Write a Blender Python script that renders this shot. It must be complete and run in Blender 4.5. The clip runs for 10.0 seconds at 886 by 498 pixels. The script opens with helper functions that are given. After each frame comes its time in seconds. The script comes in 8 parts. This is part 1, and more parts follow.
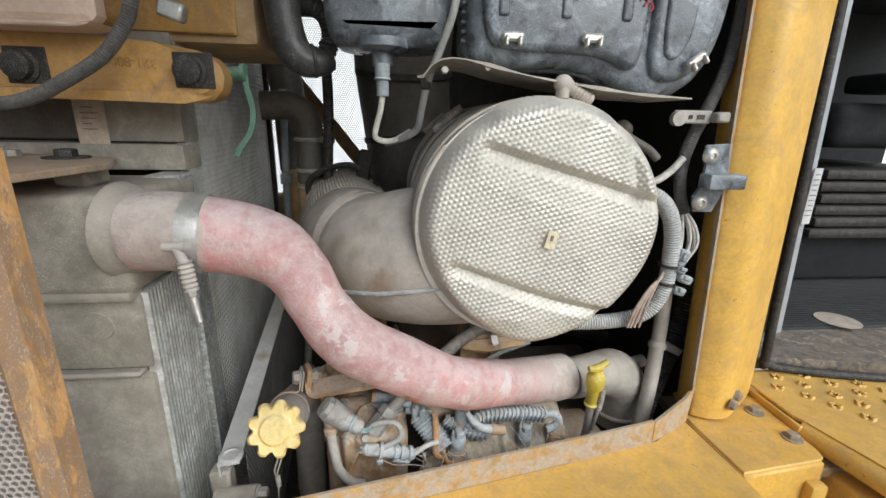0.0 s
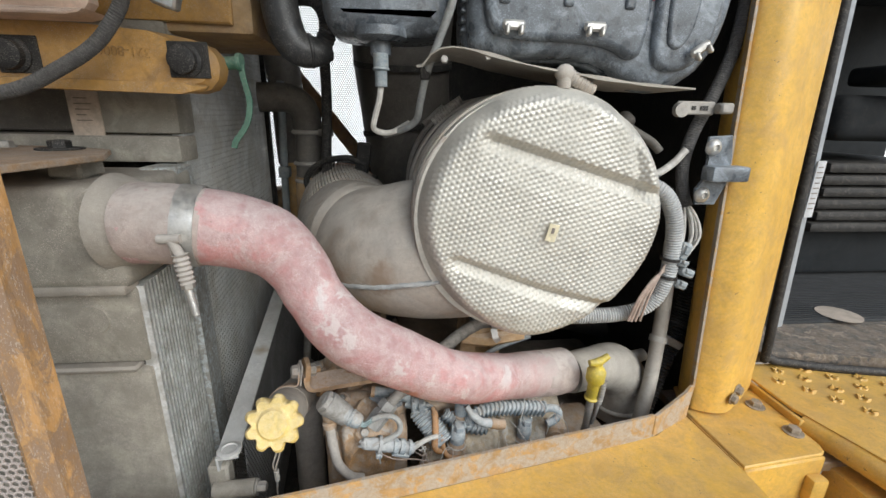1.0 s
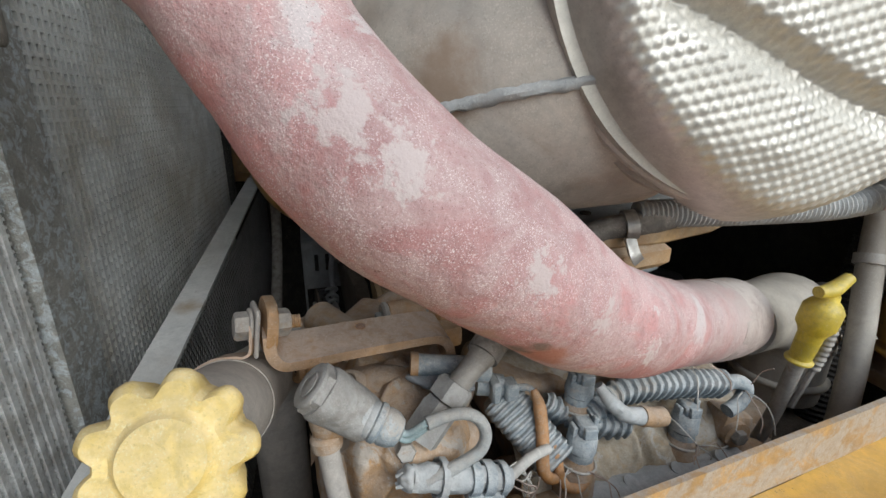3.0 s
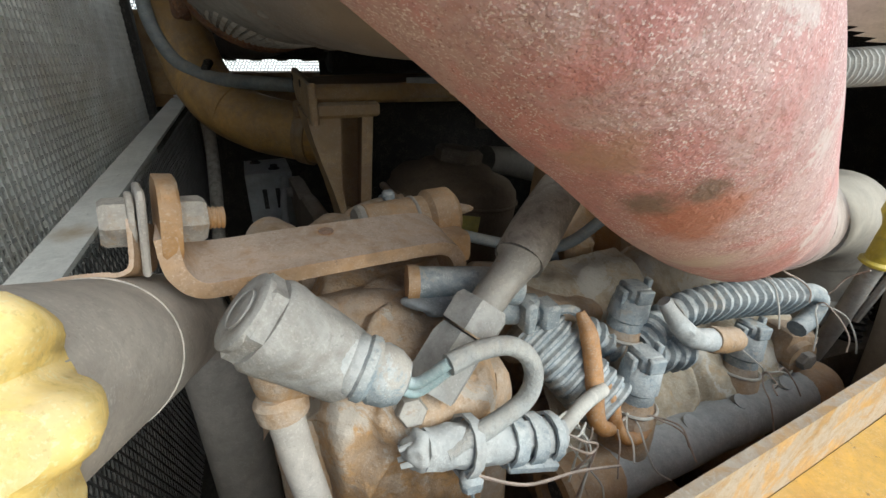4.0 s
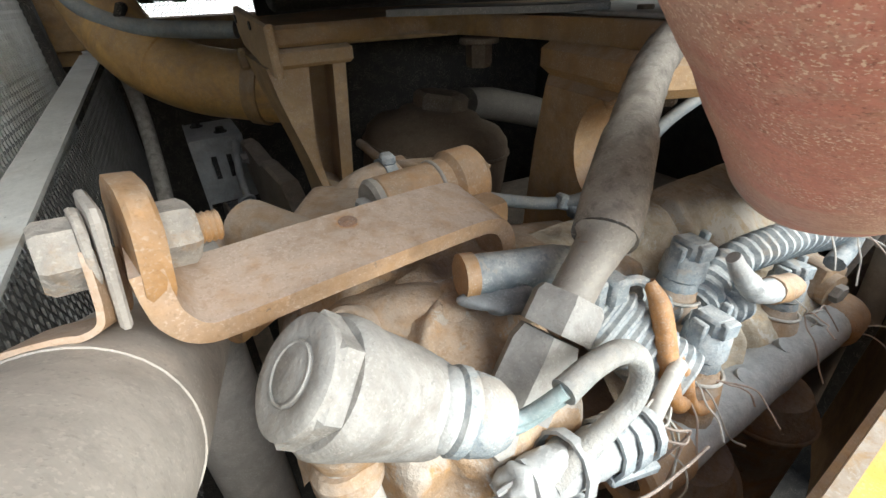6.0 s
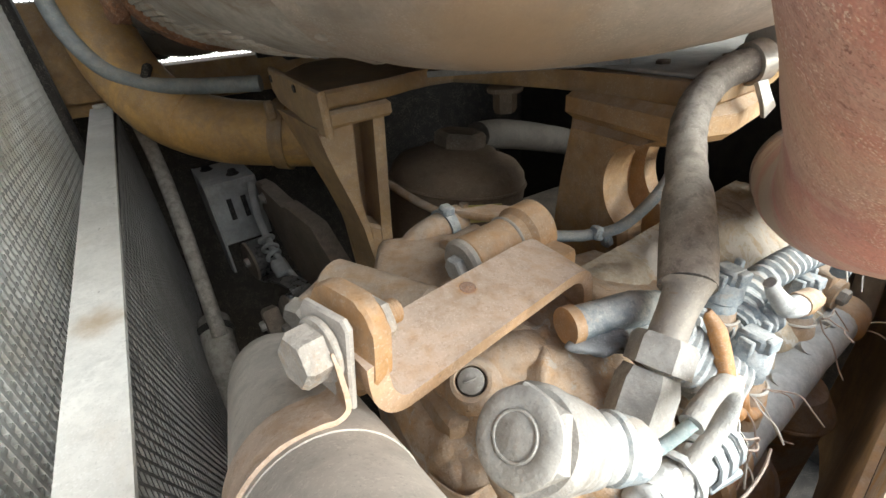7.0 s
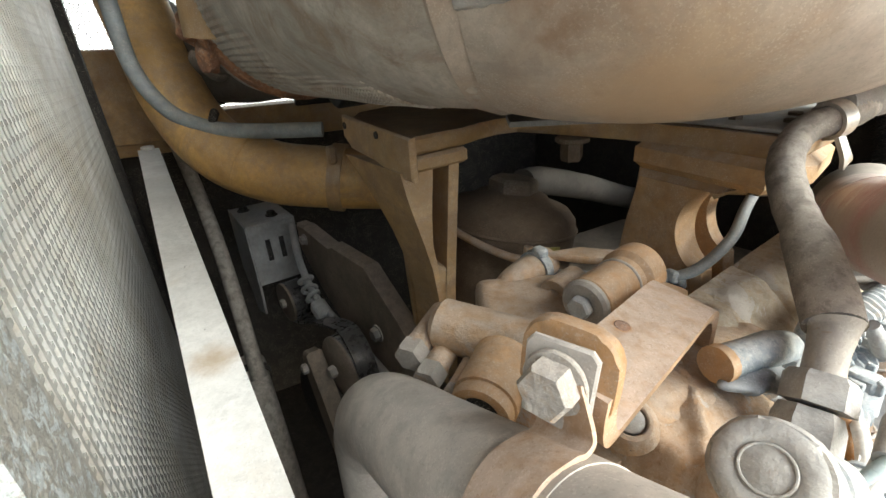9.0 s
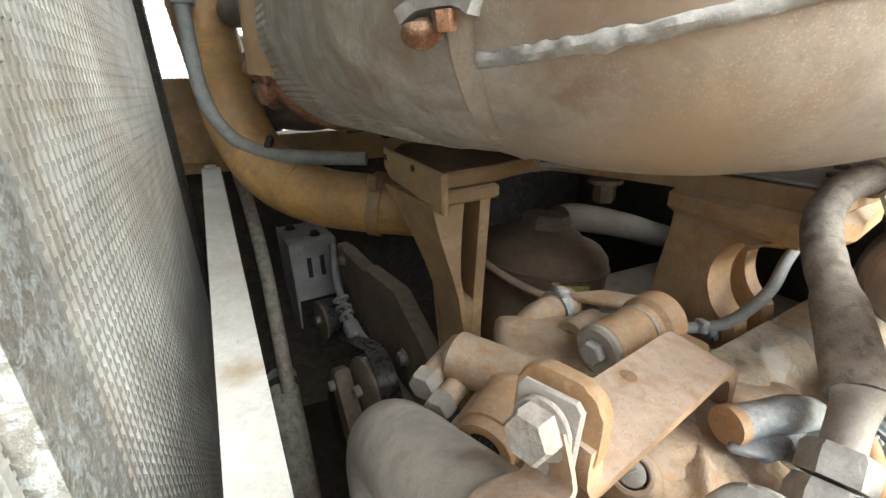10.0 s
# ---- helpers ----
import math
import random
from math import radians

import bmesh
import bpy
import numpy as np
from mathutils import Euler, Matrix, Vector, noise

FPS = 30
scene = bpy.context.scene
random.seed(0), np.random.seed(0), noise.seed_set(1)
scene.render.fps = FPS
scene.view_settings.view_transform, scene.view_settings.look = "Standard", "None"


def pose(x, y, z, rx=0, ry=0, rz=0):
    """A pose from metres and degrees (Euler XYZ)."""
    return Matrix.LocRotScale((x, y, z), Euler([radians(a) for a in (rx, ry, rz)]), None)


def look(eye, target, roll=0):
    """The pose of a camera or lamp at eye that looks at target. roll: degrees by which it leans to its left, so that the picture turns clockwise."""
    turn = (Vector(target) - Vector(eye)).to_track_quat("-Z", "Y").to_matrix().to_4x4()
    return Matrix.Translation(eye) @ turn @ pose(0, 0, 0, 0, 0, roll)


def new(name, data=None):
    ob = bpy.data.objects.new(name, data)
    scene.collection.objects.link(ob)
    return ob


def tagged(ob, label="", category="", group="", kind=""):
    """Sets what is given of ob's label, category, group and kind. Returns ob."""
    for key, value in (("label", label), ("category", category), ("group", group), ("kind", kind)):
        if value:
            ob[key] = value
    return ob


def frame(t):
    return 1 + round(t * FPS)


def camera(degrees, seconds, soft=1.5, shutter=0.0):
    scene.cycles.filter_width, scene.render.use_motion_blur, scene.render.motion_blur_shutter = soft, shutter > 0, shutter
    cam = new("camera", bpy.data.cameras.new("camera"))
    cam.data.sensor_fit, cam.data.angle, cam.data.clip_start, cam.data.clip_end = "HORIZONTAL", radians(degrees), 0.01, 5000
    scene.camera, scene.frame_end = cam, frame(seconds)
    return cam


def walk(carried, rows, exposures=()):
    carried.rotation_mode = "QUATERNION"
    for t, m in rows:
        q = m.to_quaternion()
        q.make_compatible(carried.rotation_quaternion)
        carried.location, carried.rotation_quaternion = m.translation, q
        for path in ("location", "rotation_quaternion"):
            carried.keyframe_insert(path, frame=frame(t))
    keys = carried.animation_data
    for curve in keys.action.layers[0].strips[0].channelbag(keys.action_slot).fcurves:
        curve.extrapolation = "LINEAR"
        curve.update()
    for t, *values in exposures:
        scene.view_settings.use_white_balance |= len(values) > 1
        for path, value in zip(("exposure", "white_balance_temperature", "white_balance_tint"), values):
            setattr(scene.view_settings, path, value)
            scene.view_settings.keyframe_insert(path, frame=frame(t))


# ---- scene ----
cam = camera(91.6, 10.0)
PATH = [
    (0, (0.039, 0.001, 2.347), (0.246, 1.907, 1.779), 1.3),
    (0.5, (0.042, 0.003, 2.345), (0.252, 1.908, 1.771), 1.3),
    (1, (0.04, 0.007, 2.342), (0.248, 1.906, 1.752), 1.3),
    (1.5, (0.027, 0.036, 2.323), (0.242, 1.931, 1.72), 1.2),
    (2, (-0.001, 0.126, 2.266), (0.243, 2.02, 1.67), 1.1),
    (2.5, (-0.025, 0.239, 2.184), (0.252, 2.128, 1.59), 0.9),
    (2.7, (-0.03, 0.28, 2.146), (0.262, 2.167, 1.55), 0.8),
    (3.8, (-0.039, 0.423, 2.017), (0.431, 2.203, 1.235), 0.5),
    (4, (-0.042, 0.433, 2.01), (0.452, 2.191, 1.193), 0.5),
    (4.5, (-0.043, 0.456, 1.985), (0.507, 2.155, 1.085), 0.6),
    (5, (-0.043, 0.471, 1.969), (0.541, 2.115, 0.993), 0.2),
    (5.2, (-0.039, 0.476, 1.971), (0.55, 2.105, 0.972), -0.3),
    (6.3, (-0.084, 0.498, 2.022), (0.567, 2.074, 0.977), -3.6),
    (6.5, (-0.094, 0.497, 2.032), (0.563, 2.072, 0.987), -4.6),
    (7, (-0.127, 0.508, 2.046), (0.604, 2.074, 1.04), -5.1),
    (7.5, (-0.15, 0.514, 2.049), (0.631, 2.092, 1.1), -5.3),
    (8, (-0.17, 0.527, 2.042), (0.646, 2.108, 1.128), -4.8),
    (8.5, (-0.189, 0.538, 2.047), (0.644, 2.131, 1.171), -4.1),
    (9, (-0.205, 0.54, 2.053), (0.625, 2.16, 1.225), -3.5),
    (9.5, (-0.208, 0.545, 2.053), (0.583, 2.204, 1.265), -2.7),
    (10, (-0.195, 0.526, 2.063), (0.483, 2.267, 1.35), -1.9),
]
EXPOSURE = [(0, 0.08, 6120, 9), (2.0, 0.0, 6060, 9), (2.6, -0.17, 5900, 9), (4.0, 0.38, 6080, 4), (4.6, 0.58, 5900, 4), (5.0, 0.72, 5840, 4), (6.5, 1.46, 6280, 7), (8.0, 1.80, 6330, 6), (10.0, 1.90, 6430, 6)]
walk(cam, [(t, look(eye, target, roll)) for t, eye, target, roll in PATH], EXPOSURE)

# ---- light ----
world = bpy.data.worlds.new("sky")
scene.world = world
world.use_nodes = True
_n, _l = world.node_tree.nodes, world.node_tree.links
_sky = _n.new("ShaderNodeTexSky")
_sky.sky_type, _sky.sun_disc = "NISHITA", False
_sky.sun_elevation, _sky.sun_rotation = radians(35), radians(150)
_sky.air_density, _sky.dust_density, _sky.ozone_density = 1.0, 3.0, 1.2
_l.new(_sky.outputs[0], _n["Background"].inputs[0])
_n["Background"].inputs[1].default_value = 0.105
sun = new("sun", bpy.data.lights.new("sun", "SUN"))
sun.data.energy, sun.data.angle, sun.data.color = 2.55, radians(55), (0.92, 0.97, 0.96)
sun.matrix_world = look((2.6, -3.8, 5.6), (0.0, 0.6, 2.0))

# ---- mesh tools ----
def B():
    return bmesh.new()


def tri_frame(axis):
    """Two directions square to an axis."""
    a = Vector(axis).normalized()
    s = Vector((0, 0, 1)) if abs(a.z) < 0.9 else Vector((1, 0, 0))
    u = s.cross(a).normalized()
    return a, u, a.cross(u).normalized()


def add_box(bm, c, s, m=None, bev=0.002, seg=1):
    mat4 = Matrix.Translation(c) @ (m.to_4x4() if m else Matrix()) @ Matrix.Diagonal((*s, 1))
    r = bmesh.ops.create_cube(bm, size=1, matrix=mat4)
    if bev > 0:
        es = list({e for v in r["verts"] for e in v.link_edges})
        bmesh.ops.bevel(bm, geom=es, offset=min(bev, min(s) * 0.45), segments=seg, affect="EDGES", profile=0.6)
    return bm


def add_slab(bm, lo, hi, bev=0.002, seg=1):
    lo, hi = Vector(lo), Vector(hi)
    return add_box(bm, (lo + hi) / 2, hi - lo, None, bev, seg)


def add_rings(bm, rings, closed=False, caps=True):
    """Skins a list of rings, each a list of places."""
    vs = [[bm.verts.new(p) for p in ring] for ring in rings]
    k = len(vs[0])
    pairs = list(zip(vs, vs[1:])) + ([(vs[-1], vs[0])] if closed else [])
    for a, b in pairs:
        for i in range(k):
            bm.faces.new((a[i], a[(i + 1) % k], b[(i + 1) % k], b[i]))
    if caps and not closed:
        bm.faces.new(list(reversed(vs[0])))
        bm.faces.new(vs[-1])
    return bm


def add_lathe(bm, prof, origin, axis, seg=28, start=0.0, wob=0.0):
    """Turns a profile of (radius, height) round an axis."""
    a, u, v = tri_frame(axis)
    o = Vector(origin)
    rings = []
    for r, h in prof:
        r = max(r, 0.0002)
        rings.append([o + a * h + (u * math.cos(start + 2 * math.pi * i / seg) + v * math.sin(start + 2 * math.pi * i / seg)) * r for i in range(seg)])
    return add_rings(bm, rings)


def add_cyl(bm, p0, p1, r0, r1=None, seg=24, bev=0.0):
    p0, p1 = Vector(p0), Vector(p1)
    r1 = r0 if r1 is None else r1
    d = (p1 - p0).length
    prof = [(r0, 0), (r1, d)]
    if bev > 0:
        prof = [(r0 - bev, 0), (r0, bev), (r1, d - bev), (r1 - bev, d)]
    return add_lathe(bm, prof, p0, p1 - p0, seg)


def add_hex(bm, p, axis, r, h):
    return add_lathe(bm, [(r, 0), (r, h * 0.8), (r * 0.86, h)], p, axis, 6)


def smooth_path(pts, n):
    pts = [Vector(p) for p in pts]
    if n < 2 or len(pts) < 3:
        return pts, [float(i) for i in range(len(pts))]
    out, ts = [], []
    ext = [pts[0] * 2 - pts[1]] + pts + [pts[-1] * 2 - pts[-2]]
    for i in range(1, len(ext) - 2):
        a, b, c, d = ext[i - 1:i + 3]
        for k in range(n):
            t = k / n
            out.append(0.5 * ((2 * b) + (c - a) * t + (2 * a - 5 * b + 4 * c - d) * t * t + (3 * b - a - 3 * c + d) * t ** 3))
            ts.append(i - 1 + t)
    out.append(pts[-1])
    ts.append(float(len(pts) - 1))
    return out, ts


def add_tube(bm, pts, r, seg=14, n=6, caps=True, ridge=0.0, ridge_step=0.006, rough=0.0, rough_scale=20.0):
    """A round tube along a smooth path; r is one radius or one for each point; ridge: corrugation depth."""
    path, ts = smooth_path(pts, n)
    rs = r if isinstance(r, (list, tuple)) else [r] * len(pts)
    if ridge > 0:
        dense, dt, acc = [path[0]], [ts[0]], 0.0
        for i in range(1, len(path)):
            d = (path[i] - path[i - 1]).length
            k = max(1, round(d / (ridge_step / 4)))
            for q in range(1, k + 1):
                dense.append(path[i - 1].lerp(path[i], q / k))
                dt.append(ts[i - 1] + (ts[i] - ts[i - 1]) * q / k)
        path, ts = dense, dt
    rings, up, run = [], None, 0.0
    for i, p in enumerate(path):
        d = (path[min(i + 1, len(path) - 1)] - path[max(i - 1, 0)]).normalized()
        if up is None:
            _, up, _ = tri_frame(d)
        up = (up - d * up.dot(d)).normalized()
        side = d.cross(up)
        if i:
            run += (p - path[i - 1]).length
        k = min(int(ts[i]), len(rs) - 1)
        rad = rs[k] + (rs[min(k + 1, len(rs) - 1)] - rs[k]) * (ts[i] - k)
        if ridge > 0:
            rad += ridge * (0.5 + 0.5 * math.cos(2 * math.pi * run / ridge_step))
        ring = []
        for j in range(seg):
            w = up * math.cos(2 * math.pi * j / seg) + side * math.sin(2 * math.pi * j / seg)
            q = p + w * rad
            if rough > 0:
                q = q + w * rough * noise.noise(q * rough_scale)
            ring.append(q)
        rings.append(ring)
    return add_rings(bm, rings, caps=caps)


def add_strip(bm, pts, width, thick, side, n=5):
    """A flat bar bent along a path; side: the direction of its width."""
    path, _ = smooth_path(pts, n)
    side = Vector(side).normalized()
    rings = []
    for i, p in enumerate(path):
        d = (path[min(i + 1, len(path) - 1)] - path[max(i - 1, 0)]).normalized()
        w = (side - d * side.dot(d)).normalized()
        t = d.cross(w)
        rings.append([p + w * a * width / 2 + t * b * thick / 2 for a, b in ((-1, -1), (1, -1), (1, 1), (-1, 1))])
    return add_rings(bm, rings)


def add_prism(bm, poly, thick, m, bev=0.0015):
    """A flat outline, in the plane of the matrix m, with thickness along its z."""
    lo = [bm.verts.new(m @ Vector((x, y, -thick / 2))) for x, y in poly]
    hi = [bm.verts.new(m @ Vector((x, y, thick / 2))) for x, y in poly]
    k = len(poly)
    fs = [bm.faces.new(list(reversed(lo))), bm.faces.new(hi)]
    for i in range(k):
        fs.append(bm.faces.new((lo[i], lo[(i + 1) % k], hi[(i + 1) % k], hi[i])))
    if bev > 0:
        es = list({e for f in fs[:2] for e in f.edges})
        bmesh.ops.bevel(bm, geom=es, offset=bev, segments=1, affect="EDGES")
    return bm


def add_pillow(bm, poly, thick, m, bev, seg=4, rounds=2):
    """A moulded slab: an outline with rounded corners and a rolled front and back edge."""
    ring = [Vector((x, y, 0)) for x, y in poly]
    for _ in range(rounds):
        ring = [q for i, p in enumerate(ring) for q in (p.lerp(ring[(i + 1) % len(ring)], 0.25), p.lerp(ring[(i + 1) % len(ring)], 0.75))]
    mid = sum(ring, Vector()) / len(ring)
    n = len(ring)
    rings = []
    for side in (-1, 1):
        for k in range(seg + 1):
            a = math.pi / 2 * (k if side < 0 else seg - k) / seg
            off, h = bev * (1 - math.sin(a)), side * (thick / 2 - bev * (1 - math.cos(a)))
            row = []
            for i, p in enumerate(ring):
                e = (ring[(i + 1) % n] - ring[i - 1]).normalized()
                w = Vector((-e.y, e.x, 0))
                if w.dot(mid - p) < 0:
                    w = -w
                q = p + w * off
                row.append(m @ Vector((q.x, q.y, h)))
            rings.append(row)
    return add_rings(bm, rings)


def basis(o, x, y):
    """A matrix at o with its x and y axes along two directions."""
    x = Vector(x).normalized()
    z = x.cross(Vector(y)).normalized()
    y = z.cross(x)
    return Matrix.Translation(o) @ Matrix((x, y, z)).transposed().to_4x4()


def add_blob(bm, c, s, rot=(0, 0, 0), sub=3, amp=0.0, scale=20.0):
    m = Matrix.Translation(c) @ Euler([radians(a) for a in rot]).to_matrix().to_4x4() @ Matrix.Diagonal((*s, 1))
    r = bmesh.ops.create_icosphere(bm, subdivisions=sub, radius=1, matrix=m)
    if amp > 0:
        cc = Vector(c)
        for v in r["verts"]:
            v.co += (v.co - cc).normalized() * amp * noise.noise(v.co * scale)
    return bm


def rough_up(bm, amp, scale):
    bm.normal_update()
    for v in bm.verts:
        v.co += v.normal * amp * noise.noise(v.co * scale)
    return bm


def add_torus(bm, c, axis, R, r, seg=32, k=10, squash=1.0):
    a, u, v = tri_frame(axis)
    c = Vector(c)
    rings = []
    for i in range(seg):
        w = u * math.cos(2 * math.pi * i / seg) + v * math.sin(2 * math.pi * i / seg)
        rings.append([c + w * (R + r * math.cos(2 * math.pi * j / k)) + a * r * squash * math.sin(2 * math.pi * j / k) for j in range(k)])
    return add_rings(bm, rings, closed=True)


def add_band(bm, c, axis, r, width, thick, seg=40):
    """An open ring of sheet: a clamp's band."""
    a, u, v = tri_frame(axis)
    c = Vector(c)
    rings = []
    for i in range(seg):
        w = u * math.cos(2 * math.pi * i / seg) + v * math.sin(2 * math.pi * i / seg)
        rings.append([c + w * (r + d) + a * h for d, h in ((0, -width / 2), (thick, -width / 2), (thick, width / 2), (0, width / 2))])
    return add_rings(bm, rings, closed=True)


def mesh_of(name, bm, material, flat=False, angle=38):
    bmesh.ops.recalc_face_normals(bm, faces=bm.faces)
    me = bpy.data.meshes.new(name)
    bm.to_mesh(me)
    bm.free()
    me.materials.append(material)
    if not flat:
        me.shade_smooth()
        me.set_sharp_from_angle(angle=radians(angle))
    return me


def thing(name, at, label, category, group="", kind=""):
    """A thing: an Empty at its base."""
    ob = new(name)
    ob.location = at
    ob.empty_display_size = 0.05
    return tagged(ob, label, category, group, kind)


def part(name, bm, material, parent, label="", flat=False, angle=38, kind=""):
    """A mesh of its own, in world places, under a thing or under a part."""
    ob = new(name, mesh_of(name, bm, material, flat, angle))
    top = parent
    shift = Vector((0, 0, 0))
    while top is not None:
        shift -= top.location
        top = top.parent
    ob.parent = parent
    ob.matrix_parent_inverse = Matrix.Translation(shift)
    return tagged(ob, label, kind=kind)


def single(name, bm, material, label, category, group="", kind="", flat=False, angle=38):
    """A thing made of one mesh."""
    return tagged(new(name, mesh_of(name, bm, material, flat, angle)), label, category, group, kind)


def bolt(parent, p, axis, r, h, material, washer=0.0, name="bolt"):
    bm = B()
    p, a = Vector(p), Vector(axis).normalized()
    if washer > 0:
        add_cyl(bm, p, p + a * h * 0.25, washer, seg=20, bev=h * 0.05)
        p = p + a * h * 0.25
    add_hex(bm, p, a, r, h)
    return part(name, bm, material, parent)


def lattice(u0, u1, v0, v1, pitch, width, place, thick):
    """Crossing diagonal strands of an expanded or woven sheet, as verts and faces."""
    vs, fs = [], []
    def bar(a, b):
        d = np.array(b) - np.array(a)
        L = np.hypot(*d)
        if L < pitch * 0.3:
            return
        nx = np.array((-d[1], d[0])) / L * width / 2
        k = len(vs)
        for w in (0, thick):
            for q in (a - nx, a + nx, b + nx, b - nx):
                vs.append(place(q[0], q[1], w))
        for f in ((0, 3, 2, 1), (4, 5, 6, 7), (0, 1, 5, 4), (2, 3, 7, 6), (1, 2, 6, 5), (0, 4, 7, 3)):
            fs.append([k + i for i in f])
    slope = 2.0
    for sgn in (1, -1):
        # strands v = sgn * slope * (u - c) + v0
        h = (v1 - v0) / slope
        c = u0 - (h if sgn > 0 else 0)
        while c < u1 + (h if sgn < 0 else 0):
            pa, pb = np.array((c, v0)), np.array((c + sgn * h, v1))
            (p, q) = (pa, pb) if pa[0] < pb[0] else (pb, pa)
            if q[0] > u0 and p[0] < u1:
                f = (q - p) / (q[0] - p[0])
                if p[0] < u0:
                    p = p + f * (u0 - p[0])
                if q[0] > u1:
                    q = p + f * (u1 - p[0])
                bar(p, q)
            c += pitch
    return vs, fs


def raw(name, vs, fs, material, parent=None, label="", category="", kind="", smooth=False):
    me = bpy.data.meshes.new(name)
    me.from_pydata([tuple(v) for v in vs], [], fs)
    me.materials.append(material)
    if smooth:
        me.shade_smooth()
    ob = new(name, me)
    if parent is not None:
        shift = Vector((0, 0, 0))
        top = parent
        while top is not None:
            shift -= top.location
            top = top.parent
        ob.parent = parent
        ob.matrix_parent_inverse = Matrix.Translation(shift)
    return tagged(ob, label, category, kind=kind)

# ---- materials ----
DUST = (0.39, 0.350, 0.300)


def surface(name, base, rough=0.6, metal=0.0, dust=0.35, dust_col=DUST, second=None, second_amt=0.5, scale=14.0, fine=160.0,
            bump=0.25, spread=0.25, second_edge=0.08, spec=0.5, chips=None, speck=0.22, cake=None, cake_amt=0.4, stretch=None, grime=0.35):
    """A worn, dusty surface: base colour with patches of a second one, dust that lies mostly on upward faces, fine grain and bump."""
    m = bpy.data.materials.new(name)
    m.use_nodes = True
    n, l = m.node_tree.nodes, m.node_tree.links
    bs = n["Principled BSDF"]
    co = n.new("ShaderNodeTexCoord").outputs["Object"]
    if stretch:
        mp = n.new("ShaderNodeMapping")
        mp.inputs["Scale"].default_value = stretch
        l.new(co, mp.inputs["Vector"])
        co = mp.outputs["Vector"]

    def noise_tex(sc, detail=5.0, rgh=0.6, dist=0.0):
        t = n.new("ShaderNodeTexNoise")
        t.inputs["Scale"].default_value, t.inputs["Detail"].default_value = sc, detail
        t.inputs["Roughness"].default_value, t.inputs["Distortion"].default_value = rgh, dist
        l.new(co, t.inputs["Vector"])
        return t.outputs["Fac"]

    def ramp(src, lo, hi, a=0.0, b=1.0):
        t = n.new("ShaderNodeMapRange")
        t.interpolation_type = "SMOOTHSTEP"
        for k, v in (("From Min", lo), ("From Max", hi), ("To Min", a), ("To Max", b)):
            t.inputs[k].default_value = v
        l.new(src, t.inputs["Value"])
        return t.outputs[0]

    def mix(fac, a, b, mode="MIX"):
        t = n.new("ShaderNodeMix")
        t.data_type, t.blend_type = "RGBA", mode
        for sock, v in ((t.inputs["Factor"], fac), (t.inputs["A"], a), (t.inputs["B"], b)):
            if isinstance(v, (int, float)):
                sock.default_value = v
            elif isinstance(v, tuple):
                sock.default_value = (*v, 1)
            else:
                l.new(v, sock)
        return t.outputs["Result"]

    def calc(op, a, b):
        t = n.new("ShaderNodeMath")
        t.operation, t.use_clamp = op, True
        for sock, v in ((t.inputs[0], a), (t.inputs[1], b)):
            if isinstance(v, (int, float)):
                sock.default_value = v
            else:
                l.new(v, sock)
        return t.outputs[0]

    big, mid, tiny = noise_tex(scale, 6, 0.62, 0.4), noise_tex(scale * 4.3, 5, 0.6), noise_tex(fine, 3, 0.7)
    col = mix(ramp(big, 0.3, 0.7), tuple(c * (1 - spread) for c in base), tuple(min(1, c * (1 + spread)) for c in base))
    if second:
        f = noise_tex(scale * 1.7, 9, 0.68, 0.8)
        lim = 0.68 - 0.36 * second_amt
        col = mix(ramp(f, lim - second_edge / 2, lim + second_edge / 2), col, second)
    if chips:
        f = noise_tex(scale * 9, 4, 0.75, 0.3)
        col = mix(ramp(f, 0.66, 0.70), col, chips)
    col = mix(ramp(tiny, 0.3, 0.75, 0.0, 0.42), col, tuple(c * 0.58 for c in base))
    if grime > 0:
        # sharp edged smears of dirt
        f = noise_tex(scale * 3.1 + 2, 12, 0.74, 0.5)
        col = mix(ramp(f, 0.52, 0.60, 0.0, grime), col, tuple(c * 0.50 for c in base))
    geo = n.new("ShaderNodeNewGeometry")
    sep = n.new("ShaderNodeSeparateXYZ")
    l.new(geo.outputs["Normal"], sep.inputs[0])
    up = ramp(sep.outputs["Z"], -0.55, 0.95, 0.25, 1.0)
    dfac = calc("MULTIPLY", up, ramp(mid, 0.25, 0.65, 0.45, 1.15))
    dfac = calc("MULTIPLY", dfac, dust * 1.35)
    dcol = mix(ramp(big, 0.35, 0.65), dust_col, tuple(c * 1.22 for c in dust_col))
    col = mix(dfac, col, dcol)
    if grime > 0:
        f = noise_tex(scale * 7.3 + 5, 10, 0.72, 0.3)
        col = mix(ramp(f, 0.53, 0.60, 0.0, grime * 0.7), col, tuple(c * 0.72 for c in base))
    if cake:
        f = noise_tex(scale * 1.1, 12, 0.72, 0.6)
        lim = 0.70 - 0.34 * cake_amt
        col = mix(calc("MULTIPLY", ramp(f, lim, lim + 0.035), ramp(sep.outputs["Z"], -0.3, 0.5, 0.25, 0.9)), col, cake)
    if speck > 0:
        # loose grit and pinholes
        gr = noise_tex(fine * 5.5, 2, 0.5)
        col = mix(calc("MULTIPLY", ramp(gr, 0.55, 0.66, 0.0, speck), ramp(mid, 0.4, 0.6, 0.3, 1.6)), col, tuple(min(0.75, c * 1.45) for c in dust_col))
        gd = noise_tex(fine * 3.7 + 37, 3, 0.6)
        col = mix(ramp(gd, 0.60, 0.68, 0.0, speck), col, tuple(c * 0.35 for c in base))
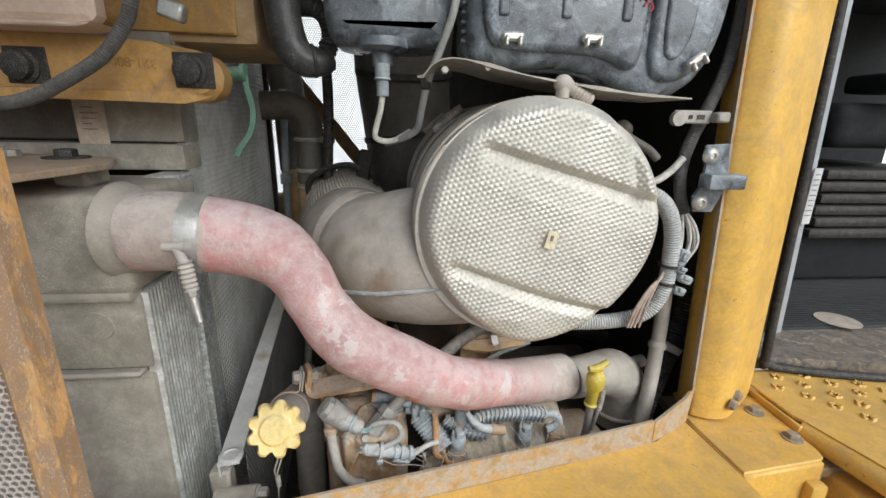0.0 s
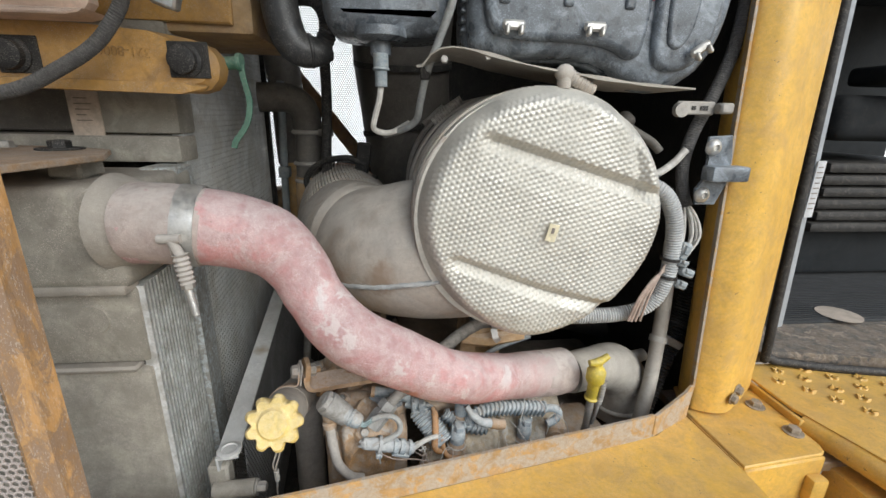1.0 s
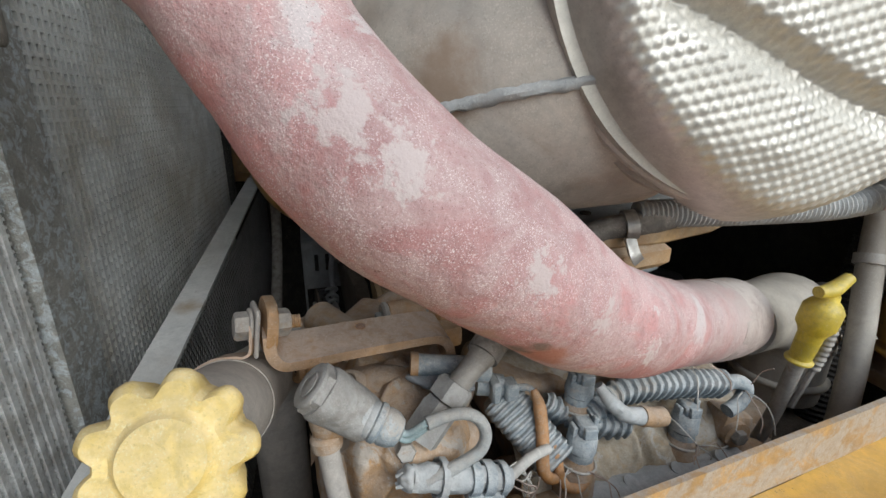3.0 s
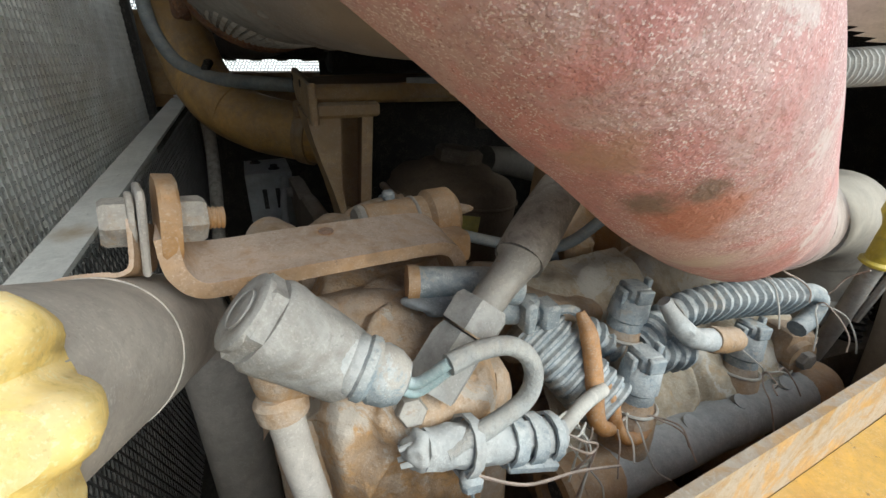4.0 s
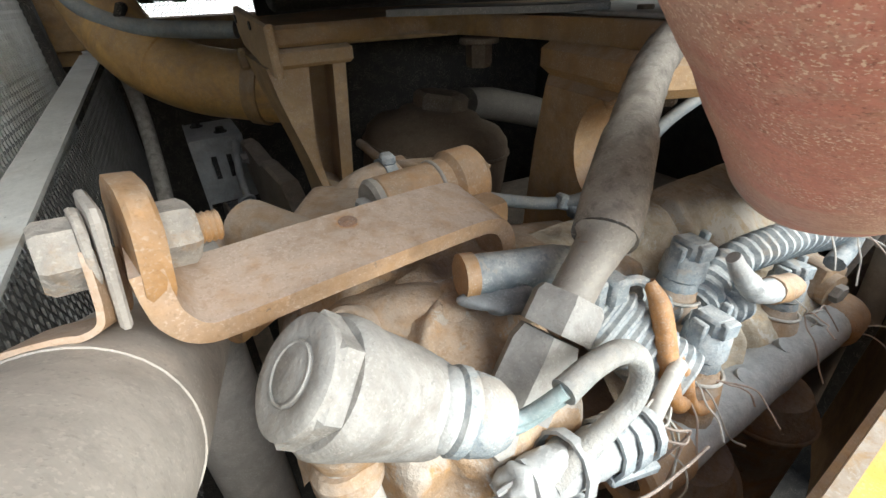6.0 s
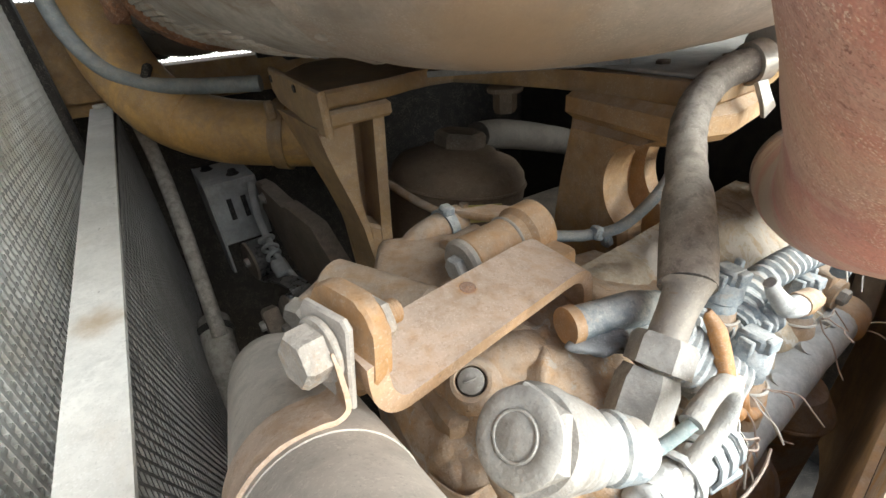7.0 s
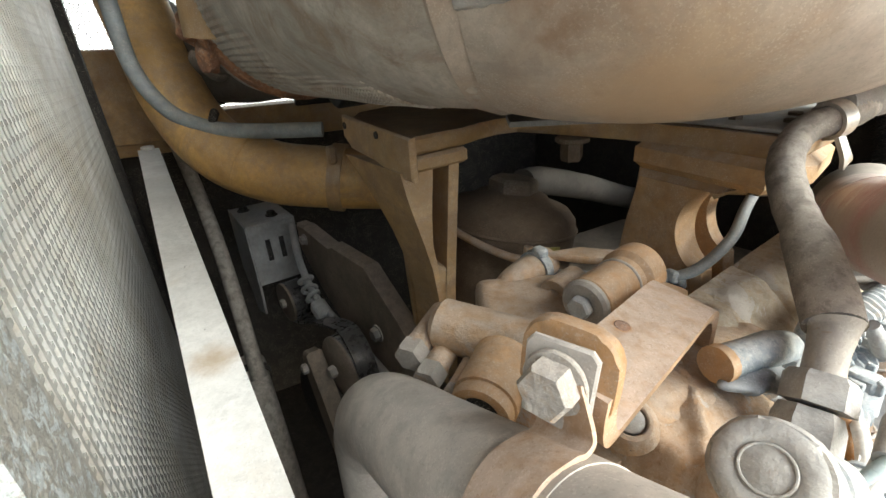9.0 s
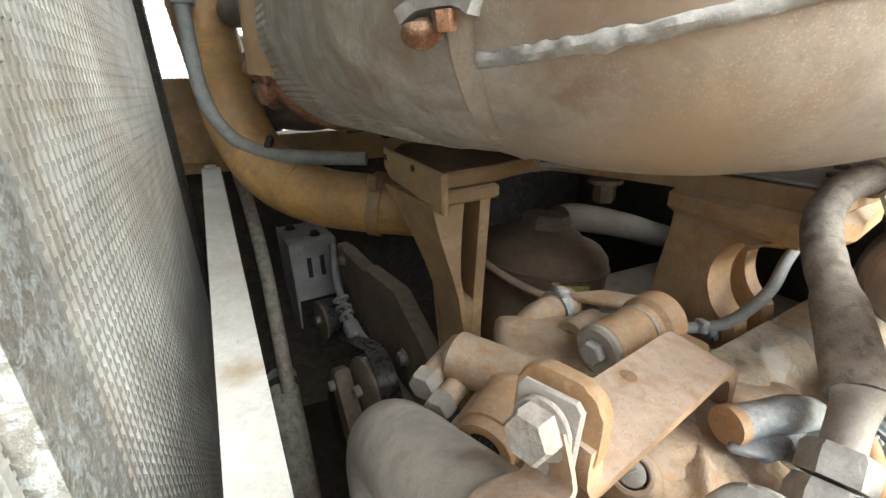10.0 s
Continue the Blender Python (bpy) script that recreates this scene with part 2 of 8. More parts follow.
    l.new(col, bs.inputs["Base Color"])
    bs.inputs["Specular IOR Level"].default_value = spec
    rr = calc("ADD", ramp(mid, 0.3, 0.7, rough - 0.1, rough + 0.08), calc("MULTIPLY", dfac, 0.45))
    l.new(rr, bs.inputs["Roughness"])
    if metal > 0:
        mt = n.new("ShaderNodeMath")
        mt.operation, mt.use_clamp = "MULTIPLY_ADD", True
        l.new(dfac, mt.inputs[0])
        mt.inputs[1].default_value, mt.inputs[2].default_value = -metal * 1.1, metal
        l.new(mt.outputs[0], bs.inputs["Metallic"])
    if bump > 0:
        b = n.new("ShaderNodeBump")
        b.inputs["Strength"].default_value, b.inputs["Distance"].default_value = bump, 0.0025
        h = n.new("ShaderNodeMath")
        h.operation = "MULTIPLY_ADD"
        l.new(tiny, h.inputs[0])
        h.inputs[1].default_value = 0.55
        l.new(mid, h.inputs[2])
        l.new(h.outputs[0], b.inputs["Height"])
        l.new(b.outputs[0], bs.inputs["Normal"])
    return m


YELLOW = surface("yellow_paint", (0.80, 0.465, 0.070), 0.36, 0, 0.16, dust_col=(0.52, 0.40, 0.25), second=(0.60, 0.35, 0.085), second_amt=0.36, second_edge=0.25, scale=11, bump=0.06, spread=0.08, chips=(0.16, 0.09, 0.05), speck=0.2, grime=0.18)
# dusty yellow; on the hood beam's body it stands for shade
YELLOW_DIRT_SHADE = surface("yellow_paint_dust_shade", (0.44, 0.265, 0.09), 0.5, 0, 0.42, scale=12, bump=0.1, second=(0.28, 0.15, 0.055), second_amt=0.4, second_edge=0.25)
CASTING = surface("dusty_engine_casting", (0.40, 0.225, 0.085), 0.62, 0, 0.52, dust_col=(0.43, 0.345, 0.27), scale=22, bump=0.6, second=(0.36, 0.305, 0.25), second_amt=0.5, second_edge=0.2, chips=(0.10, 0.07, 0.05))
ORANGE = surface("exposed_orange_paint", (0.44, 0.225, 0.07), 0.5, 0, 0.33, scale=25, bump=0.25)
BLOCK = surface("engine_block", (0.105, 0.075, 0.048), 0.75, 0, 0.2, scale=12, bump=0.5)
ALU = surface("dusty_aluminium", (0.40, 0.37, 0.32), 0.5, 0.35, 0.55, scale=10, bump=0.2, second=(0.25, 0.22, 0.18), second_amt=0.3, second_edge=0.3)
TANK = surface("dusty_cast_tank", (0.35, 0.325, 0.265), 0.6, 0.2, 0.42, scale=13, bump=0.45, second=(0.21, 0.195, 0.165), second_amt=0.48, second_edge=0.3, chips=(0.10, 0.09, 0.075), speck=0.4)
CORE = surface("radiator_fins", (0.58, 0.59, 0.58), 0.45, 0.25, 0.32, scale=7, bump=0.2, second=(0.36, 0.32, 0.25), second_amt=0.32, second_edge=0.4, dust_col=(0.42, 0.41, 0.375))
STEEL = surface("dusty_steel", (0.36, 0.345, 0.32), 0.5, 0.45, 0.45, scale=30, bump=0.15, second=(0.30, 0.17, 0.09), second_amt=0.15)
ZINC = surface("zinc_plated", (0.62, 0.61, 0.58), 0.35, 0.85, 0.25, scale=30, bump=0.12)
HOSE = surface("faded_red_silicone", (0.47, 0.185, 0.172), 0.62, 0, 0.47, dust_col=(0.53, 0.44, 0.425), scale=11, fine=260, bump=0.6, second=(0.50, 0.33, 0.31), second_amt=0.46, second_edge=0.16, spread=0.25, cake=(0.60, 0.53, 0.51), cake_amt=0.34, speck=0.55, chips=(0.22, 0.08, 0.07), grime=0.25)
FOIL = surface("embossed_heat_shield", (0.58, 0.555, 0.50), 0.44, 0.62, 0.36, dust_col=(0.54, 0.505, 0.43), scale=6, bump=0.05, spread=0.10, speck=0.2, grime=0.22)
EXHAUST = surface("dusty_exhaust_steel", (0.46, 0.42, 0.37), 0.5, 0.25, 0.65, dust_col=(0.48, 0.44, 0.385), scale=7, bump=0.14, second=(0.33, 0.235, 0.16), second_amt=0.40, second_edge=0.4)
WRAP = surface("quilted_wrap", (0.44, 0.42, 0.38), 0.55, 0.25, 0.5, scale=16, bump=0.3, second=(0.24, 0.17, 0.11), second_amt=0.35, second_edge=0.3)
BLACK = surface("black_plastic", (0.032, 0.038, 0.046), 0.28, 0, 0.36, dust_col=(0.40, 0.44, 0.48), scale=11, bump=0.08, spread=0.3, spec=0.6, second=(0.22, 0.25, 0.28), second_amt=0.34, second_edge=0.12, speck=0.25, cake=(0.44, 0.48, 0.52), cake_amt=0.36, grime=0.2)
HOSEBLACK = surface("black_hose_rubber", (0.022, 0.023, 0.026), 0.42, 0, 0.14, dust_col=(0.30, 0.29, 0.27), scale=14, bump=0.12)
TANPLATE = surface("pale_tan_paint", (0.62, 0.45, 0.35), 0.5, 0, 0.3, dust_col=(0.60, 0.50, 0.43), scale=9, bump=0.1, grime=0.15)
BRAID_DARK = surface("dark_braid", (0.06, 0.058, 0.055), 0.8, 0, 0.32, dust_col=(0.33, 0.31, 0.29), scale=60, fine=900, bump=0.8)
RUBBER = surface("black_rubber", (0.014, 0.014, 0.015), 0.6, 0, 0.08, scale=20, bump=0.1, spec=0.3)
RUBBER_DUSTY = surface("dusty_rubber_hose", (0.085, 0.075, 0.066), 0.7, 0, 0.60, scale=22, bump=0.5, dust_col=(0.40, 0.365, 0.32))
SENSOR = surface("dull_dust_crust", (0.33, 0.325, 0.31), 0.75, 0.05, 0.46, dust_col=(0.39, 0.375, 0.35), scale=26, bump=0.4, second=(0.21, 0.19, 0.165), second_amt=0.42, second_edge=0.2)
RESERVOIR = surface("dusty_brown_plastic", (0.12, 0.08, 0.05), 0.75, 0, 0.25, dust_col=(0.24, 0.19, 0.14), scale=12, bump=0.3)
BRAID = surface("braided_sleeve", (0.33, 0.35, 0.35), 0.75, 0, 0.42, scale=40, bump=0.5, fine=600)
BLUEGREY = surface("dusty_blue_grey_plastic", (0.18, 0.235, 0.27), 0.65, 0, 0.60, dust_col=(0.48, 0.48, 0.46), scale=34, bump=0.4, grime=0.5, cake=(0.44, 0.40, 0.35), cake_amt=0.35)
TEAL = surface("dusty_teal_insulation", (0.30, 0.42, 0.43), 0.6, 0, 0.35, dust_col=(0.46, 0.47, 0.46), scale=60, bump=0.2)
PALE = surface("caked_pale_dust", (0.39, 0.41, 0.41), 0.8, 0, 0.5, dust_col=(0.44, 0.435, 0.42), scale=26, bump=0.4, second=(0.33, 0.32, 0.30), second_amt=0.42, second_edge=0.2)
BAR = surface("pale_painted_bar", (0.60, 0.60, 0.58), 0.55, 0, 0.3, dust_col=(0.60, 0.58, 0.54), scale=6, bump=0.08, second=(0.36, 0.28, 0.19), second_amt=0.12, second_edge=0.25, chips=(0.10, 0.09, 0.08))
GUARD = surface("guard_mesh_steel", (0.17, 0.17, 0.17), 0.45, 0.6, 0.10, scale=20, bump=0.1)
CAPY = surface("yellow_plastic_cap", (0.72, 0.52, 0.13), 0.5, 0, 0.45, dust_col=(0.66, 0.54, 0.33), scale=26, bump=0.15)
DIPY = surface("yellow_dipstick_plastic", (0.66, 0.50, 0.03), 0.42, 0, 0.18, scale=40, bump=0.1, speck=0.15)
# near black; on the bay's floor, walls and roof it stands for shade
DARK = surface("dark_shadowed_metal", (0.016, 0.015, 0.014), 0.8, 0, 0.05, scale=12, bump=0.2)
RUSTY = surface("rusted_steel", (0.22, 0.09, 0.04), 0.85, 0, 0.25, scale=40, bump=0.7, second=(0.36, 0.16, 0.07), second_amt=0.45)
SILLEDGE = surface("worn_sill_flange", (0.50, 0.27, 0.06), 0.55, 0, 0.35, scale=20, bump=0.25, second=(0.45, 0.38, 0.30), second_amt=0.55, second_edge=0.12, chips=(0.13, 0.07, 0.04))
WIRE = surface("dusty_wire", (0.42, 0.30, 0.24), 0.7, 0, 0.4, scale=60, bump=0.1)
WIRE_PALE = surface("pale_wire", (0.62, 0.60, 0.55), 0.6, 0, 0.3, scale=60, bump=0.1)
WIRE_ORANGE = surface("orange_conduit", (0.48, 0.20, 0.03), 0.55, 0, 0.3, scale=60, bump=0.2)
GREEN = surface("green_tether", (0.05, 0.17, 0.11), 0.5, 0, 0.2, scale=40, bump=0.1)
BLUEHOSE = surface("blue_grey_hose", (0.22, 0.27, 0.30), 0.5, 0, 0.38, scale=20, bump=0.15)
SHEET = surface("white_enamel_panel", (0.62, 0.63, 0.64), 0.5, 0, 0.2, scale=8, bump=0.04, speck=0.15)
PAPER = surface("faded_paper_label", (0.58, 0.47, 0.37), 0.7, 0, 0.3, scale=20, bump=0.05, speck=0.15)
STICKER = surface("cream_sticker", (0.70, 0.62, 0.42), 0.6, 0, 0.1, scale=30, bump=0.03, speck=0.15)
INK = surface("dark_print", (0.20, 0.165, 0.14), 0.7, 0, 0.1, scale=30, bump=0.0, speck=0.15)
LABELY = surface("yellow_warning_label", (0.50, 0.42, 0.08), 0.5, 0, 0.3, scale=30, bump=0.0, speck=0.15)
# grey plastic coloured near black to stand for shade inside the cab
CABGREY_SHADED = surface("cab_grey_plastic_shaded", (0.014, 0.017, 0.020), 0.75, 0, 0.03, scale=12, bump=0.1, speck=0.05, spec=0.2, grime=0.0)
MAT = surface("ribbed_rubber_mat", (0.018, 0.019, 0.021), 0.75, 0, 0.12, dust_col=(0.16, 0.155, 0.145), scale=10, bump=0.15)
TRIM = surface("cab_light_trim", (0.36, 0.38, 0.40), 0.5, 0, 0.1, scale=10, bump=0.03, speck=0.15)
SANDY = surface("sandy_ground", (0.36, 0.29, 0.21), 0.95, 0, 0.3, scale=0.6, fine=30, bump=0.4)
ROCK = surface("sill_dirt", (0.16, 0.115, 0.075), 0.9, 0, 0.22, scale=22, bump=0.8, second=(0.035, 0.033, 0.032), second_amt=0.46, second_edge=0.06, cake=(0.36, 0.29, 0.22), cake_amt=0.45, grime=0.6)
HOSEEND = surface("dusty_hose_end", (0.40, 0.30, 0.26), 0.7, 0, 0.6, dust_col=(0.50, 0.45, 0.41), scale=12, fine=300, bump=0.5)
YELLOW_PIPE = surface("yellow_pipe_paint", (0.62, 0.36, 0.10), 0.45, 0, 0.22, scale=10, bump=0.08, second=(0.34, 0.21, 0.10), second_amt=0.35, second_edge=0.3)
CASTYEL = surface("cast_yellow_paint", (0.50, 0.265, 0.05), 0.5, 0, 0.16, scale=12, bump=0.1, second=(0.30, 0.16, 0.05), second_amt=0.35, second_edge=0.35)
DOORSHEET = surface("dusty_pink_perforated_sheet", (0.50, 0.43, 0.39), 0.65, 0.1, 0.35, dust_col=(0.50, 0.44, 0.40), scale=10, bump=0.05)
SLATE = surface("dusty_slate_steel", (0.17, 0.185, 0.20), 0.55, 0.1, 0.42, dust_col=(0.38, 0.385, 0.38), scale=16, bump=0.25)
BARTOP = surface("pink_dusty_flat_bar", (0.43, 0.25, 0.11), 0.65, 0, 0.62, dust_col=(0.50, 0.405, 0.335), scale=24, bump=0.3, second=(0.46, 0.25, 0.085), second_amt=0.25, second_edge=0.15, chips=(0.16, 0.10, 0.06))
LEG = surface("dusty_orange_pedestal", (0.52, 0.30, 0.11), 0.6, 0, 0.5, dust_col=(0.56, 0.46, 0.36), scale=14, bump=0.35, second=(0.50, 0.26, 0.06), second_amt=0.35, second_edge=0.2)
BRKT = surface("dusty_bracket_iron", (0.17, 0.135, 0.10), 0.7, 0, 0.36, dust_col=(0.36, 0.30, 0.24), scale=18, bump=0.35)
# dark steel; on the barrel and the radiator's hollow it stands for shade
DUCT = surface("dark_dusty_steel", (0.10, 0.09, 0.08), 0.6, 0.2, 0.30, dust_col=(0.26, 0.235, 0.20), scale=12, bump=0.2)


def stain(m, at, size, colour, soft=0.35, rag=1.5):
    """A soft edged stain round one place of a surface."""
    n, l = m.node_tree.nodes, m.node_tree.links
    sock = n["Principled BSDF"].inputs["Base Color"]
    old = sock.links[0].from_socket
    co = n.new("ShaderNodeTexCoord").outputs["Object"]
    d = n.new("ShaderNodeVectorMath")
    d.operation = "DISTANCE"
    l.new(co, d.inputs[0])
    d.inputs[1].default_value = at
    t = n.new("ShaderNodeTexNoise")
    t.inputs["Scale"].default_value, t.inputs["Detail"].default_value = 1.5 / size, 10
    t.inputs["Roughness"].default_value = 0.68
    l.new(co, t.inputs["Vector"])
    a = n.new("ShaderNodeMath")
    a.operation = "MULTIPLY_ADD"
    l.new(t.outputs["Fac"], a.inputs[0])
    a.inputs[1].default_value = size * rag
    l.new(d.outputs["Value"], a.inputs[2])
    r = n.new("ShaderNodeMapRange")
    r.interpolation_type = "SMOOTHSTEP"
    for k, v in (("From Min", size * (0.65 + rag / 2 - soft)), ("From Max", size * (0.65 + rag / 2 + soft)), ("To Min", 0.8), ("To Max", 0.0)):
        r.inputs[k].default_value = v
    l.new(a.outputs[0], r.inputs["Value"])
    x = n.new("ShaderNodeMix")
    x.data_type = "RGBA"
    l.new(r.outputs[0], x.inputs["Factor"])
    l.new(old, x.inputs["A"])
    x.inputs["B"].default_value = (*colour, 1)
    l.new(x.outputs["Result"], sock)


stain(EXHAUST, (-0.055, 0.690, 2.100), 0.050, (0.30, 0.205, 0.14))
stain(EXHAUST, (0.02, 0.625, 2.110), 0.040, (0.32, 0.23, 0.16))
stain(EXHAUST, (0.0, 0.690, 2.040), 0.060, (0.47, 0.37, 0.26))
stain(EXHAUST, (-0.055, 0.700, 2.066), 0.022, (0.27, 0.185, 0.125))
stain(EXHAUST, (-0.020, 0.668, 2.068), 0.020, (0.26, 0.18, 0.125))
stain(EXHAUST, (0.020, 0.650, 2.060), 0.020, (0.29, 0.21, 0.15))
stain(EXHAUST, (-0.030, 0.700, 2.042), 0.014, (0.36, 0.27, 0.18))
stain(BARTOP, (-0.0446, 0.6600, 1.9225), 0.0065, (0.42, 0.17, 0.02), 0.4)
stain(BAR, (-0.237, 0.812, 1.882), 0.017, (0.36, 0.26, 0.15), 0.7)
stain(HOSE, (-0.040, 0.490, 2.092), 0.017, (0.57, 0.49, 0.465), 0.30, 6.0)
stain(HOSE, (-0.020, 0.488, 2.075), 0.011, (0.57, 0.49, 0.465), 0.30, 6.0)
stain(HOSE, (0.041, 0.499, 2.025), 0.012, (0.57, 0.49, 0.465), 0.30, 6.0)
stain(HOSE, (0.084, 0.515, 1.993), 0.009, (0.57, 0.49, 0.465), 0.30, 6.0)
stain(HOSE, (0.134, 0.541, 1.952), 0.010, (0.57, 0.49, 0.465), 0.30, 6.0)
stain(HOSE, (-0.010, 0.572, 2.035), 0.050, (0.47, 0.34, 0.27), 0.5)
stain(HOSE, (0.060, 0.590, 1.978), 0.045, (0.46, 0.32, 0.25), 0.5)
stain(HOSE, (0.150, 0.625, 1.920), 0.045, (0.46, 0.33, 0.27), 0.5)
stain(HOSE, (0.30, 0.672, 1.893), 0.095, (0.46, 0.40, 0.36), 0.6)
stain(HOSE, (0.205, 0.670, 1.890), 0.065, (0.50, 0.46, 0.40))
stain(HOSE, (0.125, 0.622, 1.930), 0.050, (0.50, 0.46, 0.40))
stain(HOSE, (0.056, 0.522, 1.968), 0.020, (0.42, 0.15, 0.085))
stain(HOSE, (0.041, 0.524, 1.974), 0.010, (0.15, 0.12, 0.09))
stain(HOSE, (0.050, 0.517, 1.981), 0.008, (0.17, 0.13, 0.10))
stain(HOSE, (0.020, 0.520, 1.992), 0.014, (0.44, 0.27, 0.19))
stain(HOSE, (0.088, 0.545, 1.943), 0.016, (0.52, 0.43, 0.36))
FINS = surface("bright_cooler_fins", (0.74, 0.75, 0.74), 0.35, 0.25, 0.12, scale=30, bump=0.3, second=(0.36, 0.34, 0.30), second_amt=0.35, second_edge=0.3)
TUBE = surface("dusty_grey_tube", (0.42, 0.385, 0.345), 0.7, 0, 0.5, dust_col=(0.47, 0.43, 0.385), scale=16, bump=0.15, second=(0.33, 0.30, 0.265), second_amt=0.4, second_edge=0.3)
BOLTD = surface("dust_caked_bolt", (0.37, 0.34, 0.305), 0.7, 0.15, 0.5, dust_col=(0.46, 0.42, 0.37), scale=60, bump=0.45, second=(0.36, 0.24, 0.13), second_amt=0.3, second_edge=0.2)
PULLEY = surface("worn_black_pulley", (0.05, 0.052, 0.056), 0.28, 0.2, 0.10, scale=30, bump=0.05, spec=0.8, speck=0.1)

# ---- setting ----
bm = B()
bmesh.ops.create_grid(bm, x_segments=40, y_segments=40, size=400)
tagged(new("ground", mesh_of("ground", bm, SANDY)), "dry sandy ground of the yard", "ground", kind="structure")

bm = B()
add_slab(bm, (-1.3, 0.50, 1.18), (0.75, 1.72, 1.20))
tagged(new("floor", mesh_of("floor", bm, DARK)), "belly plate under the engine, near black for shade", "floor", kind="structure")

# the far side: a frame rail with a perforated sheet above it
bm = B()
# the panel's near-black colour stands for the shade below the rail
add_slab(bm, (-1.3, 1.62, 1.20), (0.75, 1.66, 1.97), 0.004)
wall = tagged(new("wall_far", mesh_of("wall_far", bm, DARK)), "side panel behind the engine, near black for shade", "panel", kind="structure")
bm = B()
add_slab(bm, (-1.3, 1.54, 1.905), (0.75, 1.62, 1.975), 0.006, 2)
add_slab(bm, (-0.46, 1.52, 1.93), (-0.27, 1.60, 2.09), 0.006, 2)
tagged(new("trim_rail", mesh_of("trim_rail", bm, YELLOW_DIRT_SHADE)), "dusty yellow frame rail under the mesh panel", "rail", kind="structure")


def hole_sheet(x0, x1, z0, z1, pitch, open_frac, place, thick):
    """A sheet with staggered six-sided holes, as verts and faces."""
    vs, fs = [], []
    rowh = pitch * math.sqrt(3) / 2
    rows = int((z1 - z0) / rowh)
    cols = int((x1 - x0) / pitch)
    ro, ri = pitch / math.sqrt(3), pitch / 2 * open_frac * 1.12
    for j in range(rows):
        for i in range(cols):
            cx, cz = x0 + (i + 0.5 * (j % 2)) * pitch, z0 + j * rowh
            k = len(vs)
            for q in range(6):
                a = math.pi / 6 + q * math.pi / 3
                vs.append(place(cx + ro * math.cos(a), cz + ro * math.sin(a), 0))
            for q in range(6):
                a = math.pi / 6 + q * math.pi / 3
                vs.append(place(cx + ri * math.cos(a), cz + ri * math.sin(a), 0))
            for q in range(6):
                vs.append(place(cx + ri * math.cos(math.pi / 6 + q * math.pi / 3), cz + ri * math.sin(math.pi / 6 + q * math.pi / 3), thick))
            for q in range(6):
                p = (q + 1) % 6
                fs.append((k + q, k + p, k + 6 + p, k + 6 + q))
                fs.append((k + 6 + q, k + 6 + p, k + 12 + p, k + 12 + q))
    return vs, fs


PERF = surface("perforated_sheet", (0.12, 0.12, 0.115), 0.6, 0.2, 0.15, scale=10, bump=0.05)
vs, fs = hole_sheet(-0.75, 0.75, 1.97, 2.78, 0.0078, 0.80, lambda u, v, w: (u, 1.63 + w, v), 0.002)
raw("wall_mesh", vs, fs, PERF, None, "perforated sheet panel that lets daylight through", "mesh panel", "structure")

# walls that close the bay; the cab side one is near black for shade
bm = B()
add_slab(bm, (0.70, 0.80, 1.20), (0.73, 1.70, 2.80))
# lower slab added to hide bright ground seen through a gap
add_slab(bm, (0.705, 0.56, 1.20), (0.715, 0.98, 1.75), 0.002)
tagged(new("wall_cab_side", mesh_of("wall_cab_side", bm, DARK)), "wall between engine bay and cab, near black for shade", "wall", kind="structure")
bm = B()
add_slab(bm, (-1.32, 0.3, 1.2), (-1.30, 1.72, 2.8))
tagged(new("wall_rear", mesh_of("wall_rear", bm, YELLOW_DIRT_SHADE)), "yellow rear panel of the bay", "wall", kind="structure")

# unseen slabs in the hood's place, added to shade the bay
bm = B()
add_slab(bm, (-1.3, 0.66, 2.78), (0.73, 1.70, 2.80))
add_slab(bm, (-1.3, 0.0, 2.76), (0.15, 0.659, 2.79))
tagged(new("ceiling_shade", mesh_of("ceiling_shade", bm, DARK)), "unseen near-black slabs added over the bay to shade it", "hood", kind="structure")

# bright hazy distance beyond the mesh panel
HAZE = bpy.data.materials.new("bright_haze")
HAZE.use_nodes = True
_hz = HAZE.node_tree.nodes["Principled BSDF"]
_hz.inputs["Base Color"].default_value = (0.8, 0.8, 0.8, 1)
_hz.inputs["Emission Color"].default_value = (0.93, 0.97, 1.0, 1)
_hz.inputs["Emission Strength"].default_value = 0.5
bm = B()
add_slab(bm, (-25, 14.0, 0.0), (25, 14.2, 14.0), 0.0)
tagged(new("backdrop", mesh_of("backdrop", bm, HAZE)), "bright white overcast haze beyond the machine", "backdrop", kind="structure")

# added sheet; its near black stands for the dark depth behind the exhaust
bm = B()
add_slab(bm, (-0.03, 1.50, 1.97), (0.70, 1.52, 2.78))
tagged(new("wall_dark_fill", mesh_of("wall_dark_fill", bm, DARK)), "near-black sheet added to fill the dark behind the exhaust", "wall", kind="structure")

# diagonal brace behind the engine
bm = B()
add_strip(bm, [(-0.305, 1.622, 2.47), (0.09, 1.612, 1.965)], 0.045, 0.012, (0.75, 0, 0.6), 1)
single("brace", bm, YELLOW_DIRT_SHADE, "dark yellow diagonal steel brace in front of the mesh panel", "brace")

# ---- sill and step ----
sill = thing("sill_panel", (0.2, 0.45, 1.2), "scratched yellow steel sill panel below the engine opening", "panel")
bm = B()
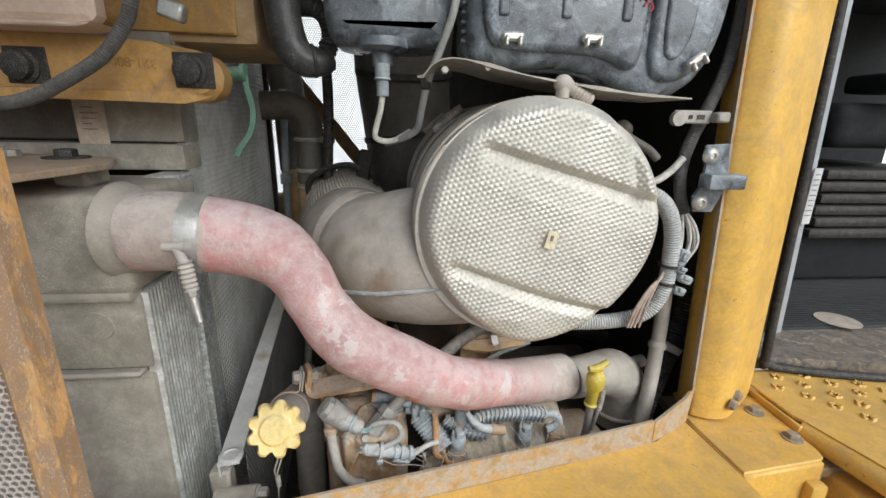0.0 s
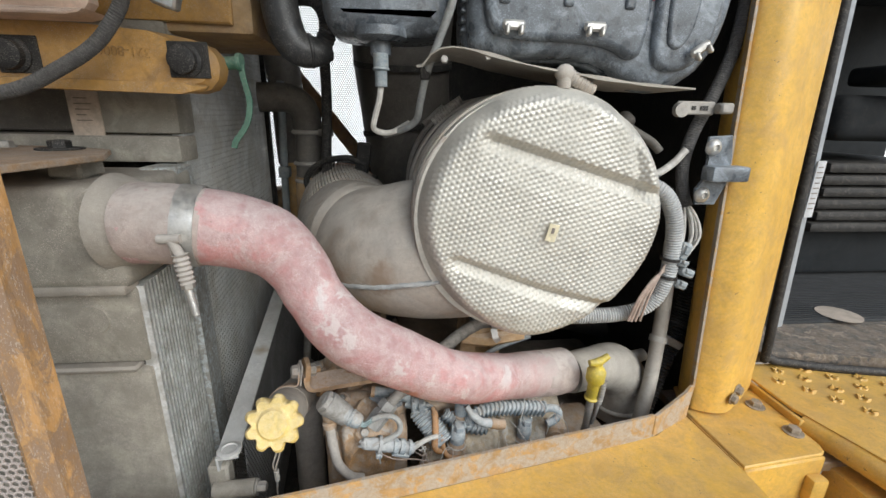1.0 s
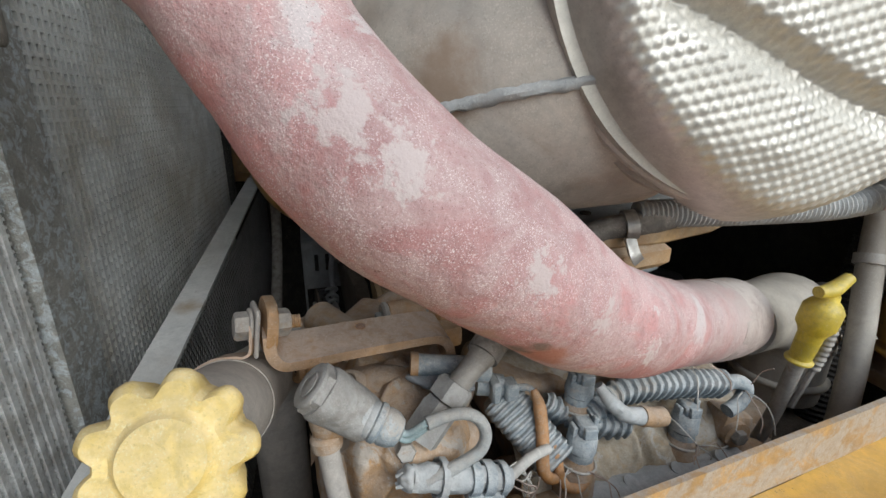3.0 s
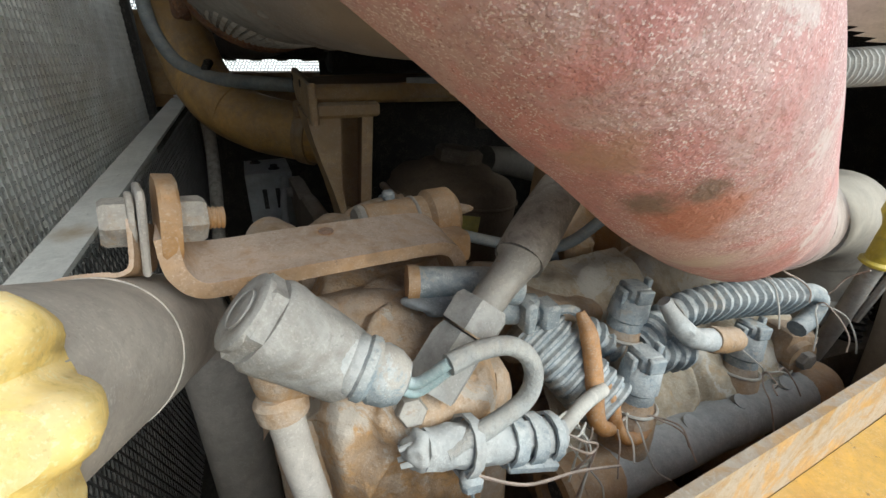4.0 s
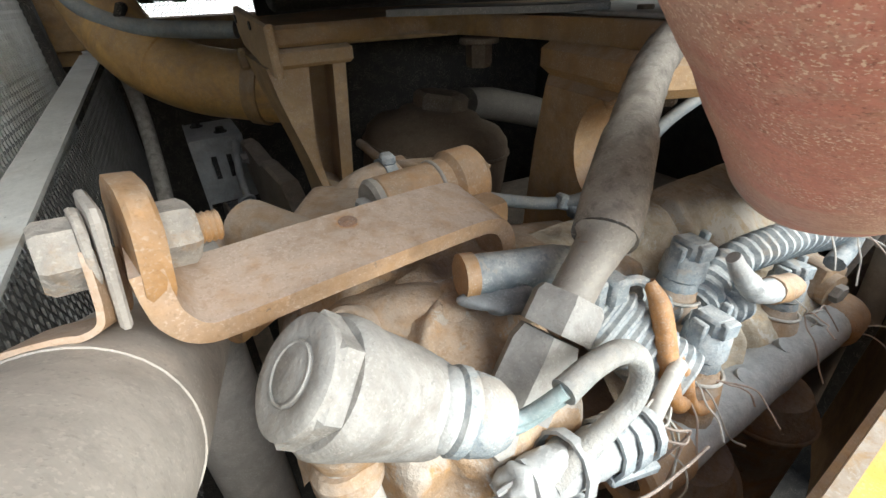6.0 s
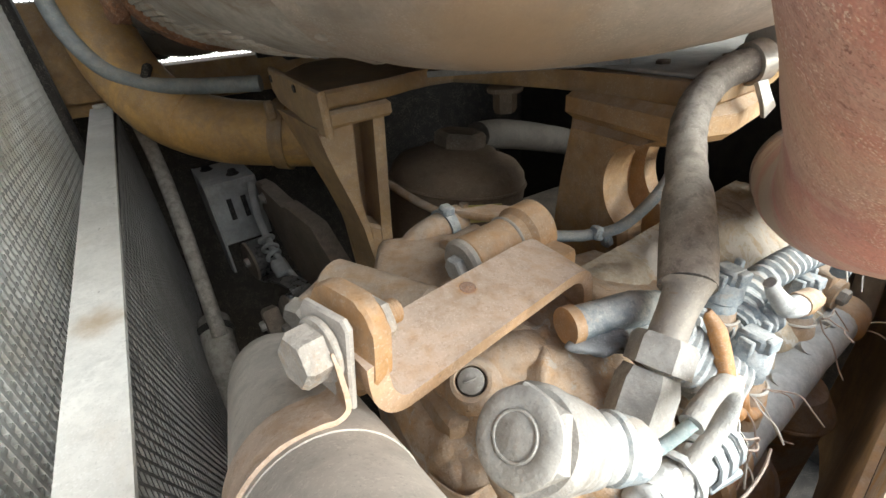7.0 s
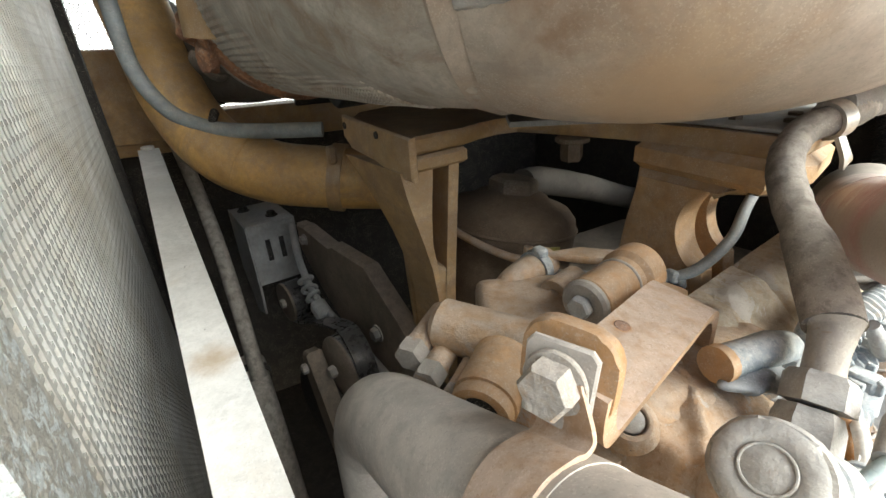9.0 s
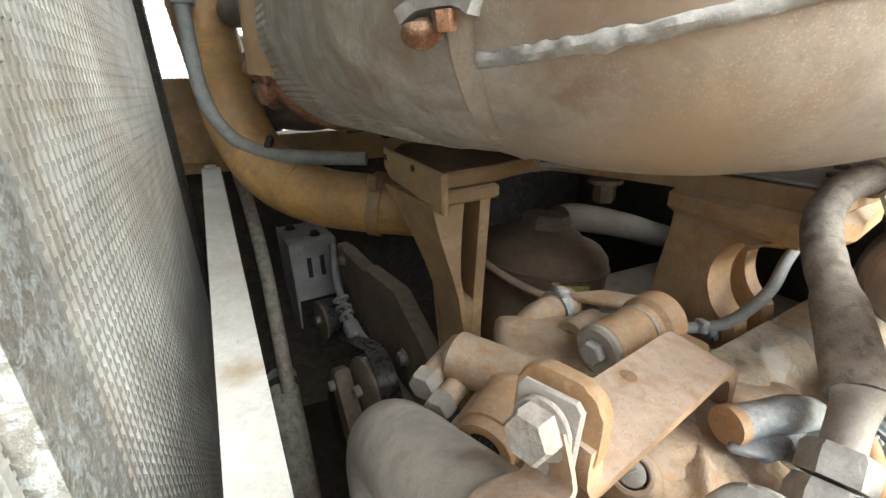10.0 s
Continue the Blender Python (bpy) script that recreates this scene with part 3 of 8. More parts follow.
# top plate, following the slightly skewed opening
top = [(-0.75, 0.354), (-0.35, 0.432), (-0.09, 0.483), (0.100, 0.5205), (0.300, 0.560), (0.50, 0.602), (0.586, 0.655), (0.594, 0.512), (0.594, 0.46), (0.2, 0.42), (-0.75, 0.25)]
add_prism(bm, top, 0.006, Matrix.Translation((0, 0, 1.800)), 0.001)
part("top_plate", bm, YELLOW, sill)
bm = B()
for (xa, ya), (xb, yb) in (((0.594, 0.512), (0.594, 0.46)), ((0.594, 0.46), (0.2, 0.42)), ((0.2, 0.42), (-0.75, 0.25))):
    d = Vector((xb - xa, yb - ya, 0))
    add_box(bm, ((xa + xb) / 2, (ya + yb) / 2, 1.598), (d.length + 0.004, 0.008, 0.40), Matrix.Rotation(math.atan2(d.y, d.x), 3, "Z"), 0.002)
part("front_plate", bm, YELLOW, sill)
bm = B()
# raised flange along the opening
FL = [(-0.75, 0.357), (-0.35, 0.435), (-0.09, 0.486), (0.039, 0.5115), (0.100, 0.5235), (0.200, 0.543), (0.300, 0.563), (0.376, 0.578), (0.485, 0.601)]
add_strip(bm, [(x, y, 1.8265) for x, y in FL], 0.046, 0.005, (0, 0, 1), 4)
part("flange", bm, SILLEDGE, sill, "worn flange with bare and rusty patches")
bm = B()
add_prism(bm, [(0.0, 0.0), (0.105, -0.002), (0.112, 0.068), (0.100, 0.070), (0.088, 0.060), (0.0, 0.044)], 0.005, basis((0.487, 0.6015, 1.803), (0.90, 0.43, 0), (0, 0, 1)), 0.001)
part("corner_flange", bm, SILLEDGE, sill)
bm = B()
add_strip(bm, [(x, y + 0.004, 1.60) for x, y in FL] + [(0.59, 0.662, 1.60)], 0.39, 0.004, (0, 0, 1), 3)
part("inner_plate", bm, YELLOW_DIRT_SHADE, sill)

step = thing("corner_plate", (0.69, 0.57, 1.3), "yellow steel corner plate with two hex bolts beside the pillar", "plate")
bm = B()
add_prism(bm, [(0.592, 0.672), (0.600, 0.519), (0.757, 0.536), (0.768, 0.542), (0.774, 0.556), (0.775, 0.70), (0.775, 0.76), (0.62, 0.74)], 0.008, Matrix.Translation((0, 0, 1.801)), 0.002)
part("top_plate", bm, YELLOW, step)
bm = B()
add_box(bm, (0.683, 0.530, 1.598), (0.166, 0.010, 0.402), Matrix.Rotation(0.108, 3, "Z"), 0.003)
add_slab(bm, (0.764, 0.545, 1.40), (0.774, 0.75, 1.799), 0.003)
add_box(bm, (0.745, 0.522, 1.745), (0.03, 0.02, 0.05), None, 0.006, 2)
part("side_plate", bm, YELLOW, step)
bm = B()
add_slab(bm, (0.610, 0.545, 1.755), (0.90, 0.77, 1.775), 0.002)
part("under_plate", bm, YELLOW_DIRT_SHADE, step)
bm = B()
add_strip(bm, [(0.5925, 0.665, 1.786), (0.5995, 0.521, 1.786)], 0.030, 0.005, (0, 0, 1), 1)
part("edge_fold", bm, YELLOW, step)
BOLTY = surface("dusty_bolt", (0.26, 0.19, 0.11), 0.55, 0.3, 0.4, scale=50, bump=0.2)
for p in ((0.743, 0.665, 1.805), (0.753, 0.589, 1.805)):
    bolt(step, p, (0, 0, 1), 0.011, 0.009, BOLTY, 0.017)

plat = thing("step_platform", (1.0, 0.6, 1.3), "yellow steel step platform with raised anti-slip buttons", "platform")
bm = B()
add_prism(bm, [(0.783, 0.775), (0.783, 0.625), (0.790, 0.610), (0.825, 0.470), (1.9, 0.33), (1.9, 0.80)], 0.006, Matrix.Translation((0, 0, 1.823)), 0.001)
part("tread", bm, YELLOW, plat)
bm = B()
add_slab(bm, (0.7765, 0.60, 1.60), (0.7840, 0.775, 1.8195), 0.002)
part("side_plate", bm, YELLOW, plat)
bm = B()
add_tube(bm, [(0.797, 0.61, 1.803), (0.828, 0.478, 1.800), (0.85, 0.40, 1.785)], 0.022, 14, 5)
part("edge_roll", bm, YELLOW, plat)
bm = B()
add_slab(bm, (0.85, 0.42, 1.3), (1.9, 0.47, 1.815), 0.01, 2)
part("skirt", bm, YELLOW, plat)
bm = B()
add_slab(bm, (0.795, 0.34, 1.60), (1.30, 0.56, 1.765), 0.012, 2)
part("lower_step", bm, YELLOW, plat)
rnd = random.Random(3)
stud = None
for j in range(9):
    for i in range(16):
        x = 0.80 + i * 0.062 + (0.031 if j % 2 else 0)
        y = 0.745 - j * 0.034
        if y < 0.50 or x < 0.80 + (0.745 - y) * 0.55 + 0.01:
            continue
        if stud is None:
            # a torn, star shaped burr round a punched hole
            b2 = B()
            rings = []
            for r, z, w in ((0.0120, 0.0, 0.0), (0.0100, 0.0016, 0.25), (0.0080, 0.0042, 0.45), (0.0058, 0.0030, 0.40), (0.0050, -0.0005, 0.30)):
                rings.append([Vector((r * (1 + w * math.cos(5 * a)) * math.cos(a), r * (1 + w * math.cos(5 * a)) * math.sin(a), z + (0.0012 * math.cos(5 * a) if w > 0.2 else 0))) for a in (2 * math.pi * q / 20 for q in range(20))])
            add_rings(b2, rings)
            stud = mesh_of("button", b2, YELLOW, angle=60)
            stud.materials.append(DARK)
            for f in stud.polygons:
                if len(f.vertices) > 4 and f.center.z < 0.002:
                    f.material_index = 1
        ob = new("button", stud)
        ob.parent = plat
        ob.matrix_parent_inverse = Matrix.Translation(-plat.location)
        ob.location = (x + rnd.uniform(-0.004, 0.004), y + rnd.uniform(-0.004, 0.004), 1.826)
        ob.rotation_euler = (0, 0, rnd.uniform(0, 6))

# ---- pillar ----
pil = thing("pillar", (0.66, 0.68, 1.8), "yellow folded steel pillar between engine bay and cab door", "pillar")
bm = B()
def pil_ring(z, k):
    return [Vector(p) for p in ((0.597 - k, 0.664, z), (0.603 - k, 0.655, z), (0.634 - k, 0.640, z), (0.664 - k * 1.05, 0.641, z), (0.712 - k * 0.9, 0.672, z), (0.776 - k * 0.6, 0.718, z), (0.790 - k * 0.6, 0.735, z), (0.72 - k, 0.80, z), (0.62 - k, 0.74, z))]


def rounded(ring, rounds=2):
    """Cuts the corners of a closed ring."""
    for _ in range(rounds):
        ring = [q for i, p in enumerate(ring) for q in (p.lerp(ring[(i + 1) % len(ring)], 0.22), p.lerp(ring[(i + 1) % len(ring)], 0.78))]
    return ring


rings = [rounded(pil_ring(z, k)) for z, k in ((1.812, 0.0), (2.0, 0.009), (2.4, 0.029), (2.85, 0.050))]
add_rings(bm, rings)
part("post", bm, YELLOW, pil, angle=50)
bm = B()
add_strip(bm, [(0.596, 0.662, 1.86), (0.566, 0.662, 2.40), (0.545, 0.662, 2.85)], 0.012, 0.004, (0.2, 0.98, 0), 2)
part("edge_trim", bm, SILLEDGE, pil, "chipped pale edge strip")
for p in ((0.664, 0.6395, 1.845), (0.684, 0.654, 1.853)):
    bolt(pil, p, (0.4, -0.9, 0), 0.009, 0.007, BOLTY, 0.012)

# door striker on the pillar
lat = thing("door_striker", (0.55, 0.66, 2.22), "black steel door striker with two dome head bolts on the pillar", "striker")
bm = B()
mm = basis((0.543, 0.655, 2.268), (1, 0.0, 0), (0, 0, 1))
add_prism(bm, [(-0.018, 0.052), (0.020, 0.055), (0.026, 0.02), (0.026, -0.02), (0.012, -0.055), (-0.022, -0.055), (-0.026, -0.03), (-0.014, -0.015), (-0.012, 0.02), (-0.02, 0.03)], 0.006, mm, 0.001)
part("plate", bm, BLACK, lat)
bm = B()
add_box(bm, (0.553, 0.640, 2.265), (0.062, 0.03, 0.024), None, 0.005, 2)
part("block", bm, BLACK, lat)
for z, x in ((2.304, 0.533), (2.229, 0.529)):
    bm = B()
    add_lathe(bm, [(0.013, 0), (0.013, 0.002), (0.010, 0.006), (0.005, 0.008), (0.0045, 0.005)], (x, 0.652, z), (0, -1, 0), 20)
    part("bolt", bm, ZINC, lat)

# ---- cab ----
cabf = thing("cab_frame", (0.9, 0.8, 1.8), "black rubber sealed cab door opening with a grey trim post", "door frame")
bm = B()
add_tube(bm, [(0.790, 0.765, 2.85), (0.812, 0.762, 2.4), (0.836, 0.762, 1.90), (0.850, 0.764, 1.850), (0.90, 0.757, 1.838), (1.08, 0.715, 1.834), (1.9, 0.56, 1.832)], 0.0095, 10, 4)
part("seal", bm, RUBBER, cabf)
bm = B()
add_strip(bm, [(0.846, 0.815, 2.75), (0.872, 0.815, 2.25), (0.890, 0.815, 1.90)], 0.035, 0.02, (1, 0.2, 0), 2)
part("trim_post", bm, TRIM, cabf, "light grey trim post with a white label")
bm = B()
add_prism(bm, [(0.80, 0.778), (0.92, 0.770), (1.08, 0.735), (1.9, 0.58), (1.9, 0.93), (0.80, 0.93)], 0.026, Matrix.Translation((0, 0, 1.843)), 0.006)
rough_up(bm, 0.004, 25)
part("threshold", bm, ROCK, cabf, "dirt caked door threshold")
bm = B()
add_box(bm, (0.885, 0.799, 2.215), (0.024, 0.003, 0.115), Matrix.Rotation(0.2, 3, "Z"), 0.0)
part("label", bm, SHEET, cabf, "white printed information label")
for k in range(9):
    bm = B()
    add_box(bm, (0.885, 0.797, 2.260 - k * 0.0105), (0.016 if k % 3 else 0.013, 0.001, 0.0022), Matrix.Rotation(0.2, 3, "Z"), 0.0)
    part("text_line", bm, INK, cabf)
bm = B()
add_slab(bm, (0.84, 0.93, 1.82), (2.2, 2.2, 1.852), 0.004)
tagged(new("floor_cab", mesh_of("floor_cab", bm, CABGREY_SHADED)), "grey cab floor, darkened for the shade inside", "floor", kind="structure")
matt = thing("floor_mat", (1.3, 1.1, 1.87), "black ribbed rubber floor mat with a worn hole", "mat")
bm = B()
add_slab(bm, (0.92, 0.90, 1.853), (1.85, 1.45, 1.862), 0.003)
part("sheet", bm, MAT, matt)
for k in range(46):
    bm = B()
    add_slab(bm, (0.925, 0.91 + k * 0.0115, 1.862), (1.84, 0.916 + k * 0.0115, 1.8665), 0.0)
    part("rib", bm, MAT, matt)
bm = B()
add_lathe(bm, [(0.05, 0), (0.05, 0.001)], (1.19, 0.925, 1.8668), (0, 0, 1), 24)
part("worn_patch", bm, PAPER, matt)
seat = thing("operator_seat", (1.45, 1.35, 1.87), "black suspension seat with folded rubber bellows", "seat")
for k in range(6):
    bm = B()
    add_box(bm, (1.50, 1.35, 2.05 + k * 0.035), (0.50 - 0.02 * (k % 2), 0.46, 0.03), None, 0.012, 2)
    part("bellows_fold", bm, RUBBER, seat)
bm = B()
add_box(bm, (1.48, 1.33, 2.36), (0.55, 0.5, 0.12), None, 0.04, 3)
part("cushion", bm, CABGREY_SHADED, seat)
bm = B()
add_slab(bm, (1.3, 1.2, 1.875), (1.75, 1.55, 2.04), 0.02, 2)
part("base", bm, CABGREY_SHADED, seat)
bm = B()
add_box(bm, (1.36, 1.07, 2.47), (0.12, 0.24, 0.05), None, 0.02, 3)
part("armrest", bm, CABGREY_SHADED, seat)
pedal = thing("pedal", (1.02, 1.12, 1.88), "black pedal on the cab floor", "pedal")
bm = B()
add_box(bm, (1.02, 1.12, 1.945), (0.07, 0.05, 0.02), Euler((0.5, 0.4, 0)).to_matrix(), 0.006, 2)
part("pad", bm, RUBBER, pedal)
bm = B()
add_cyl(bm, (1.02, 1.14, 1.886), (1.02, 1.12, 1.94), 0.008)
part("arm", bm, RUBBER, pedal)
# walls and roof whose near-black colour stands for the cab's shade
for nm, lo, hi, mt_ in (("wall_cab_far", (0.84, 1.75, 1.87), (2.2, 1.78, 2.80), CABGREY_SHADED), ("wall_cab_end", (2.2, 0.8, 1.2), (2.23, 2.2, 2.2), CABGREY_SHADED), ("ceiling_cab", (0.73, 0.78, 2.80), (2.2, 2.2, 2.83), CABGREY_SHADED), ("wall_cab_console", (0.735, 0.93, 1.87), (0.80, 1.75, 2.80), CABGREY_SHADED)):
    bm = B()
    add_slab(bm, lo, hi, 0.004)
    tagged(new(nm, mesh_of(nm, bm, mt_)), "grey lining of the cab, darkened for the shade inside", "cab lining", kind="structure")
cons = thing("console", (1.2, 1.6, 1.87), "grey cab side console, darkened for the shade inside", "console")
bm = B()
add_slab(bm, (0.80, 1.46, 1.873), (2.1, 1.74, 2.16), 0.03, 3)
part("body", bm, CABGREY_SHADED, cons)

# ---- rear door post in the foreground ----
post = thing("door_post", (-0.32, 0.37, 1.2), "rusty yellow hood door edge with perforated sheet", "door")
bm = B()
add_rings(bm, [[Vector(p) for p in ((-0.262, 0.372, z), (-0.268, 0.354, z), (-0.284, 0.346, z), (-0.296, 0.356, z), (-0.290, 0.385, z))] for z in (1.25, 1.8, 2.05, 2.32)])
RUSTYEL = surface("rusty_yellow_edge", (0.50, 0.25, 0.06), 0.6, 0, 0.3, scale=34, bump=0.5, second=(0.21, 0.115, 0.055), second_amt=0.52, second_edge=0.10, chips=(0.10, 0.07, 0.05), stretch=(1.0, 1.0, 0.34), grime=0.6)
part("edge", bm, RUSTYEL, post)
vs, fs = hole_sheet(-0.62, -0.288, 1.25, 2.30, 0.0075, 0.80, lambda u, v, w: (u, 0.352 + w, v), 0.0015)
raw("sheet", vs, fs, DOORSHEET, post)

# ---- coolers ----
cac = thing("charge_air_cooler", (-0.40, 0.7, 1.3), "dusty aluminium charge air cooler with a cast tank", "cooler")
bm = B()
add_slab(bm, (-0.66, 0.530, 2.130), (-0.285, 0.735, 2.256), 0.014, 3)
part("tank", bm, TANK, cac, "dusty cast aluminium tank")
bm = B()
add_slab(bm, (-0.62, 0.545, 2.022), (-0.288, 0.60, 2.128), 0.006, 2)
part("upper_plate", bm, TANK, cac)
bm = B()
add_slab(bm, (-0.62, 0.543, 1.45), (-0.288, 0.60, 2.014), 0.006, 2)
part("lower_plate", bm, TANK, cac)
bm = B()
add_slab(bm, (-0.60, 0.528, 2.124), (-0.29, 0.56, 2.136), 0.004, 2)
add_slab(bm, (-0.60, 0.534, 2.013), (-0.30, 0.56, 2.021), 0.003)
part("seam", bm, ALU, cac)
for x in (-0.455, -0.345):
    bm = B()
    add_lathe(bm, [(0.02, 0), (0.019, 0.002)], (x, 0.545, 2.085), (0, -1, 0), 24)
    part("boss", bm, TANK, cac)
bm = B()
add_slab(bm, (-0.458, 0.520, 2.04), (-0.41, 0.545, 2.075), 0.004)
part("clip", bm, TANK, cac)
# outlet neck towards the hose
bm = B()
add_lathe(bm, [(0.060, 0), (0.056, 0.012), (0.0515, 0.022), (0.0495, 0.04), (0.049, 0.05)], (-0.300, 0.562, 2.2085), (1, -0.12, 0), 40)
part("outlet_neck", bm, ALU, cac)


def core(name, parent, x, y0, y1, z0, z1, py, pz, label, skew=0.09, bar=0.27, fin=0.24, metal=None, back=0.0004):
    """Fin block seen on its face: upright tubes with cross fins set back between them."""
    vs, fs = [], []
    def slab(a, b):
        k = len(vs)
        (x0, yy0, zz0), (x1, yy1, zz1) = a, b
        vs.extend([(x0, yy0, zz0), (x1, yy0, zz0), (x1, yy1, zz0), (x0, yy1, zz0), (x0, yy0, zz1), (x1, yy0, zz1), (x1, yy1, zz1), (x0, yy1, zz1)])
        fs.extend([[k + i for i in f] for f in ((0, 3, 2, 1), (4, 5, 6, 7), (0, 1, 5, 4), (1, 2, 6, 5), (2, 3, 7, 6), (3, 0, 4, 7))])
    k = int((y1 - y0) / py)
    for i in range(k + 1):
        y = y0 + i * py
        slab((x - 0.016, y - py * bar, z0), (x, y + py * bar, z1))
    k = int((z1 - z0) / pz)
    for i in range(k + 1):
        z = z0 + i * pz
        slab((x - 0.016, y0, z - pz * fin), (x - back, y1, z + pz * fin))
    vs = [(a - (b - y0) * skew, b, c) for a, b, c in vs]
    ob = raw(name, vs, fs, metal or CORE, parent, label, kind="stuff")
    bm2 = B()
    # near-black sheet stands for the shade in the gaps between fins
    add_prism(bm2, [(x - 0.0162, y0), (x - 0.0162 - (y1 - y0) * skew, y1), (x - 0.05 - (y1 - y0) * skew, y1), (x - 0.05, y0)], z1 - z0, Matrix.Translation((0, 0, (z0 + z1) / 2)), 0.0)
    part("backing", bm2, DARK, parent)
    return ob


core("fin_core", cac, -0.281, 0.553, 0.688, 1.42, 2.128, 0.0098, 0.0062, "bright louvred fin core", 0.09, 0.27, 0.20, FINS, 0.0018)
bm = B()
GALV = surface("galvanised_strip", (0.38, 0.375, 0.345), 0.40, 0.35, 0.25, scale=60, bump=0.6, second=(0.66, 0.73, 0.76), second_amt=0.44, second_edge=0.06, dust_col=(0.46, 0.43, 0.37), grime=0.5)
add_prism(bm, [(-0.286, 0.692), (-0.292, 0.748), (-0.34, 0.748), (-0.34, 0.692)], 0.84, Matrix.Translation((0, 0, 1.84)), 0.003)
part("side_strip", bm, GALV, cac, "mottled galvanised side strip")

rad = thing("radiator", (-0.40, 1.0, 1.3), "grey finned engine radiator in its frame", "radiator")
core("fin_core", rad, -0.299, 0.757, 1.395, 1.42, 2.60, 0.0105, 0.0105, "grey square fin core clogged with dust", 0.08, 0.20, 0.17)
# near-black bodies give both cores depth and block daylight behind them
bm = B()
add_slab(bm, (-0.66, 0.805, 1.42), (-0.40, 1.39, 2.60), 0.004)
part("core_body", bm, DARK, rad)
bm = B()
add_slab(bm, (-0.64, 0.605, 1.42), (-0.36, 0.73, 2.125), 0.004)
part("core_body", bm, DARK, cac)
bm = B()
add_slab(bm, (-0.452, 0.742, 2.305), (-0.296, 0.80, 2.60), 0.008, 2)
part("side_plate", bm, TANK, rad)
# dark plate stands for shade in the hollow left of the label
bm = B()
add_slab(bm, (-0.66, 0.785, 2.305), (-0.452, 0.80, 2.60), 0.003)
part("recess_shade_plate", bm, DUCT, rad)
bm = B()
add_slab(bm, (-0.66, 0.738, 2.262), (-0.298, 0.80, 2.303), 0.005, 2)
part("lower_channel", bm, TANK, rad)
bm = B()
add_box(bm, (-0.427, 0.7405, 2.328), (0.044, 0.002, 0.080), None, 0.0)
part("label", bm, PAPER, rad, "faded tan paper label with bars of print")
for k, w in enumerate((0.026, 0.034, 0.03, 0.02, 0.03)):
    bm = B()
    add_box(bm, (-0.438 + w * 0.3, 0.739, 2.356 - k * 0.008), (w * 0.7, 0.001, 0.0016), None, 0.0)
    part("text_line", bm, INK, rad)
for k in range(14):
    bm = B()
    add_box(bm, (-0.4425 + k * 0.0024, 0.739, 2.297), (0.0009 if k % 3 else 0.0016, 0.001, 0.008), None, 0.0)
    part("code_bar", bm, INK, rad)
bm = B()
add_slab(bm, (-0.40, 1.398, 1.42), (-0.340, 1.42, 2.60), 0.004)
part("far_strip", bm, DARK, rad)

# support plate with bolts beside the tank
sup = thing("support_plate", (-0.5, 0.66, 2.27), "tan steel support plate with bolts beside the cooler tank", "bracket")
bm = B()
add_prism(bm, [(-0.66, 0.44), (-0.338, 0.44), (-0.318, 0.585), (-0.355, 0.662), (-0.44, 0.70), (-0.55, 0.715), (-0.66, 0.72)], 0.008, Matrix.Translation((0, 0, 2.284)), 0.001)
part("plate", bm, CASTING, sup)
bm = B()
add_slab(bm, (-0.392, 0.590, 2.256), (-0.352, 0.640, 2.280), 0.004)
part("spacer", bm, TANK, sup)
bolt(sup, (-0.408, 0.647, 2.288), (0, 0, 1), 0.013, 0.010, RUBBER, 0.027)
bolt(sup, (-0.494, 0.672, 2.288), (0, 0, 1), 0.009, 0.007, STEEL, 0.012)

# ---- yellow casting over the cooler ----
cast = thing("hood_mount_casting", (-0.38, 0.68, 2.36), "dusty yellow cast hood mount with two black bolts", "casting")
bm = B()
mm = basis((0, 0.668, 0), (1, 0, 0), (0, 0, 1))
add_prism(bm, [(-0.75, 2.372), (-0.40, 2.366), (-0.225, 2.364), (-0.208, 2.369), (-0.197, 2.381), (-0.193, 2.396), (-0.196, 2.411), (-0.206, 2.423), (-0.224, 2.430), (-0.272, 2.437), (-0.36, 2.443), (-0.75, 2.453)], 0.05, mm, 0.010)
part("body", bm, CASTYEL, cast)
bm = B()
add_prism(bm, [(-0.75, 2.368), (-0.24, 2.362), (-0.212, 2.366), (-0.205, 2.373), (-0.24, 2.376), (-0.75, 2.381)], 0.010, basis((0, 0.641, 0), (1, 0, 0), (0, 0, 1)), 0.003)
part("lower_lip", bm, CASTYEL, cast)
for x in (-0.2265, -0.428):
    # near-black box on the face stands for the recess's shade
    bm = B()
    add_box(bm, (x, 0.6425, 2.404), (0.050, 0.003, 0.044), None, 0.001)
    part("recess", bm, DARK, cast)
    bm = B()
    add_lathe(bm, [(0.021, 0), (0.021, 0.003), (0.017, 0.005), (0.017, 0.014), (0.013, 0.016)], (x - 0.004, 0.641, 2.403), (0, -1, 0), 20)
    part("bolt", bm, RUBBER, cast, "black flanged bolt")
# raised casting number
txt = bpy.data.curves.new("raised_number", "FONT")
txt.body, txt.size, txt.extrude = "321-8000", 0.017, 0.001
tob = new("raised_number", txt)
dg = bpy.context.evaluated_depsgraph_get()
tme = bpy.data.meshes.new_from_object(tob.evaluated_get(dg))
bpy.data.objects.remove(tob)
tme.materials.clear()
tme.materials.append(CASTYEL)
tob = new("raised_number", tme)
tob.parent = cast
tob.matrix_parent_inverse = Matrix.Translation(-cast.location)
tob.matrix_basis = basis((-0.272, 0.6425, 2.416), (-1, 0, 0.04), (0, 0, -1))
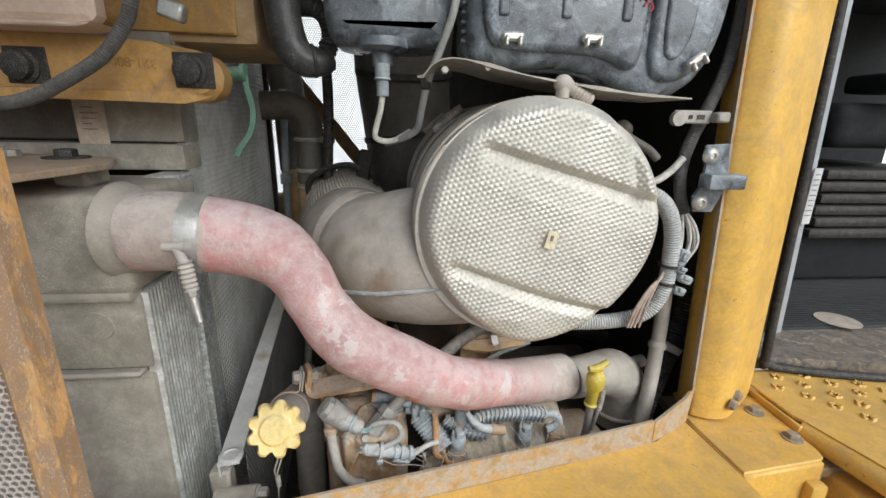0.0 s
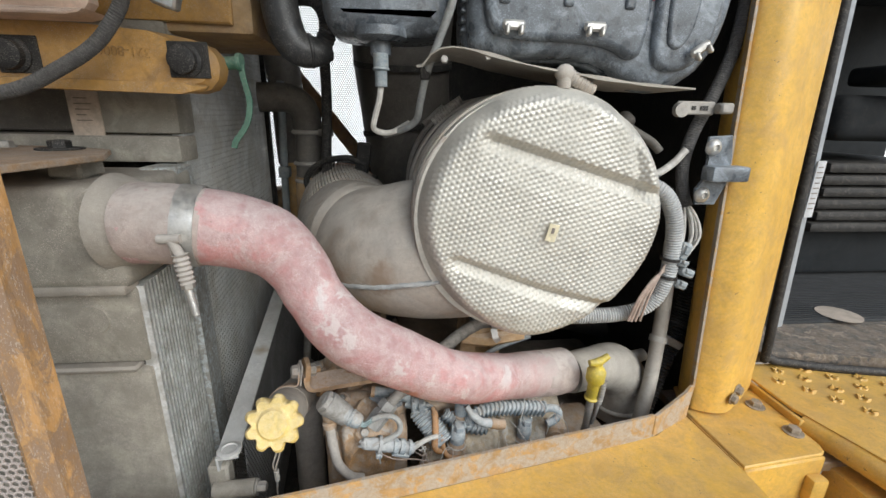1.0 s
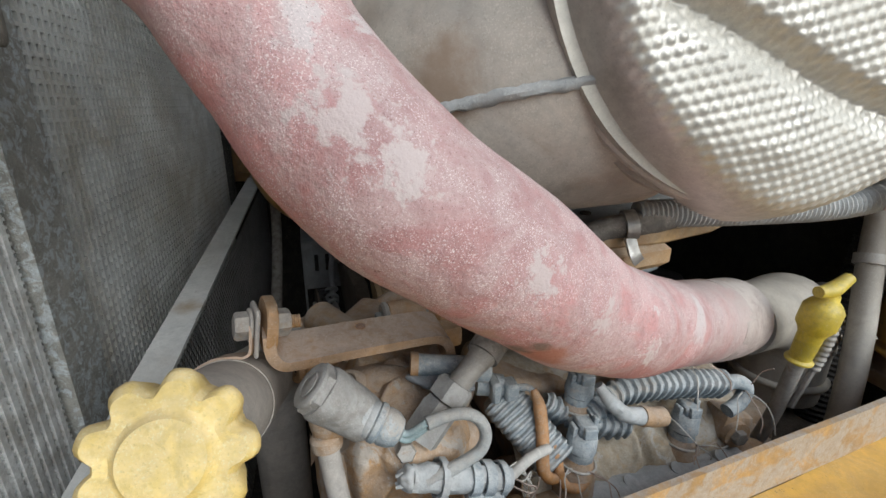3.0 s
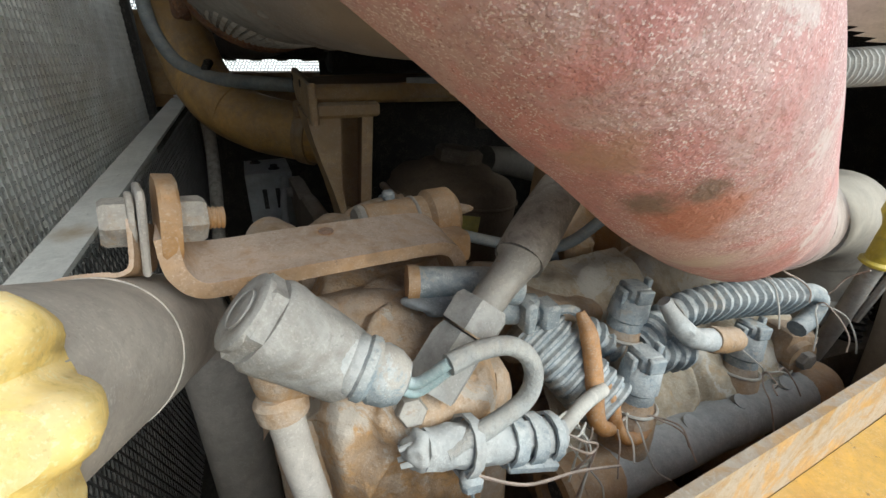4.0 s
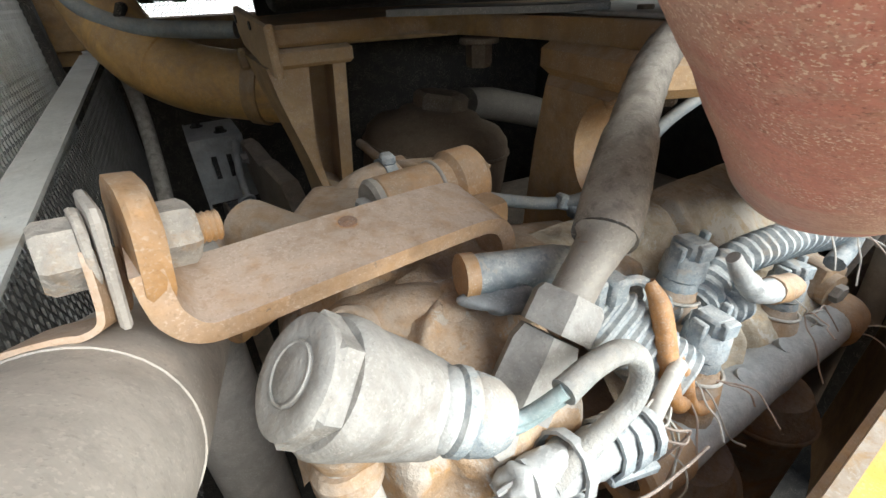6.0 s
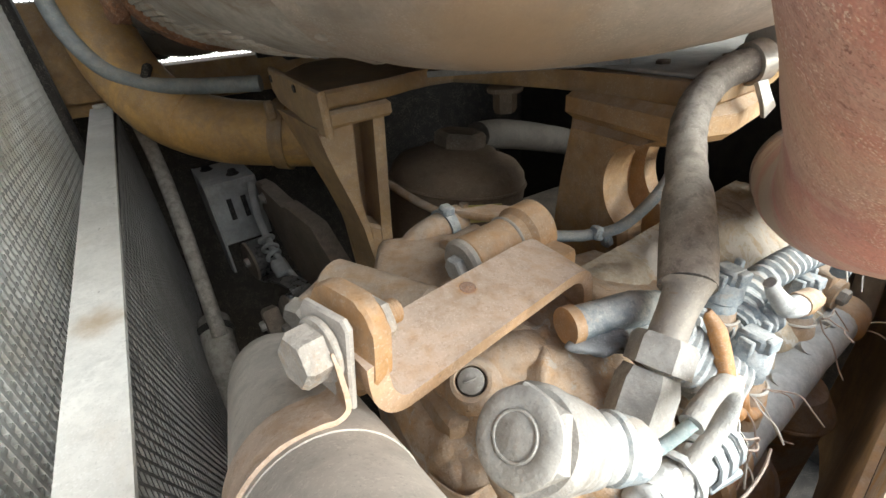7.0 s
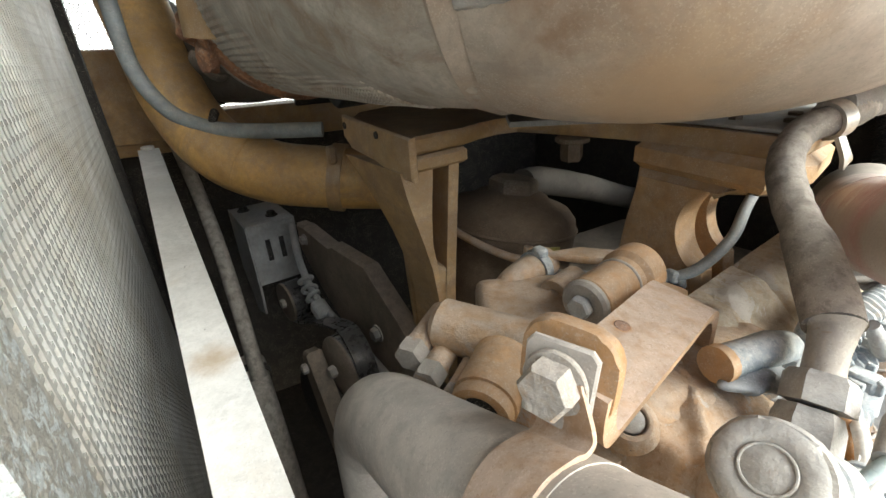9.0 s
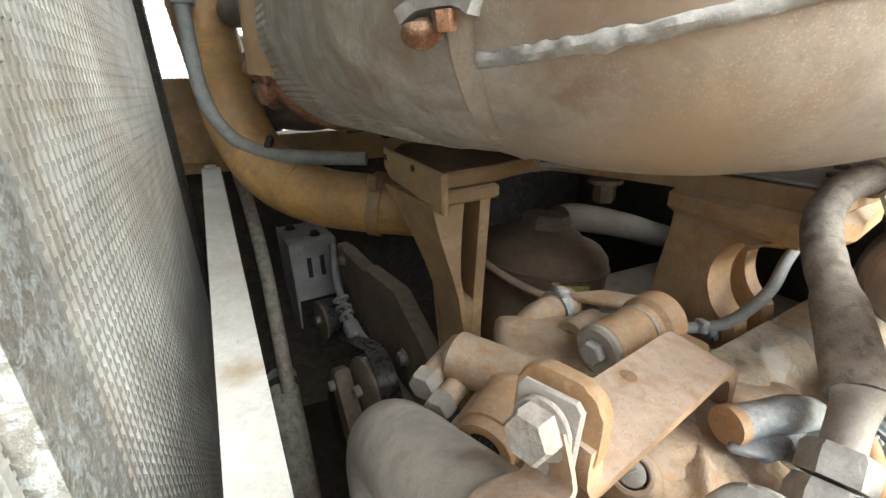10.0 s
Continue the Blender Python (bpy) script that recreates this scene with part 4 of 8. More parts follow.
# green tether hanging from the casting's end
teth = thing("tether", (-0.19, 0.68, 2.34), "green plastic tether hanging from a peg", "tether")
bm = B()
add_cyl(bm, (-0.205, 0.69, 2.405), (-0.178, 0.69, 2.408), 0.009)
add_lathe(bm, [(0.012, 0), (0.012, 0.006)], (-0.182, 0.69, 2.408), (1, 0, 0), 16)
part("peg", bm, GREEN, teth)
bm = B()
add_strip(bm, [(-0.178, 0.69, 2.405), (-0.176, 0.69, 2.385), (-0.171, 0.69, 2.355), (-0.178, 0.69, 2.325), (-0.196, 0.69, 2.300), (-0.2, 0.69, 2.29)], 0.008, 0.003, (1, 0, 0), 4)
part("strap", bm, GREEN, teth)

# yellow beam and pale plate above
beam = thing("hood_beam", (-0.30, 0.8, 2.46), "yellow box beam above the cooler", "beam")
bm = B()
add_prism(bm, [(-0.75, 2.47), (-0.335, 2.466), (-0.20, 2.464), (-0.198, 2.55), (-0.23, 2.62), (-0.75, 2.62)], 0.012, basis((0, 0.744, 0), (1, 0, 0), (0, 0, 1)), 0.003)
part("front", bm, CASTYEL, beam)
# duller yellow on the body stands for shade on the beam's side
bm = B()
add_slab(bm, (-0.75, 0.75, 2.452), (-0.172, 1.0, 2.64), 0.01, 2)
part("body", bm, YELLOW_DIRT_SHADE, beam)
cov = thing("cover_plate", (-0.42, 0.6, 2.45), "pale dusty plate with a rounded corner", "plate")
bm = B()
add_prism(bm, [(-0.75, 2.447), (-0.31, 2.449), (-0.304, 2.456), (-0.304, 2.52), (-0.75, 2.55)], 0.03, basis((0, 0.60, 0), (1, 0, 0), (0, 0, 1)), 0.006)
part("plate", bm, TANPLATE, cov)
bm = B()
add_prism(bm, [(-0.75, 2.440), (-0.33, 2.4425), (-0.315, 2.446), (-0.311, 2.4495), (-0.75, 2.449)], 0.05, basis((0, 0.612, 0), (1, 0, 0), (0, 0, 1)), 0.002)
part("lower_edge", bm, TANPLATE, cov)

# braided hose across the front of the casting
bh = thing("braided_hose", (-0.35, 0.6, 2.4), "grey braided sleeve hose with a bright end fitting", "hose")
bm = B()
add_tube(bm, [(-0.56, 0.585, 2.350), (-0.46, 0.585, 2.353), (-0.402, 0.588, 2.360), (-0.353, 0.590, 2.383), (-0.308, 0.595, 2.413), (-0.279, 0.600, 2.451), (-0.268, 0.60, 2.478), (-0.262, 0.62, 2.53)], 0.0076, 14, 8, ridge=0.0007, ridge_step=0.0036)
part("hose", bm, BRAID_DARK, bh)
bm = B()
add_box(bm, (-0.238, 0.63, 2.472), (0.03, 0.02, 0.022), Matrix.Rotation(0.3, 3, "Y"), 0.003)
part("fitting", bm, ZINC, bh)

# bar with the guard below it
gd = thing("fan_guard", (-0.25, 1.0, 1.4), "pale painted guard rail with woven steel mesh below", "guard")
bm = B()
RA, RB = Vector((-0.211, 0.545, 1.858)), Vector((-0.299, 1.430, 1.930))
add_strip(bm, [RA, RA.lerp(RB, 0.5), RB], 0.031, 0.004, (1, 0, 0), 1)
part("rail", bm, BAR, gd)
bm = B()
add_strip(bm, [RA + Vector((-0.014, 0, -0.012)), RB + Vector((-0.014, 0, -0.012))], 0.022, 0.003, (0, 0, 1), 1)
part("rail_side", bm, BAR, gd)
bm = B()
add_lathe(bm, [(0.017, 0), (0.017, 0.004), (0.012, 0.0055), (0.011, 0.003), (0.006, 0.003)], RA + Vector((0, 0.012, 0.002)), (0, 0, 1), 24)
part("end_cap", bm, BAR, gd)
bm = B()
add_lathe(bm, [(0.010, 0), (0.010, 0.005), (0.006, 0.006)], RB + Vector((0, -0.005, 0.002)), (0, 0, 1), 18)
part("end_cap", bm, BAR, gd)
vs, fs = lattice(0.60, 1.44, 1.44, 1.80, 0.0085, 0.0022, lambda u, v, w: (-0.208 - (u - 0.6) * 0.090 + w, u, v + 0.050 + (u - 0.6) * 0.081), 0.0016)
raw("mesh", vs, fs, GUARD, gd)
bm = B()
add_slab(bm, (-0.245, 0.550, 1.785), (-0.215, 0.575, 1.838), 0.004)
add_cyl(bm, (-0.235, 0.545, 1.80), (-0.175, 0.545, 1.803), 0.013)
part("end_bracket", bm, TANK, gd)
bolt(gd, (-0.175, 0.545, 1.803), (1, 0, 0), 0.008, 0.012, STEEL, 0.012)

# ---- red hose ----
hose = thing("charge_air_hose", (0.05, 0.56, 1.9), "faded red silicone charge air hose caked with pale dust", "hose")
bm = B()
add_tube(bm, [(-0.272, 0.552, 2.209), (-0.2401, 0.5479, 2.2094), (-0.1725, 0.5546, 2.2006), (-0.1227, 0.5546, 2.1841), (-0.0898, 0.548, 2.1522), (-0.0634, 0.5347, 2.1108), (-0.0278, 0.5262, 2.0668), (0.0376, 0.5414, 2.0173), (0.12, 0.5766, 1.9605), (0.2152, 0.6322, 1.9186), (0.3182, 0.6859, 1.887)],
         [0.0490, 0.0484, 0.0475, 0.0445, 0.0392, 0.0365, 0.0400, 0.0418, 0.0398, 0.0390, 0.0410], 44, 12, rough=0.0016, rough_scale=22)
part("hose", bm, HOSE, hose)
# thicker moulded ends and the lap of the outer ply
bm = B()
add_tube(bm, [(0.2870, 0.6705, 1.8960), (0.3182, 0.6859, 1.887), (0.352, 0.7015, 1.8805)], [0.0413, 0.0424, 0.0424], 40, 4, rough=0.0012, rough_scale=30)
part("end_cuff", bm, HOSEEND, hose, "dusty grey moulded hose end")
bm = B()
add_tube(bm, [(-0.274, 0.5522, 2.209), (-0.2401, 0.5479, 2.2094), (-0.2070, 0.5512, 2.2062), (-0.1930, 0.5528, 2.2040)], [0.0496, 0.0492, 0.0488, 0.0482], 40, 3, rough=0.0012, rough_scale=30)
part("end_cuff", bm, HOSEEND, hose)
clamp = thing("hose_clamp", (-0.235, 0.57, 2.15), "zinc T-bolt hose clamp with a coil spring", "clamp")
ax = Vector((1, 0.10, -0.11)).normalized()
bm = B()
add_band(bm, (-0.209, 0.5512, 2.2062), ax, 0.0492, 0.024, 0.0012)
part("band", bm, ZINC, clamp)
cp = Vector((-0.214, 0.4985, 2.204))
bm = B()
add_cyl(bm, cp + Vector((-0.012, 0, 0)), cp + Vector((0.012, 0, 0)), 0.0055, seg=14)
add_cyl(bm, cp + Vector((0.002, 0, -0.002)), cp + Vector((0.010, -0.001, -0.022)), 0.0055, seg=12)
part("trunnion", bm, TUBE, clamp)
bm = B()
add_tube(bm, [cp + Vector((0.009, -0.001, -0.018)), cp + Vector((0.013, -0.002, -0.052))], 0.0068, 14, 1, ridge=0.0022, ridge_step=0.0058)
part("spring", bm, TUBE, clamp)
bm = B()
add_tube(bm, [cp + Vector((0.012, -0.002, -0.05)), cp + Vector((0.0175, -0.003, -0.092))], 0.0042, 10, 1, ridge=0.0004, ridge_step=0.0016)
part("screw", bm, ZINC, clamp)
bm = B()
add_hex(bm, cp + Vector((0.0128, -0.002, -0.052)), (0.12, -0.02, -1), 0.0075, 0.007)
part("nut", bm, ZINC, clamp)

# ---- exhaust canister ----
CX, CZ, CR = 0.236, 2.205, 0.170
can = thing("exhaust_canister", (CX, 0.85, 1.97), "dusty steel exhaust aftertreatment canister with an embossed foil cap", "exhaust canister")
# embossed end cap: a fine grid with small raised cells, two creases and a dented lower lip
NG = 250
half = CR + 0.004
cell = 0.0073
vs, fs, idx = [], [], {}
for j in range(NG + 1):
    for i in range(NG + 1):
        u, v = -half + 2 * half * i / NG, -half + 2 * half * j / NG
        r = math.hypot(u, v)
        if r > half:
            continue
        h = 0.006 * (1 - (r / half) ** 2)
        roll = max(0.0, (r - 0.148) / (half - 0.148))
        h -= 0.040 * roll ** 2.2
        # creases
        for (ux, vx, uy, vy, dep) in ((-0.085, 0.105, 0.155, 0.035, 0.012), (-0.125, -0.052, 0.110, -0.128, 0.011)):
            L = math.hypot(uy - ux, vy - vx)
            du, dv = (uy - ux) / L, (vy - vx) / L
            s, q = (u - ux) * du + (v - vx) * dv, -(u - ux) * dv + (v - vx) * du
            end = min(1.0, max(0.0, (s + 0.01) / 0.02)) * min(1.0, max(0.0, (L + 0.01 - s) / 0.02))
            h -= dep * end * max(0.0, 1 - abs(q - 0.002) / (0.014 if q < 0 else 0.010))
            h -= 0.004 * end * max(0.0, 1 - abs(q + 0.012) / 0.03)
        # flattened lower edge
        h -= 0.010 * max(0.0, (-v - 0.122) / 0.05) * (1 if u < 0.1 else 0.4)
        # upper right fold
        q = (u - 0.105) * 0.92 + (v - 0.12) * 0.25
        h -= 0.007 * max(0.0, 1 - abs(q) / 0.012) * (1 if 0.03 < v < 0.16 else 0)
        h += 0.003 * noise.noise((u * 14, v * 14, 0.3))
        a, b = (u * 0.966 + v * 0.259) / cell, (-u * 0.259 + v * 0.966) / (cell * 0.86)
        a += 0.5 * (int(math.floor(b)) % 2)
        fa, fb = abs(a - math.floor(a) - 0.5) * 2, abs(b - math.floor(b) - 0.5) * 2
        fade = 1.0 if r < 0.158 else max(0.3, 1 - (r - 0.158) / 0.012)
        h += 0.0023 * fade * max(0.0, 1 - max(fa, fb)) ** 0.8
        idx[i, j] = len(vs)
        lobe = 0.085 * math.exp(-((u + 0.005) / 0.085) ** 2) if v < 0 else 0.03
        vs.append((CX + 0.005 + u * (1.02 - 0.05 * max(0.0, -v / half)), 0.556 - h, CZ + v * (1 + lobe)))
for j in range(NG):
    for i in range(NG):
        q = [idx.get(k) for k in ((i, j), (i + 1, j), (i + 1, j + 1), (i, j + 1))]
        if None not in q:
            fs.append(q)
raw("foil_cap", vs, fs, FOIL, can, "pale embossed foil heat shield cap with dents", smooth=True)
bm = B()
add_lathe(bm, [(CR + 0.0035, 0.585), (CR + 0.0045, 0.602), (CR + 0.0030, 0.618), (CR + 0.0035, 0.632), (CR + 0.001, 0.636)], (CX, 0, CZ), (0, 1, 0), 90)
part("cap_skirt", bm, FOIL, can)
bm = B()
add_band(bm, (CX, 0.612, CZ), (0, 1, 0), CR + 0.0045, 0.013, 0.003, 80)
part("clamp_band", bm, EXHAUST, can)
# the barrel's dark colour stands for the shadow behind the foil cap
bm = B()
add_lathe(bm, [(CR, 0.60), (CR, 0.72), (CR + 0.004, 0.725), (CR + 0.004, 0.75), (CR - 0.002, 0.755), (CR - 0.002, 0.84), (CR + 0.006, 0.845), (CR + 0.006, 0.87), (CR - 0.004, 0.88), (CR - 0.006, 1.0), (CR + 0.004, 1.005), (CR + 0.004, 1.03), (CR - 0.012, 1.05), (CR - 0.014, 1.42), (0.1, 1.46)], (CX, 0, CZ), (0, 1, 0), 72)
part("barrel", bm, DUCT, can, "dusty barrel with clamp bands, coloured dark for shade")
bm = B()
add_lathe(bm, [(CR + 0.0022, 0.628), (CR + 0.0025, 0.70), (CR + 0.0060, 0.705), (CR + 0.0060, 0.718), (CR + 0.0025, 0.724), (CR + 0.0020, 0.83), (CR, 0.835)], (CX, 0, CZ), (0, 1, 0), 72)
part("front_shell", bm, EXHAUST, can)
for k in range(46):
    # hatched foil strip folded back over the shell
    a = math.radians(62 + k * 2.6)
    bm = B()
    p = Vector((CX + (CR + 0.0055) * math.cos(a), 0.650, CZ + (CR + 0.0055) * math.sin(a)))
    t = Vector((-math.sin(a), 0, math.cos(a)))
    add_box(bm, p, (0.0034, 0.026, 0.0022), Matrix((t, Vector((0, 1, 0)), t.cross(Vector((0, 1, 0))))).transposed() @ Matrix.Rotation(0.45, 3, "Z"), 0.0)
    part("hatch_rib", bm, FOIL, can)
for y in (0.775, 0.80, 0.86, 0.935, 0.965):
    bm = B()
    add_band(bm, (CX, y, CZ), (0, 1, 0), CR + 0.003, 0.012, 0.004, 60)
    part("band", bm, EXHAUST, can)
# T-bolt of the cap clamp on top
tb = part("t_bolt", add_tube(B(), [(0.262, 0.592, 2.397), (0.300, 0.598, 2.378)], 0.008, 14, 1, ridge=0.002, ridge_step=0.006), EXHAUST, can)
bm = B()
add_blob(bm, (0.258, 0.590, 2.398), (0.013, 0.010, 0.012))
add_cyl(bm, (0.258, 0.59, 2.380), (0.258, 0.59, 2.400), 0.009)
part("t_bolt_nut", bm, EXHAUST, can)
# small clamps on the far bands
for k, (y, a) in enumerate(((0.78, 2.25), (0.865, 2.15), (0.94, 2.3))):
    c = Vector((CX + (CR + 0.012) * math.cos(a), y, CZ + (CR + 0.012) * math.sin(a)))
    t = Vector((-math.sin(a), 0, math.cos(a)))
    part("band_screw", add_tube(B(), [c - t * 0.03, c + t * 0.025], 0.006, 10, 1, ridge=0.0015, ridge_step=0.005), EXHAUST, can)
# elbow joined to the side of the canister
bm = B()
EL = [(0.19, 0.706, 2.131), (0.13, 0.704, 2.128), (0.08, 0.709, 2.125), (0.035, 0.728, 2.119), (0.002, 0.756, 2.116), (-0.022, 0.786, 2.116)]
ER = [0.118, 0.119, 0.118, 0.113, 0.107, 0.101]
add_tube(bm, EL, ER, 48, 10)
part("elbow", bm, EXHAUST, can, "smooth dusty steel inlet elbow")
# weld seams
bm = B()
wpts = []
for k in range(1, 6):
    tang = (Vector(EL[min(k + 1, 5)]) - Vector(EL[k - 1])).normalized()
    w = Vector((-0.10, -1.0, -0.10)).lerp(Vector((-0.66, -0.45, -0.37)), (k - 1) / 4)
    w = (w - tang * w.dot(tang)).normalized()
    wpts.append(Vector(EL[k]) + w * (ER[k] + 0.001))
add_tube(bm, wpts, 0.0040, 10, 22, rough=0.0022, rough_scale=150)
part("weld_bead", bm, PALE, can, "pale lumpy weld bead")
bm = B()
pts = []
for k in range(15):
    a = math.radians(140 + k * 9)
    pts.append((CX + (CR + 0.002) * math.cos(a), 0.588 + 0.05 * math.sin((k / 14) * math.pi) * 0.2, CZ + (CR + 0.002) * math.sin(a)))
add_tube(bm, pts, 0.0045, 8, 3, rough=0.0015, rough_scale=90)
part("seam_weld", bm, EXHAUST, can)
# sticker on the cap
bm = B()
add_box(bm, (0.245, 0.5445, 2.196), (0.014, 0.0015, 0.024), Matrix.Rotation(radians(14), 3, "Y"), 0.0)
part("sticker", bm, STICKER, can, "small cream sticker")
bm = B()
add_box(bm, (0.2455, 0.5433, 2.199), (0.004, 0.0008, 0.008), Matrix.Rotation(radians(14), 3, "Y"), 0.0)
part("sticker_print", bm, INK, can)

# quilted pipe behind the elbow
wp = thing("wrapped_exhaust_pipe", (-0.08, 1.0, 1.99), "quilted foil wrapped exhaust pipe with rusty clamp", "pipe")
bm = B()
add_tube(bm, [(-0.020, 0.782, 2.120), (-0.032, 0.803, 2.120), (-0.050, 0.85, 2.121), (-0.066, 0.93, 2.122), (-0.086, 1.05, 2.122), (-0.094, 1.12, 2.112), (-0.100, 1.20, 2.100), (-0.104, 1.26, 2.095)], [0.101, 0.104, 0.1035, 0.1025, 0.1015, 0.095, 0.086, 0.06], 44, 14, rough=0.003, rough_scale=18)
part("wrap", bm, WRAP, wp)
# raised quilting cells
vs, fs = [], []
for i in range(52):
    for j in range(96):
        t = (i + 0.5) / 52
        c = Vector((-0.044 - 0.044 * t + 0.004 * t * t, 0.830 + t * 0.225, 2.121 + 0.001 * t))
        a0 = 2 * math.pi * j / 96
        top = 0.0017 * (0.35 + 0.65 * min(1.0, max(0.0, math.sin(a0) + 0.75)))
        k = len(vs)
        for da, dy, h in ((-0.40, -0.36, -0.001), (0.40, -0.36, -0.001), (0.40, 0.36, -0.001), (-0.40, 0.36, -0.001), (-0.22, -0.26, top), (0.22, -0.26, top), (0.22, 0.26, top), (-0.22, 0.26, top)):
            a = a0 + da * 2 * math.pi / 96
            u = Vector((math.cos(a), 0, math.sin(a)))
            p = c + u * (0.1048 + h) + Vector((0, dy * 0.225 / 52, 0))
            vs.append(p + u * 0.002 * noise.noise(p * 18))
        fs.append((k + 4, k + 5, k + 6, k + 7))
        for q in range(4):
            fs.append((k + q, k + (q + 1) % 4, k + 4 + (q + 1) % 4, k + 4 + q))
raw("quilting", vs, fs, WRAP, wp, kind="stuff")
bm = B()
sa = Vector((-0.62, 0.78, 0.0)).normalized()
sb = Vector((0.78, 0.62, 0.0))
rings = []
for k in range(73):
    q = math.radians(5 * k)
    u = sb * math.cos(q) + Vector((0, 0, math.sin(q)))
    c = Vector((-0.0215, 0.786, 2.120))
    lip = 0.0055 * math.exp(-((5 * k - 262) / 16) ** 2)
    rings.append([c + u * (0.1005 + h + lip * g) + sa * (d + 0.0015 * noise.noise(u * 5)) for d, h, g in ((-0.010, -0.002, 0.0), (-0.003, 0.0006, 1.0), (0.001, 0.0014, 1.0), (0.014, 0.0036, 0.0), (0.018, 0.0, 0.0))])
add_rings(bm, rings, True)
part("strap", bm, EXHAUST, wp)
bm = B()
add_torus(bm, (-0.091, 1.085, 2.120), (-0.15, 1, -0.05), 0.100, 0.008, 40, 8)
add_blob(bm, (-0.187, 1.08, 2.09), (0.02, 0.012, 0.02), amp=0.006, scale=90)
part("rusty_clamp", bm, RUSTY, wp, "rusted pipe clamp")
bm = B()
add_box(bm, (-0.192, 1.062, 2.118), (0.012, 0.016, 0.014), Matrix.Rotation(0.3, 3, "Y"), 0.003, 2)
add_box(bm, (-0.190, 1.062, 2.098), (0.012, 0.016, 0.012), Matrix.Rotation(0.1, 3, "Y"), 0.003, 2)
part("clamp_lug", bm, PALE, wp)
bm = B()
add_blob(bm, (-0.186, 1.075, 2.062), (0.010, 0.016, 0.016), (0, 0, 0), 3, 0.006, 120)
add_cyl(bm, (-0.190, 1.062, 2.09), (-0.184, 1.062, 2.070), 0.005)
part("rusty_bolt", bm, RUSTY, wp)
bm = B()
add_cyl(bm, (-0.10, 1.16, 2.13), (-0.11, 1.36, 2.17), 0.05, 0.045)
add_torus(bm, (-0.105, 1.25, 2.15), (0, 1, 0.1), 0.05, 0.012)
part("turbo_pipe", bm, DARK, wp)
# added dark mass that closes a gap where bright haze showed through
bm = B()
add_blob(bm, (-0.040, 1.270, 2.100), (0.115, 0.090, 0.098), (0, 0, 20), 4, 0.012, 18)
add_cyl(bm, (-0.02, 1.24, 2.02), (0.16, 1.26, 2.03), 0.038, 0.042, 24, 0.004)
part("dark_fill_lump", bm, DARK, wp, "dark lump added to fill the black gap below the exhaust")
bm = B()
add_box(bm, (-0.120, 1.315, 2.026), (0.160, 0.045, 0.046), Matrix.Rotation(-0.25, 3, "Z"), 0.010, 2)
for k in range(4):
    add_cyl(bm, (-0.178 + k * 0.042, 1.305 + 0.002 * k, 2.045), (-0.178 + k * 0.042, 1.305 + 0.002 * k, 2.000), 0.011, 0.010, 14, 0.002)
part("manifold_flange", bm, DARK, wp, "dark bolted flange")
bm = B()
add_cyl(bm, (-0.17, 1.17, 2.16), (-0.21, 1.28, 2.17), 0.022)
add_torus(bm, (-0.18, 1.2, 2.163), (-0.35, 1, 0.1), 0.022, 0.006)
add_cyl(bm, (-0.13, 1.2, 2.06), (-0.19, 1.27, 2.06), 0.018)
add_torus(bm, (-0.17, 1.25, 2.06), (-0.6, 0.8, 0), 0.02, 0.007)
part("drain_stub", bm, RUBBER_DUSTY, wp)

# clamp ears where the strap is drawn together
EARD = Vector((-0.60, 0.80, 0)).normalized()
EARO = Vector((-0.80, -0.60, 0)).normalized()
ER0 = Vector((-0.030, 0.796, 2.132)) + EARO * 0.1045
for dz, sg in ((-0.016, 1), (-0.034, -1)):
    bm = B()
    pts = [ER0 + EARO * (0.004 + dz * 0.2) + EARD * q + Vector((0, 0, dz + sg * w)) for q, w in ((-0.020, 0.0040), (-0.013, 0.0008), (-0.006, 0.0), (0.004, 0.0), (0.011, 0.0012), (0.018, 0.0050))]
    add_strip(bm, pts, 0.017, 0.0065, EARO, 6)
    rough_up(bm, 0.0012, 90)
    part("strap_lug", bm, PALE, wp, "pale bent clamp ear")
bm = B()
o = ER0 + EARO * 0.004 + EARD * -0.006 + Vector((0, 0, -0.038))
add_hex(bm, o, (0.1, 0.05, -1), 0.0056, 0.009)
add_blob(bm, o + EARD * 0.013 + Vector((0, 0, -0.008)), (0.010, 0.008, 0.006), amp=0.004, scale=150)
part("clamp_bolt", bm, RUSTY, wp, "rusted clamp bolt")

sb = thing("sensor_block", (-0.03, 0.98, 2.2), "grey sensor block on a bracket with looped wires", "sensor")
bm = B()
add_box(bm, (-0.035, 0.99, 2.245), (0.030, 0.03, 0.075), Matrix.Rotation(0.15, 3, "Y"), 0.004)
add_box(bm, (-0.03, 0.98, 2.205), (0.05, 0.05, 0.012), None, 0.003)
part("block", bm, DARK, sb)
bm = B()
add_tube(bm, [(-0.03, 0.98, 2.235), (-0.07, 0.98, 2.25), (-0.13, 1.0, 2.235), (-0.165, 1.02, 2.20), (-0.16, 1.02, 2.165)], 0.007, 10, 6)
add_tube(bm, [(-0.05, 1.0, 2.22), (-0.09, 1.0, 2.215), (-0.14, 1.02, 2.195), (-0.155, 1.03, 2.175)], 0.006, 10, 6)
part("wire", bm, RUBBER, sb)

